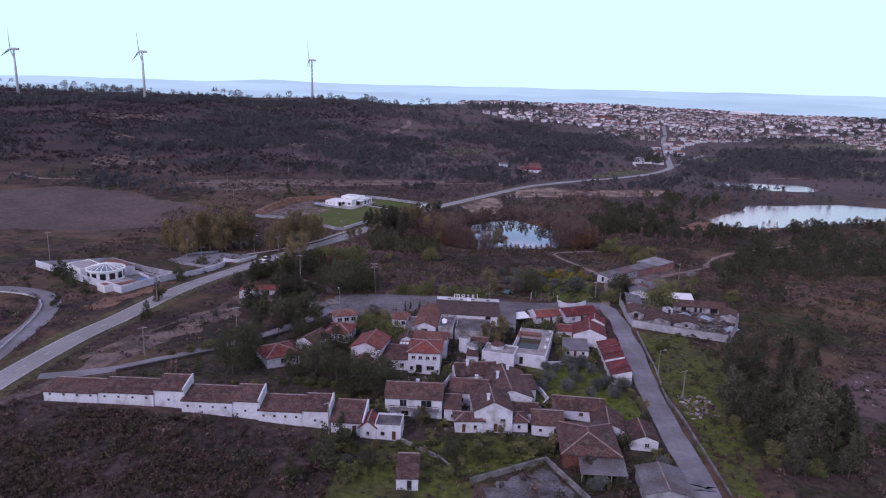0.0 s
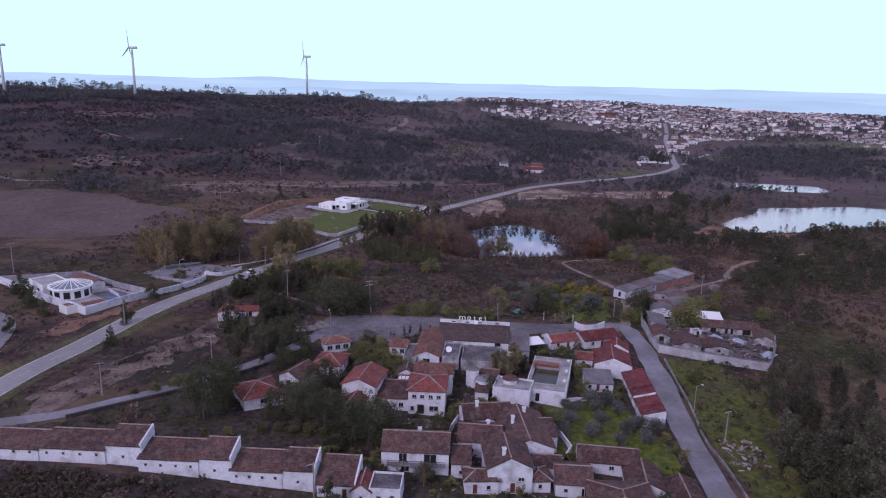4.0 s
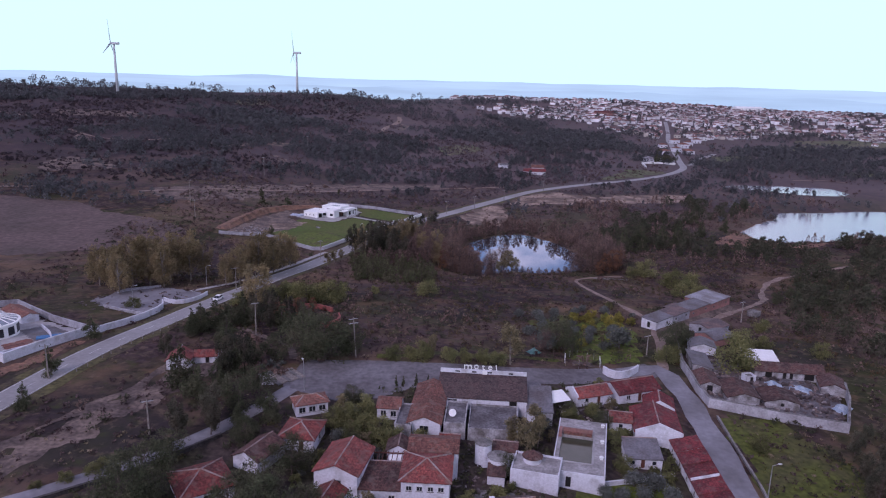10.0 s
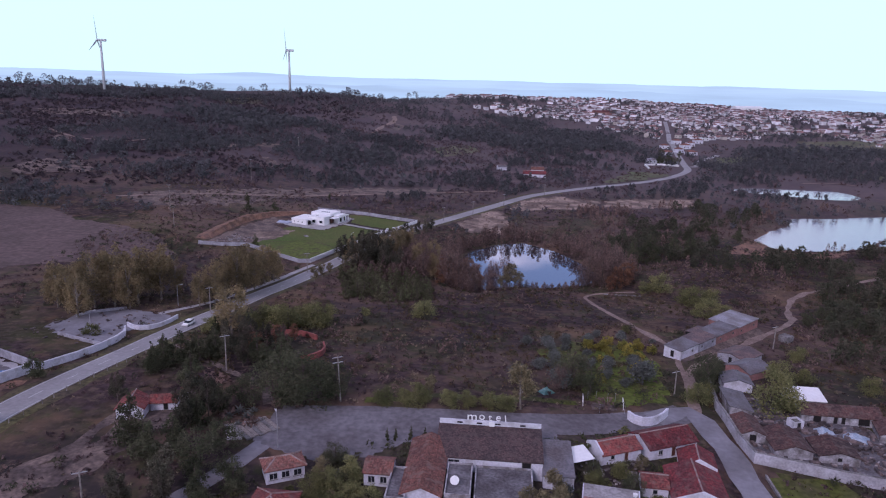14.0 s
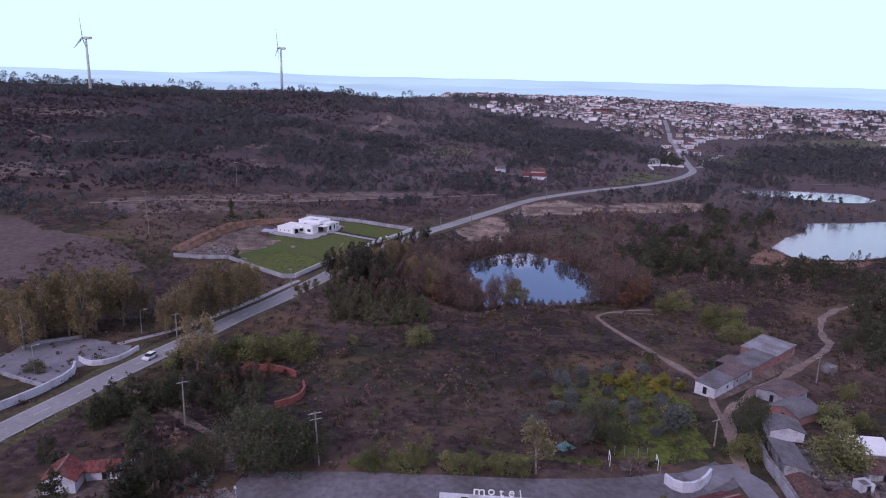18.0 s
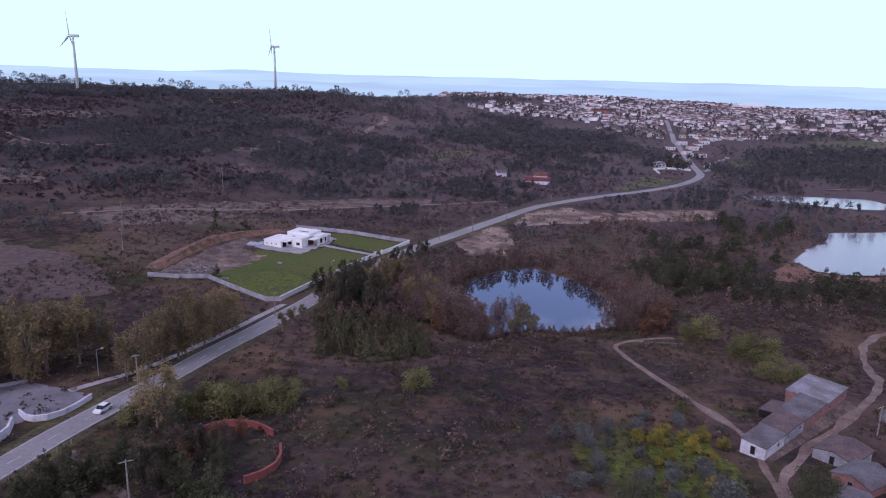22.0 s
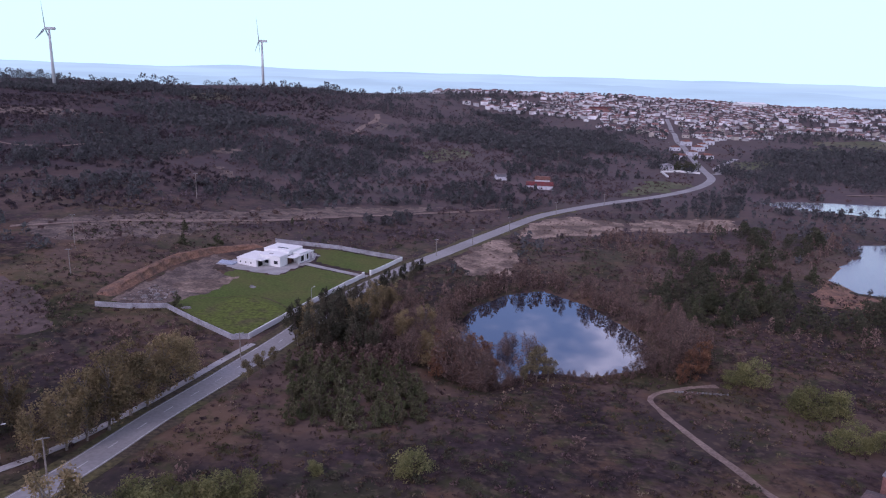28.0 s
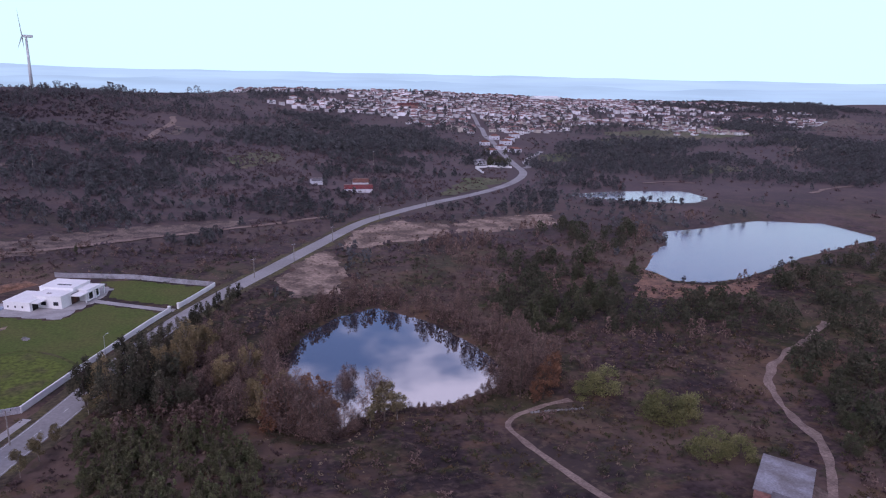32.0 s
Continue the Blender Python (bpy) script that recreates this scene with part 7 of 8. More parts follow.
sk = mask_noise(sx, sy, 0.05, 81.0) > -0.02
scrub("sand_tufts", sx[sk], sy[sk], 0.9, 14, 0.36, L_BARE, "sparse brown tufts on the sandy ground", 48)


def woods(name, x, y, h, leaves, spray, material, label, seed, wide=0.26, domed=False, bare=0.0):
    """A wood of many trees in one mesh: tapering crowns on short trunks."""
    r = np.random.default_rng(seed)
    n = len(x)
    if n == 0:
        return
    z = land(x, y)
    hh = h * r.uniform(0.55, 1.35, n)
    s = r.uniform(0, 1, (n, leaves)) ** 0.8
    up = bare + (1 - bare) * s
    a = r.uniform(0, 2 * math.pi, (n, leaves))
    lump = 1 + 0.35 * np.sin(a * 2 + r.uniform(0, 6, (n, 1)) + s * 7)
    taper = np.sqrt(1.02 - s ** 2) if domed else 1.1 - s
    q = wide * hh[:, None] * taper * np.sqrt(r.uniform(0.15, 1, (n, leaves))) * lump + 0.04 * hh[:, None]
    c = np.stack([x[:, None] + q * np.cos(a), y[:, None] + q * np.sin(a), z[:, None] + hh[:, None] * (0.12 + 0.88 * up)], 2).reshape(-1, 3)
    v = sprays(c, np.repeat(hh, leaves) * spray, r)
    t = np.stack([np.stack([x + dx, y + dy, z + dz], 1) for dx, dy, dz in ((-0.15, 0, -0.3), (0.15, 0, -0.3), (0.0, 0.02, h * 0.6))], 1).reshape(-1, 3)
    me = cloud_mesh(name, np.concatenate([v, t]), material)
    return tagged(new(name, me), label, "woods", kind="stuff")


x, y = open_spots(3600, 84, 330, 120, 552, 12, 9)
m = mask_noise(x, y, 0.016, 33.0)
wood = in_shape(x, y, [(92, 385), (110, 380), (170, 385), (200, 420), (178, 436), (170, 470), (215, 520), (160, 520), (110, 470), (86, 430)]) & (m > 0.04)
wood |= in_shape(x, y, [(120, 508), (184, 548), (226, 545), (216, 515), (173, 475), (144, 446), (108, 453)]) & (m > 0.0)
wood |= in_shape(x, y, [(111, 408), (149, 424), (192, 420), (262, 445), (329, 466), (206, 361), (178, 368), (150, 381), (121, 388)]) & (m > -0.3)
wood |= in_shape(x, y, [(110, 135), (330, 120), (330, 470), (230, 430), (175, 372), (150, 345), (128, 305), (112, 262), (112, 215)]) & (m > 0.06)
wood &= shore(LAKE, x, y) > 15
woods("pine_wood", x[wood], y[wood], 5.6, 170, 0.095, L_MIXED, "scattered dark pines and scrub oaks on the heath", 13, 0.36, True)
k = ~wood & (m > -0.08) & (y > 375) & (shore(LAKE, x, y) > 9)
woods("bare_wood", x[k], y[k], 5.0, 90, 0.085, L_BARE, "leafless brown birches and willows", 14, 0.22)
x, y = open_spots(500, -30, 12, 342, 408, 17, 9)
k = in_shape(x, y, [(-28, 345), (-4, 344), (-2, 380), (-4, 400), (-18, 392)]) & (np.random.default_rng(5).uniform(0, 1, len(x)) < 0.55)
woods("grove_under", x[k], y[k], 5, 100, 0.085, L_BARE, "brown undergrowth below the grove", 18, 0.3)
# ring of brown thicket round the pond
th = np.random.default_rng(19).uniform(0, len(POND), 320)
i0 = th.astype(int)
f0 = (th - i0)[:, None]
pp = POND[i0] * (1 - f0) + POND[(i0 + 1) % len(POND)] * f0
pp += (pp - POND.mean(0)) * np.random.default_rng(20).uniform(0.03, 0.20, (320, 1))
k = pp[:, 1] > 372
woods("pond_thicket", pp[k, 0], pp[k, 1], 5.5, 90, 0.08, L_BARE, "brown willow thicket round the pond", 21, 0.24)
woods("pond_reeds", pp[~k, 0], pp[~k, 1], 1.5, 40, 0.16, L_BARE, "low reddish scrub on the pond bank", 22, 0.4)
x, y = open_spots(5200, -160, 300, 520, 900, 23, 9)
m = mask_noise(x, y, 0.011, 41.0)
k = (m > 0.17) & ~in_shape(x, y, [(-175, 486), (-68, 560), (16, 590), (3, 560), (-92, 500)])
woods("roadside_wood", x[k], y[k], 4.2, 60, 0.19, L_HAZEPINE, "scattered pines along the far road", 24, 0.34, True)
k = (m < -0.12)
scrub("far_heather", x[k], y[k], 1.4, 8, 0.5, L_HEATH, "brown scrub on the far slope", 25)
x, y = open_spots(34000, -900, 1500, 440, 1850, 26, 12)
m = mask_noise(x, y, 0.0065, 52.0)
town = in_shape(x, y, [(60, 1430), (260, 1330), (300, 1100), (560, 1130), (900, 1230), (1300, 1380), (1350, 1900), (60, 1900)])
flat = in_shape(x, y, [(-340, 330), (-240, 450), (-150, 420), (-104, 480), (-175, 490), (16, 590), (60, 560), (-60, 420), (-110, 350)])
belts = np.zeros(len(x), bool)
for poly, need in (([(235, 715), (249, 676), (290, 672), (351, 668), (437, 650), (510, 625), (672, 760), (626, 842), (447, 807), (315, 801), (263, 766)], -0.25),
                   ([(345, 821), (481, 854), (609, 970), (509, 1013), (385, 930)], -0.05), ([(613, 922), (756, 831), (952, 999), (862, 1090)], -0.05),
                   ([(8, 981), (100, 1250), (156, 1340), (234, 1146), (300, 1019), (250, 860), (173, 903), (74, 775), (40, 803)], -0.2),
                   ([(-136, 712), (-107, 852), (-28, 869), (38, 770), (-6, 657), (-78, 648), (-119, 643)], 0.03), ([(-257, 470), (-217, 498), (-166, 492), (-162, 444), (-218, 452)], -0.2),
                   ([(-200, 556), (-175, 585), (-144, 548), (-162, 515)], -0.3), ([(663, 856), (794, 862), (700, 740), (537, 643), (486, 660), (569, 761)], -0.5), ([(266, 776), (387, 829), (477, 832), (574, 836), (550, 742), (482, 652), (379, 648), (370, 677), (287, 682), (223, 683)], -0.3), ([(919, 1333), (1053, 1394), (1013, 1237), (879, 1116), (793, 1148)], -0.4), ([(382, 956), (443, 961), (446, 890), (397, 823), (336, 838)], -0.3), ([(1147, 1569), (1364, 1550), (1470, 1442), (1500, 1700), (1200, 1800)], -0.5), ([(1000, 1500), (1350, 1480), (1500, 1640), (1000, 1640)], -0.3),
                   ([(-560, 560), (-300, 600), (-110, 640), (-60, 900), (-200, 1130), (-640, 1150), (-900, 800)], 0.16), ([(-480, 620), (-330, 640), (-240, 780), (-330, 900), (-520, 800)], 0.02), ([(60, 640), (75, 612), (118, 640), (130, 690), (112, 700), (104, 655)], -0.3)):
    belts |= in_shape(x, y, poly) & (m > need)
k = belts & ~flat & (np.hypot(x - 88, y - 670) > 16)
bx, by = np.repeat(x[k], 3), np.repeat(y[k], 3)
jit = np.random.default_rng(38)
bx, by = bx + jit.normal(0, 9, len(bx)), by + jit.normal(0, 9, len(by))
k3 = (np.hypot(bx - 88, by - 670) > 16) & (near_line(MAINL, bx, by) > 12)
for poly, _ in WATERS:
    k3 &= shore(poly, bx, by) > 6
near = by < 820
woods("hill_wood", bx[k3 & near], by[k3 & near], 5.2, 44, 0.19, L_HAZEPINE, "dark pine woods over the nearer hills", 27, 0.42, True)
woods("hill_wood_far", bx[k3 & ~near], by[k3 & ~near], 6.0, 18, 0.30, L_HAZEPINE, "dark pine woods over the far hills", 40, 0.50, True)
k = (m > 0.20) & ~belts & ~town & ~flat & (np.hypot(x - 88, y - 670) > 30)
woods("hill_trees", x[k], y[k], 3.6, 15, 0.33, L_HAZEPINE, "scattered small pines on the far hills", 37, 0.42, True)
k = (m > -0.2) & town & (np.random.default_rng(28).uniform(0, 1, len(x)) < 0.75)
woods("town_trees", x[k], y[k], 5.5, 22, 0.30, L_HAZEPINE, "dark trees among the far town houses", 29, 0.42, True)
k = (m < -0.08) & ~flat & ~town & (np.random.default_rng(36).uniform(0, 1, len(x)) < 0.4)
scrub("hill_scrub", x[k], y[k], 2.0, 7, 0.55, L_HEATH, "brown scrub over the far hills", 30)
# brush on the far slope, its colour lightened to paint in the haze
L_SCRUB = leaf_mat("hazed_hill_twigs", (0.090, 0.070, 0.078), (0.112, 0.088, 0.092), 0.15)
x, y = open_spots(22000, -760, 160, 505, 1180, 39, 12)
k = ~in_shape(x, y, [(-175, 486), (-140, 505), (-101, 531), (-68, 555), (3, 582), (16, 583), (3, 566), (-64, 528), (-92, 505), (-104, 481), (-139, 457), (-160, 462)], 3) & (mask_noise(x, y, 0.012, 61.0) > -0.16)
L_SCRUBDARK = leaf_mat("dark_hill_twigs", (0.050, 0.039, 0.045), (0.066, 0.051, 0.054), 0.15)
west = x + 40 * np.sin(y / 60) < -130
scrub("hill_brush", x[k & ~west], y[k & ~west], 1.8, 7, 0.62, L_SCRUB, "purple-brown brush over the hillside", 41)
scrub("hill_brush_dark", x[k & west], y[k & west], 1.9, 8, 0.64, L_SCRUBDARK, "dark purple heather over the western hillside", 43)
r = np.random.default_rng(31)
x = r.uniform(-1000, 150, 2600)
y = 1190 + 60 * np.sin(x / 170) + r.uniform(-80, 80, 2600)
k = mask_noise(x, y, 0.012, 17.0) > 0.0
woods("ridge_trees", x[k], y[k], 7, 26, 0.17, L_HAZEPINE, "line of pines on the far ridge", 32, 0.32, True)
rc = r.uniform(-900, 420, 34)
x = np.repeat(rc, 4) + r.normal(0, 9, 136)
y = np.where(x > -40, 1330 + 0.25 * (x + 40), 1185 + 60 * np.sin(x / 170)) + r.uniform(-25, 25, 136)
woods("ridge_umbrella_pines", x, y, 15, 70, 0.075, L_HAZEPINE, "tall umbrella pines standing over the ridge", 33, 0.26, True, 0.55)


def debris(name, poly, n, size, material, label, seed, category="rubble"):
    """Loose boards, blocks and broken pieces lying about, in one mesh."""
    r = np.random.default_rng(seed)
    poly = np.array(poly, float)
    lo, hi = poly.min(0), poly.max(0)
    x, y = r.uniform(lo[0], hi[0], n * 3), r.uniform(lo[1], hi[1], n * 3)
    ok = (shore(poly, x, y) < 0) & off_buildings(x, y, 0.3)
    x, y = x[ok][:n], y[ok][:n]
    n = len(x)
    dim = size * np.stack([r.uniform(0.5, 2.2, n), r.uniform(0.25, 0.9, n), r.uniform(0.15, 0.7, n)], 1)
    cube = np.array([(-1, -1, -0.6), (1, -1, -0.6), (1, 1, -0.6), (-1, 1, -0.6), (-1, -1, 1), (1, -1, 1), (1, 1, 1), (-1, 1, 1)], float)
    quad = [(0, 1, 5, 4), (1, 2, 6, 5), (2, 3, 7, 6), (3, 0, 4, 7), (4, 5, 6, 7)]
    verts, faces = [], []
    zz = land(x, y) + 0.12
    for i in range(n):
        m = Matrix.Translation((x[i], y[i], zz[i] + dim[i, 2] * 0.4)) @ Matrix.Rotation(r.uniform(0, 6.28), 4, "Z") @ Matrix.Rotation(r.normal(0, 0.16), 4, "X")
        b = len(verts)
        verts += [tuple(m @ Vector(c * dim[i] * 0.5)) for c in cube]
        faces += [tuple(b + k for k in q) for q in quad]
    return tagged(mesh_ob(name, verts, faces, material), label, category, kind="stuff")


M_RUBBLE = mat("rubble", (0.34, 0.31, 0.30), (0.12, 0.085, 0.075), 0.6, 0.9, fine=3, island=0.5)
M_SCRAP = mat("scrap", (0.16, 0.12, 0.11), (0.06, 0.05, 0.05), 0.6, 0.8, fine=3, island=0.6)
RUIN_YARD = [(63, 208), (75, 203), (89, 199.5), (96, 213), (92, 221), (68, 238)]
patch("ruin_floor", RUIN_YARD, M_FLATROOF, "broken concrete floor of the ruined yard", 0.10, 1.5, wobble=0.6)
debris("ruin_rubble", RUIN_YARD, 130, 0.6, M_RUBBLE, "broken blocks and plaster in the ruined yard", 201)
debris("ruin_scrap", RUIN_YARD, 220, 1.0, M_SCRAP, "dark boards and scrap in the ruined yard", 202)
debris("yard_scrap", [(3, 158), (3, 182), (20, 182), (20, 160)], 120, 0.6, M_SCRAP, "scrap and boards between the old houses", 203)
debris("yard_rubble", [(-12, 158), (4, 176), (22, 172), (22, 134), (2, 134)], 90, 0.5, M_RUBBLE, "loose stones between the old houses", 204)
debris("meadow_stones", [(60.5, 148), (68, 150), (68, 160), (60.5, 160)], 90, 0.6, M_RUBBLE, "heap of stones in the meadow", 205)
debris("slope_stones", [(102, 172), (130, 184), (138, 168), (112, 150)], 60, 0.6, M_RUBBLE, "pale stones on the bare clearing", 206)
debris("bank_stones", [(-98, 394), (-86, 394), (-82, 408), (-92, 412)], 110, 0.7, M_RUBBLE, "building rubble below the cut bank", 207)
debris("terrace_scrap", [(-112, 268), (-100, 256), (-86, 252), (-84, 278), (-98, 290)], 60, 0.7, M_SCRAP, "scrap and planters on the terrace", 208)
debris("court_scrap", [(26, 199), (36, 207), (40, 200), (30, 188)], 70, 0.6, M_RUBBLE, "garden clutter beside the pool", 209)


def agave(x, y, h):
    ob = thing("agave", x, y, None, 0, "grey-green agave rosette with stiff pointed leaves", "plant", "agaves by the forecourt")
    r = np.random.default_rng(int(abs(x * 31 + y * 7)))
    for ring_, (n, up) in enumerate(((9, 0.35), (7, 0.8), (4, 1.5))):
        for i in range(n):
            a = 6.283 * (i + 0.5 * ring_) / n + r.uniform(-0.15, 0.15)
            ca, sa = math.cos(a), math.sin(a)
            bm = bmesh.new()
            ends = []
            for q, wd in ((0, 0.09), (0.4, 0.13), (0.75, 0.08), (1, 0.005)):
                d, z = h * q * (0.95 - 0.25 * ring_), h * (0.08 + up * q * (1 - 0.35 * q) * 0.7)
                ends.append([bm.verts.new((ca * d - sa * wd * h * k, sa * d + ca * wd * h * k, z + 0.05 * h * abs(k))) for k in (-1, 0, 1)])
            for e, f in zip(ends, ends[1:]):
                for k in (0, 1):
                    bm.faces.new((e[k], e[k + 1], f[k + 1], f[k]))
            part("leaf", bm, L_OLIVE, ob)


for x, y, h in ((-38, 212.5, 1.9), (-36, 210.5, 1.6), (-39.5, 210.5, 1.5), (-35.5, 213, 1.4), (-37, 207.5, 1.3)):
    agave(x, y, h)
deck = thing("plank_deck", -33.5, 206.6, None, 40, "weathered wooden plank deck beside the forecourt", "deck")
for i in range(8):
    part("plank", box_bm(-3.4 + i * 0.86, -2.62 + i * 0.86, -3.4 + 0.2 * (i % 3), 3.2 - 0.3 * (i % 2), 0.05, 0.32), M_POLE if i % 3 else M_CONCRETE, deck)
patch("paved_bed", [(-40, 208), (-35, 209), (-34, 202.5), (-38, 202)], M_PAVING, "small paved patch beside the forecourt", 0.12, 1.0, wobble=0.2)

# turbines on the ridge
for (x, y), spin, turn in (((-451, 1091), 4, 8), ((-220, 1222), 0, 5), ((-619, 1050), 10, 12)):
    zg = {-451: 28.0, -220: 34.0, -619: 28.0}[x]
    hub = {-451: 72.0, -220: 63.5, -619: 70.0}[x]
    tb = thing("wind_turbine", x, y, zg, turn, "tall pale wind turbine standing on the ridge", "wind turbine", "wind turbines")
    bm = bmesh.new()
    add_tube(bm, (0, 0, -8), (0, 0, hub), 2.2, 1.3, 20)
    part("tower", bm, M_TURBINE, tb, smooth=True)
    bm = bmesh.new()
    add_box(bm, -3.2, 7.5, -1.7, 1.7, hub + 0.01, hub + 3.4)
    bmesh.ops.bevel(bm, geom=bm.edges[:], offset=0.5, segments=2, affect="EDGES")
    part("nacelle", bm, M_TURBINE, tb)
    bm = bmesh.new()
    add_tube(bm, (-3.2, 0, hub + 1.7), (-5.6, 0, hub + 1.7), 1.5, 0.5, 14)
    rotor = part("hub", bm, M_TURBINE, tb, smooth=True)
    for b in range(3):
        a = radians(spin + b * 120)
        d = Vector((-0.08, math.sin(a), math.cos(a)))
        bm = bmesh.new()
        c = Vector((-4.3, 0, hub + 1.7))
        side = Vector((1, 0, 0)).cross(d).normalized()
        secs = []
        for s, ch, th_ in ((0.02, 0.7, 0.7), (0.18, 1.9, 0.6), (0.5, 1.2, 0.35), (0.8, 0.7, 0.2), (1.0, 0.15, 0.06)):
            q = c + d * (33 * s)
            secs.append([bm.verts.new(q + side * ch * e + Vector((1, 0, 0)) * th_ * g) for e, g in ((-1, 0), (0, -1), (1, 0), (0, 1))])
        for s0, s1 in zip(secs, secs[1:]):
            for i in range(4):
                bm.faces.new((s0[i], s0[(i + 1) % 4], s1[(i + 1) % 4], s1[i]))
        bm.faces.new(secs[-1])
        bm.faces.new(secs[0][::-1])
        part("blade", bm, M_TURBINE, rotor)


# poles
def pole(x, y, h, arms=1, yaw=0, label="wooden power pole with a crossarm and insulators", lean=0):
    ob = thing("power_pole", x, y, None, yaw, label, "pole")
    ob.matrix_basis = ob.matrix_basis @ pose(0, 0, 0, 0, lean, 0)
    bm = bmesh.new()
    add_tube(bm, (0, 0, -0.8), (0, 0, h), 0.19, 0.11, 8)
    part("shaft", bm, M_POLE, ob)
    for a in range(arms):
        z = h - 0.4 - a * 1.1
        arm = part("crossarm", box_bm(-1.1, 1.1, 0.12, 0.24, z - 0.07, z + 0.07), M_METAL, ob)
        for u in (-1.0, 0.0, 1.0):
            bm = bmesh.new()
            add_tube(bm, (u, 0.18, z + 0.071), (u, 0.18, z + 0.4), 0.07, 0.05, 6)
            part("insulator", bm, M_GLASS, arm)


pole(-18.9, 217.6, 10, 2, 20, "concrete power pole with fittings beside the forecourt", -3)
pole(-46, 232, 9.5, 1, 30)
for px, py, h in ((-83.5, 203, 8), (-53, 180, 7), (-70, 161, 7.5), (-122, 415, 10), (-135, 447, 14), (-118, 549, 14), (-110, 679, 14), (129, 806, 13), (280, 941, 12), (98, 272, 7), (56, 234, 6), (-48, 350, 8), (-66, 286, 8), (62, 160, 7), (-20, 128.5, 8), (8, 474, 8), (26, 497, 8), (48, 530, 8), (82, 577, 8), (120, 612, 8), (-150, 265, 11)):
    pole(px, py, h, 1, 25, "slim grey power pole")


def street_lamp(x, y, h, yaw):
    ob = thing("street_lamp", x, y, None, yaw, "slim street lamp with a short curved arm", "street lamp")
    bm = bmesh.new()
    add_tube(bm, (0, 0, -0.5), (0, 0, h), 0.1, 0.06, 8)
    part("post", bm, M_METAL, ob)
    bm = bmesh.new()
    add_tube(bm, (0, 0, h), (0, -1.0, h + 0.35), 0.05, 0.04, 6)
    arm = part("arm", bm, M_METAL, ob)
    part("lamp_head", box_bm(-0.16, 0.16, -1.6, -1.0, h + 0.3, h + 0.44), M_FRAME, arm)


for px, py, yw in ((-28, 200, 200), (-36, 398, 140), (-90, 262, 100), (-78, 293, 110), (59.5, 172, 90)):
    street_lamp(px, py, 6.5, yw)

# posts of the roadside fence
ln = curve_pts([(-79.5, 207), (-77.5, 215), (-72.8, 233), (-67, 257)], 3.2)
fence = thing("roadside_fence", -79.5, 207, 0, 0, "low wooden post fence along the road", "fence")
fence.matrix_basis = pose(0, 0, 0)
for c in ln:
    part("post", box_bm(c.x - 0.07, c.x + 0.07, c.y - 0.07, c.y + 0.07, G(c.x, c.y) - 0.4, G(c.x, c.y) + 1.1), M_POLE, fence)
for a, b in zip(ln, ln[1:]):
    bm = bmesh.new()
    add_tube(bm, (a.x, a.y, G(a.x, a.y) + 0.9), (b.x, b.y, G(b.x, b.y) + 0.9), 0.04, seg=4)
    part("rail", bm, M_POLE, fence)
barrier = thing("crash_barrier", -109, 168, 0, 0, "pale steel crash barrier round the slip road bend", "barrier")
barrier.matrix_basis = pose(0, 0, 0)
ln = curve_pts([(-103.5, 150), (-106.5, 166), (-110, 182), (-114.5, 196), (-121, 204), (-130, 208), (-142, 209.5)], 4)
for a, b in zip(ln, ln[1:]):
    part("post", box_bm(a.x - 0.06, a.x + 0.06, a.y - 0.06, a.y + 0.06, G(a.x, a.y) - 0.3, G(a.x, a.y) + 0.75), M_METAL, barrier)
    bm = bmesh.new()
    for dz in (0.45, 0.65):
        add_tube(bm, (a.x, a.y, G(a.x, a.y) + dz), (b.x, b.y, G(b.x, b.y) + dz), 0.12, seg=6)
    part("rail", bm, M_FRAME, barrier)

# road markings
marks = thing("road_marking", 0, 0, 0, 0, "worn white centre line and edge lines on the road", "road marking")
ln = curve_pts(MAIN[:21], 3.0)
for off, dash in ((0, True), (-3.0, False), (3.0, False)):
    bm = bmesh.new()
    for i in range(len(ln) - 1):
        if dash and i % 3:
            continue
        a, b = ln[i], ln[i + 1]
        t = (b - a).normalized()
        n = Vector((-t.y, t.x))
        q = [a + n * (off - 0.07), b + n * (off - 0.07), b + n * (off + 0.07), a + n * (off + 0.07)]
        lo = [bm.verts.new((v.x, v.y, G(v.x, v.y) + 0.165)) for v in q]
        hi = [bm.verts.new((v.x, v.y, G(v.x, v.y) + 0.19)) for v in q]
        bm.faces.new(hi)
        for j in range(4):
            bm.faces.new((lo[j], lo[(j + 1) % 4], hi[(j + 1) % 4], hi[j]))
    part("centre_line" if dash else "edge_line", bm, M_PAINT, marks)


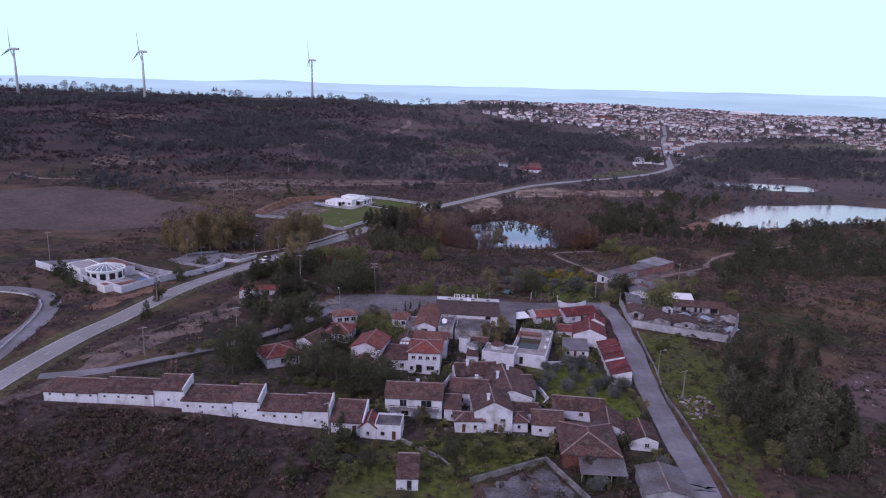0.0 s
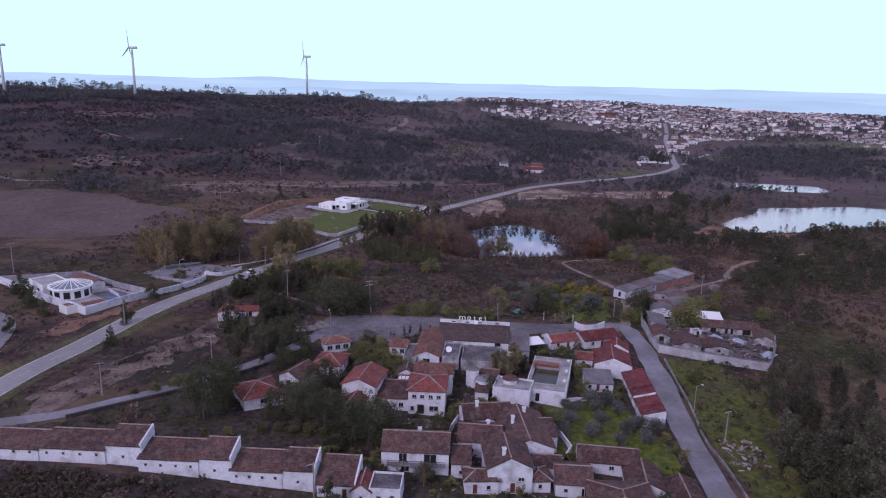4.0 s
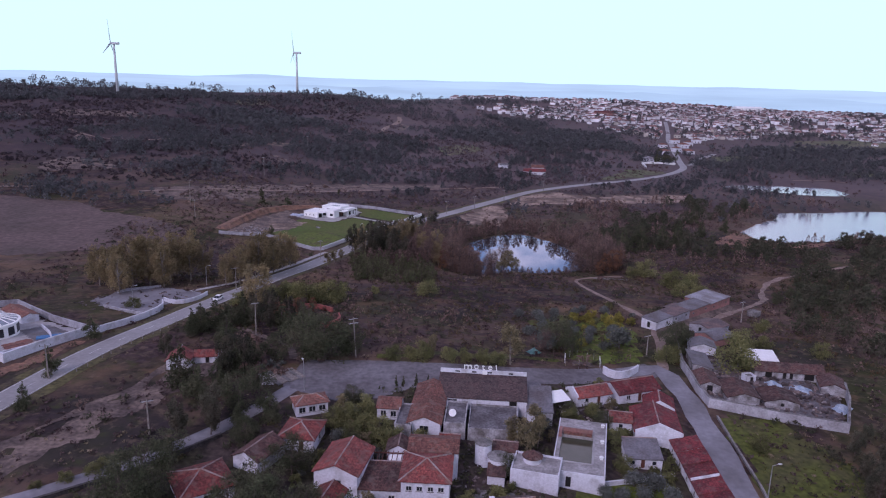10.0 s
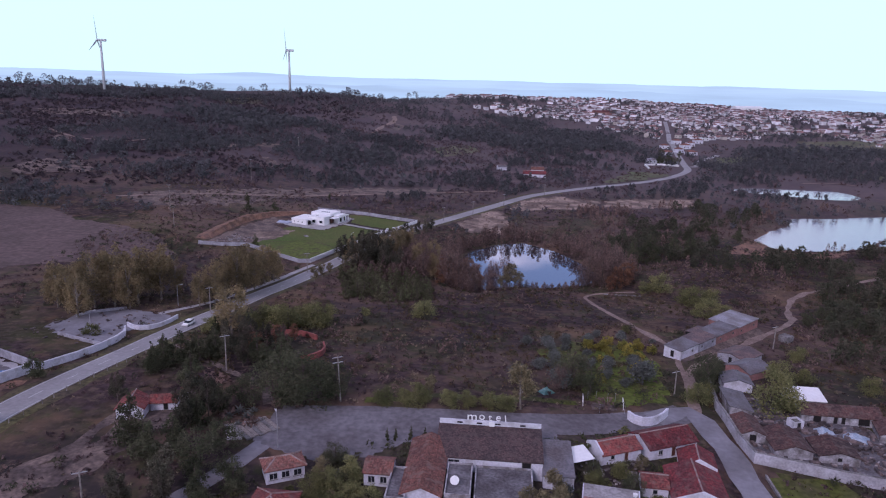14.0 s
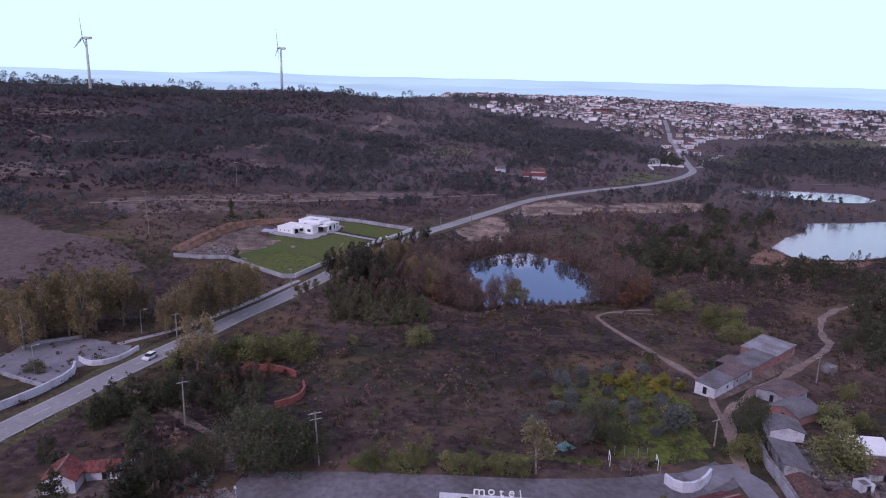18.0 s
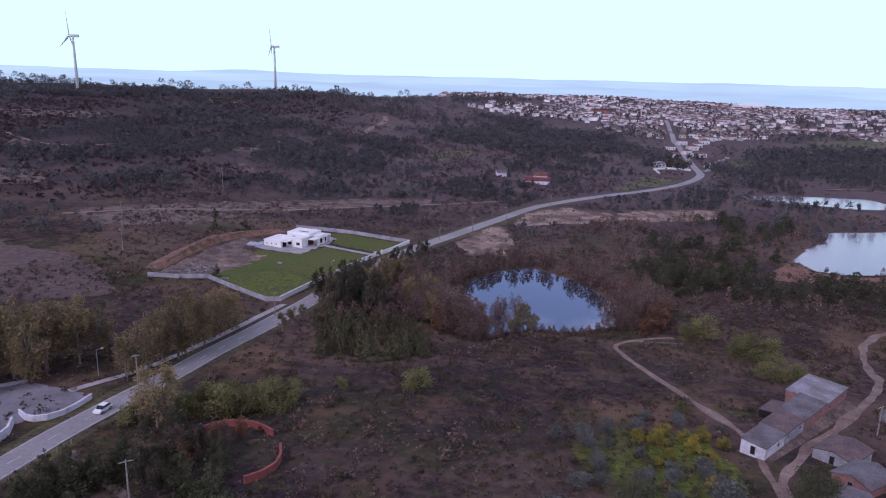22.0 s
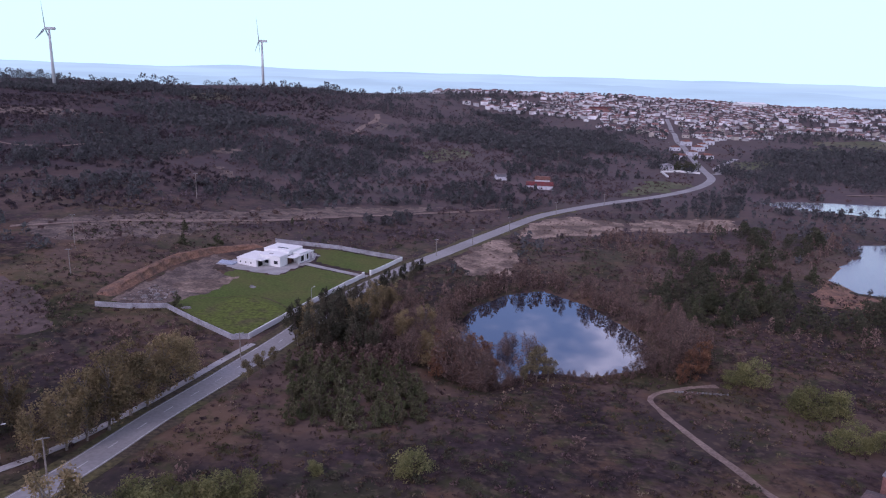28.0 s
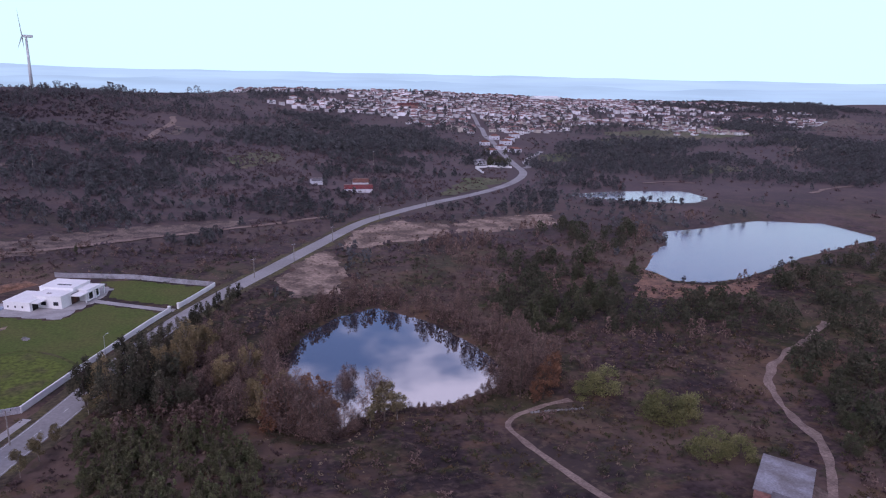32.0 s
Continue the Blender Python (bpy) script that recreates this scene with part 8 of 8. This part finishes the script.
# a car near the junction
def car(x, y, yaw, paint):
    ob = thing("car", x, y, G(x, y) + 0.18, yaw, "small white hatchback on the country road", "car")
    bm = bmesh.new()
    add_prism(bm, [(-2.05, 0.35), (-2.1, 0.75), (-1.2, 0.95), (1.7, 1.0), (2.0, 0.8), (2.0, 0.35)], -0.85, 0.85)
    body = part("body", bm, paint, ob)
    bm = bmesh.new()
    add_prism(bm, [(-1.15, 0.951), (-0.5, 1.45), (1.2, 1.48), (1.75, 1.0)], -0.74, 0.74)
    part("cabin", bm, M_GLASS, ob)
    part("roof_panel", box_bm(-0.7, 0.7, -0.45, 1.15, 1.481, 1.53), paint, ob)
    for wx in (-0.78, 0.78):
        for wy in (-1.3, 1.3):
            bm = bmesh.new()
            add_tube(bm, (wx - 0.11, wy, 0.32), (wx + 0.11, wy, 0.32), 0.32, seg=14)
            wh = part("wheel", bm, M_DARK, ob)
            bm = bmesh.new()
            add_tube(bm, (wx - 0.12, wy, 0.32), (wx + 0.12, wy, 0.32), 0.18, seg=10)
            part("rim", bm, M_METAL, wh)
    for hx in (-0.6, 0.6):
        part("headlight", box_bm(hx - 0.18, hx + 0.18, -2.11, -2.08, 0.6, 0.75), M_FRAME, body)


car(-68.0, 272.5, -14, M_CLEAN)

# goal frames and clutter on the rough pitch
for gx, gy, ga in ((32.2, 223.4, 80), (41.0, 223.6, 80)):
    ob = thing("goal_frame", gx, gy, None, ga, "small white goal frame of metal tube", "goal")
    for a, b in (((-1.2, 0, -0.2), (-1.2, 0, 1.9)), ((1.2, 0, -0.2), (1.2, 0, 1.9)), ((-1.2, 0, 1.9), (1.2, 0, 1.9))):
        bm = bmesh.new()
        add_tube(bm, a, b, 0.06, seg=6)
        part("tube", bm, M_CLEAN, ob)
patch("bare_plot", [(33.5, 220.5), (39.5, 221), (39, 225), (34, 225)], M_FAINT, "small bare plot between posts", 0.14, 1.0, wobble=0.6)
for px, py in ((34, 226.5), (36, 227), (38.4, 226.4), (40.2, 226.8), (35, 219.8), (40.5, 220.4)):
    po = thing("garden_post", px, py, None, 0, "thin white metal post in the orchard grass", "post", "garden posts")
    bm = bmesh.new()
    add_tube(bm, (0, 0, -0.3), (0, 0, 1.9), 0.035, 0.03, seg=6)
    part("shaft", bm, M_METAL, po)
    part("cap", box_bm(-0.07, 0.07, -0.07, 0.07, 1.904, 1.96), M_METAL, po)
gt = thing("garden_tarpaulin", 25, 228, None, 30, "crumpled sea-green tarpaulin over a heap", "tarpaulin")
bm = bmesh.new()
bmesh.ops.create_grid(bm, x_segments=12, y_segments=10, size=1)
for v in bm.verts:
    q = max(abs(v.co.x), abs(v.co.y))
    v.co = Vector((v.co.x * 1.7, v.co.y * 1.3, 0.05 + 1.3 * (1 - q) + 0.5 * noise.noise(v.co * 3.1) * (1 - q)))
part("sheet", bm, mat("sea_green_tarp", (0.07, 0.19, 0.17), (0.16, 0.28, 0.26), 1.2, 0.5), gt)
# a little tiled chimney tower and sheds in the trees above the access lane
tw = thing("chimney_tower", -49, 214.5, None, 12, "slim white masonry tower with a tiled cap", "tower")
part("shaft", box_bm(-0.65, 0.65, -0.65, 0.65, -0.6, 3.6), M_WHITE, tw)
# solid shaft; this near-black plate paints the shade within its opening
part("opening", box_bm(-0.25, 0.25, -0.68, -0.652, 2.3, 3.1), M_DARK, tw)
bm = bmesh.new()
add_prism(bm, [(-0.9, 3.604), (0, 4.4), (0.9, 3.604)], -0.9, 0.9)
part("cap", bm, M_TILE_RED, tw)
house("shed", -53.2, 214.6, 5.0, 3.0, 1.8, "gable", "x", 8, 0.9, tiles=M_TILE_RED, caps=False, label="low red-tiled shed among trees", category="shed", holes=[("f", 0.4, 0.1, 0.9, 1.6, "dark")])
st = thing("stone_row", 66, 345, 0, 0, "row of pale boulders beside the dirt track", "stones")
st.matrix_basis = pose(0, 0, 0)
r = np.random.default_rng(40)
for i in range(16):
    bm = bmesh.new()
    bmesh.ops.create_icosphere(bm, subdivisions=2, radius=1)
    px, py = 67 + i * 0.9, 341.4 - i * 0.06 + r.uniform(-0.2, 0.2)
    for v in bm.verts:
        v.co = v.co * (0.35 + 0.12 * noise.noise(v.co * 1.7 + Vector((i * 3, 0, 0))))
        v.co = Vector((v.co.x * 1.3 + px, v.co.y + py, v.co.z * 0.8 + G(px, py) + 0.18))
    part("stone", bm, M_CONCRETE, st)

# the far farm with a red roof, and white houses at the bend
house("farm", 88, 668, 19, 9, 2.6, "gable", "x", -8, 2, tiles=M_TILE_DARKRED, wall=M_WHITE, label="far farmhouse with a long red roof")
house("farm", 94, 690, 11, 7, 3.4, "gable", "x", -8, 2, tiles=M_TILE_ORANGE, label="far farm building behind the red farmhouse")
house("farm", 64, 700, 8, 6, 3, "gable", "x", 10, 1.4, tiles=M_SHEET, label="small grey outbuilding on the far farm", category="outbuilding")
for hx, hy, hw_, hd_, hh_, ha in ((228, 801, 10, 7, 3.6, 15), (240, 798, 8, 7, 2.8, -10), (249, 794, 7, 6, 2.6, 10), (272, 884, 10, 8, 4.6, 10), (307, 903, 13, 8, 3.8, 4), (300, 924, 9, 8, 4.5, 20), (322, 964, 12, 9, 4.8, 5), (338, 990, 10, 9, 5, -5), (296, 965, 10, 8, 4, 0), (373, 1056, 12, 9, 5.5, 0), (330, 1020, 11, 8, 5, 8)):
    house("house", hx, hy, hw_, hd_, hh_, "hip", "x", ha, 1.9, tiles=M_TILE_ORANGE if hx > 260 else M_SHEET_PALE, caps=False, label="white far house beside the bend in the road", group="houses at the bend", holes=[("f", -2.4, 1, 1.4, 1.4, "win"), ("f", 2.4, 1, 1.4, 1.4, "win")])
grove("dark_tree", [(234, 790, 9), (241, 788, 10), (246, 786, 8), (236, 794, 7), (256, 800, 8), (262, 872, 8), (284, 876, 7)], "dark trees round the houses at the bend")
wall_run("far_wall", [(208, 740), (214, 776), (232, 782), (247, 772)], 1.6, 0.4, M_CLEAN, "white garden wall at the bend", 8)


# the far town
T_WALL = [mat("town_wall_" + n, c, None, 0.2, 0.9, fine_amount=0.1) for n, c in (("white", (0.78, 0.77, 0.79)), ("cream", (0.52, 0.47, 0.42)), ("grey", (0.40, 0.39, 0.40)))]
T_ROOF = [mat("town_clay_tiles", (0.27, 0.145, 0.13), (0.19, 0.12, 0.118), 0.05, 0.9, obj=0.3), mat("town_brown_tiles", (0.155, 0.10, 0.098), (0.11, 0.085, 0.09), 0.05, 0.9, obj=0.3), mat("town_faded_tiles", (0.24, 0.165, 0.16), (0.17, 0.13, 0.135), 0.05, 0.9, obj=0.3)]


house("terrace_row", 486, 1425, 34, 9, 5.6, "flat", "x", 2, tiles=M_SHEET_PALE, wall=T_WALL[1], label="long white apartment row in the far town", category="apartments", holes=[("f", -15 + 5 * i, zz, 1.6, 1.5, "win") for i in range(7) for zz in (1.2, 4.2)])
house("hall", 340, 1470, 40, 14, 6, "gable", "x", 2, 2.4, tiles=M_TILE_DARKRED, wall=M_PINK, caps=False, label="long red-brown hall in the far town", category="hall")


def town_proto(i):
    r = np.random.default_rng(100 + i)
    w, d, h = r.uniform(7, 11), r.uniform(6, 8.5), r.choice([2.6, 4.4, 5.0, 6.0], p=[0.35, 0.35, 0.25, 0.05])
    return house("town_house", 400, 1400 + i, w, d, h, "hip" if i % 2 else "gable", "x", 0, r.uniform(1.6, 2.4), 0.4, wall=T_WALL[[0, 0, 1, 0, 2][i % 5]], tiles=T_ROOF[i % 3], caps=False, foot=3.0, holes=[("f", u, zz, 1.5, 1.6, "win") for u in (-w * 0.28, w * 0.28) for zz in ((1.0,) if h < 5 else (1.0, 3.9))], label=("white town house with a clay tile roof", "cream town house with a brown roof")[i % 5 == 2], category="house", group="houses of the far town")


protos = [town_proto(i) for i in range(10)]
r = np.random.default_rng(77)
n_house = 0
spots = []
for tries in range(24000):
    if n_house > 1250:
        break
    y = r.uniform(1090, 1800)
    x = r.uniform(40, 1250)
    if not in_shape(np.array([x]), np.array([y]), [(20, 1440), (230, 1370), (280, 1240), (330, 1110), (420, 1060), (600, 1060), (900, 1140), (1150, 1300), (1300, 1500), (1300, 1800), (20, 1760)])[0]:
        continue
    dens = 0.40 - 0.25 * (x > 820) - 0.32 * (x < 260) - 0.3 * (y < 1250) * (abs(x - 350) > 90) + 0.95 * noise.noise((x * 0.006, y * 0.006, 4.0)) + 0.5 * math.exp(-((x - 520) / 330) ** 2 - ((y - 1480) / 210) ** 2)
    if r.uniform() > dens or min(((x - a) ** 2 + (y - b) ** 2 for a, b in spots), default=1e9) < 12.5 ** 2 or near_line(MAINL, np.array([x]), np.array([y]))[0] < 13:
        continue
    spots.append((x, y))
    n_house += 1
for i, (x, y) in enumerate(sorted(spots, key=lambda p: p[1])[:285]):
    m = pose(x, y, G(x, y), 0, 0, r.choice([0, 90, 20, -20, 70]) + r.uniform(-8, 8))
    if i < len(protos):
        protos[i].matrix_basis = m
    else:
        copy_thing(protos[i % len(protos)], m)
bw, br_ = bmesh.new(), bmesh.new()
for x, y in sorted(spots, key=lambda p: p[1])[285:]:
    w, d, h, z = r.uniform(7, 15), r.uniform(6, 9), r.uniform(2.8, 6.4), G(x, y)
    a = r.choice([0, 1.57, 0.35, -0.35]) + r.uniform(-0.15, 0.15)
    ca, sa = math.cos(a), math.sin(a)
    for bm, lo, hi, grow in ((bw, -3, h, 1.0), (br_, h + 0.01, h + 2.2, 1.06)):
        base = [(sx * w / 2 * grow, sy * d / 2 * grow) for sx, sy in ((-1, -1), (1, -1), (1, 1), (-1, 1))]
        topo = base if bm is bw else [(sx * (w - d * 0.9) / 2 if w > d else 0, 0) for sx in (-1, 1, 1, -1)]
        lo_v = [bm.verts.new((x + px * ca - py * sa, y + px * sa + py * ca, z + lo)) for px, py in base]
        hi_v = [bm.verts.new((x + px * ca - py * sa, y + px * sa + py * ca, z + hi)) for px, py in topo]
        for j in range(4):
            bm.faces.new((lo_v[j], lo_v[(j + 1) % 4], hi_v[(j + 1) % 4], hi_v[j]))
        if bm is bw:
            bm.faces.new(hi_v)
stuff = tagged(new("far_houses"), "pale houses packed on the far hilltop", "houses", kind="stuff")
part("walls", bw, mat("far_walls", (0.80, 0.79, 0.82), (0.55, 0.52, 0.53), 0.01, 0.9, island=0.3), stuff)
part("roofs", br_, mat("far_roofs", (0.25, 0.145, 0.135), (0.16, 0.115, 0.115), 0.01, 0.9, island=0.3), stuff)
house("factory", 700, 1640, 60, 30, 8, "gable", "x", 4, 3, wall=M_CLEAN, tiles=M_CLEAN, caps=False, label="large white hall on the far hilltop", category="hall")


# blue distance along the horizon: glowing shells with the haze painted into their colour
def distance(name, radius, top, rough_, colour, lo, seed):
    m = bpy.data.materials.new(name)
    m.use_nodes = True
    nt = m.node_tree
    nt.nodes.clear()
    out = nt.nodes.new("ShaderNodeOutputMaterial")
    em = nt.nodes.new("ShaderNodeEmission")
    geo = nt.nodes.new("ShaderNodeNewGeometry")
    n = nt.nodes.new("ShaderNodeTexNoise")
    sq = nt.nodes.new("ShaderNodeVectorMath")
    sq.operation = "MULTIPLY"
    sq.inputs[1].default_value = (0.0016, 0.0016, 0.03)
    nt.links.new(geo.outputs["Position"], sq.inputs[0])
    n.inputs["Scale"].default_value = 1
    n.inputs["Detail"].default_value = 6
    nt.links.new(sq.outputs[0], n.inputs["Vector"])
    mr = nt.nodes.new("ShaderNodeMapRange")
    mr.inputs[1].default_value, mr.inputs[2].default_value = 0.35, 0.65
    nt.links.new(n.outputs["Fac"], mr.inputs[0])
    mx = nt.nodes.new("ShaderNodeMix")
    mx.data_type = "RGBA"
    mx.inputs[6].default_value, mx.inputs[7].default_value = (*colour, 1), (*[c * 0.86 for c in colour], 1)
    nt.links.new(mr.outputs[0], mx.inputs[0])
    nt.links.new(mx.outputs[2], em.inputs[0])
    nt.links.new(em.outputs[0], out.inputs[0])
    verts, faces = [], []
    N = 160
    for i in range(N + 1):
        a = radians(-75 + 150 * i / N)
        x, y = radius * math.sin(a), radius * math.cos(a)
        t = top + rough_ * noise.fractal((i * 0.09, seed, 0), 0.7, 2.0, 5)
        t += (16 if radius > 4500 else 0) * math.exp(-((math.degrees(a) + 13.5) / 2.4) ** 2)
        verts += [(x, y, lo), (x, y, t), (x * 1.01, y * 1.01, t - 2), (x * 1.01, y * 1.01, lo)]
    for i in range(N):
        for j in range(3):
            a = i * 4 + j
            faces.append((a, a + 1, a + 5, a + 4))
    tagged(mesh_ob(name, verts, faces, m), "glowing backdrop of distant hills in painted haze blue", "backdrop", kind="structure")


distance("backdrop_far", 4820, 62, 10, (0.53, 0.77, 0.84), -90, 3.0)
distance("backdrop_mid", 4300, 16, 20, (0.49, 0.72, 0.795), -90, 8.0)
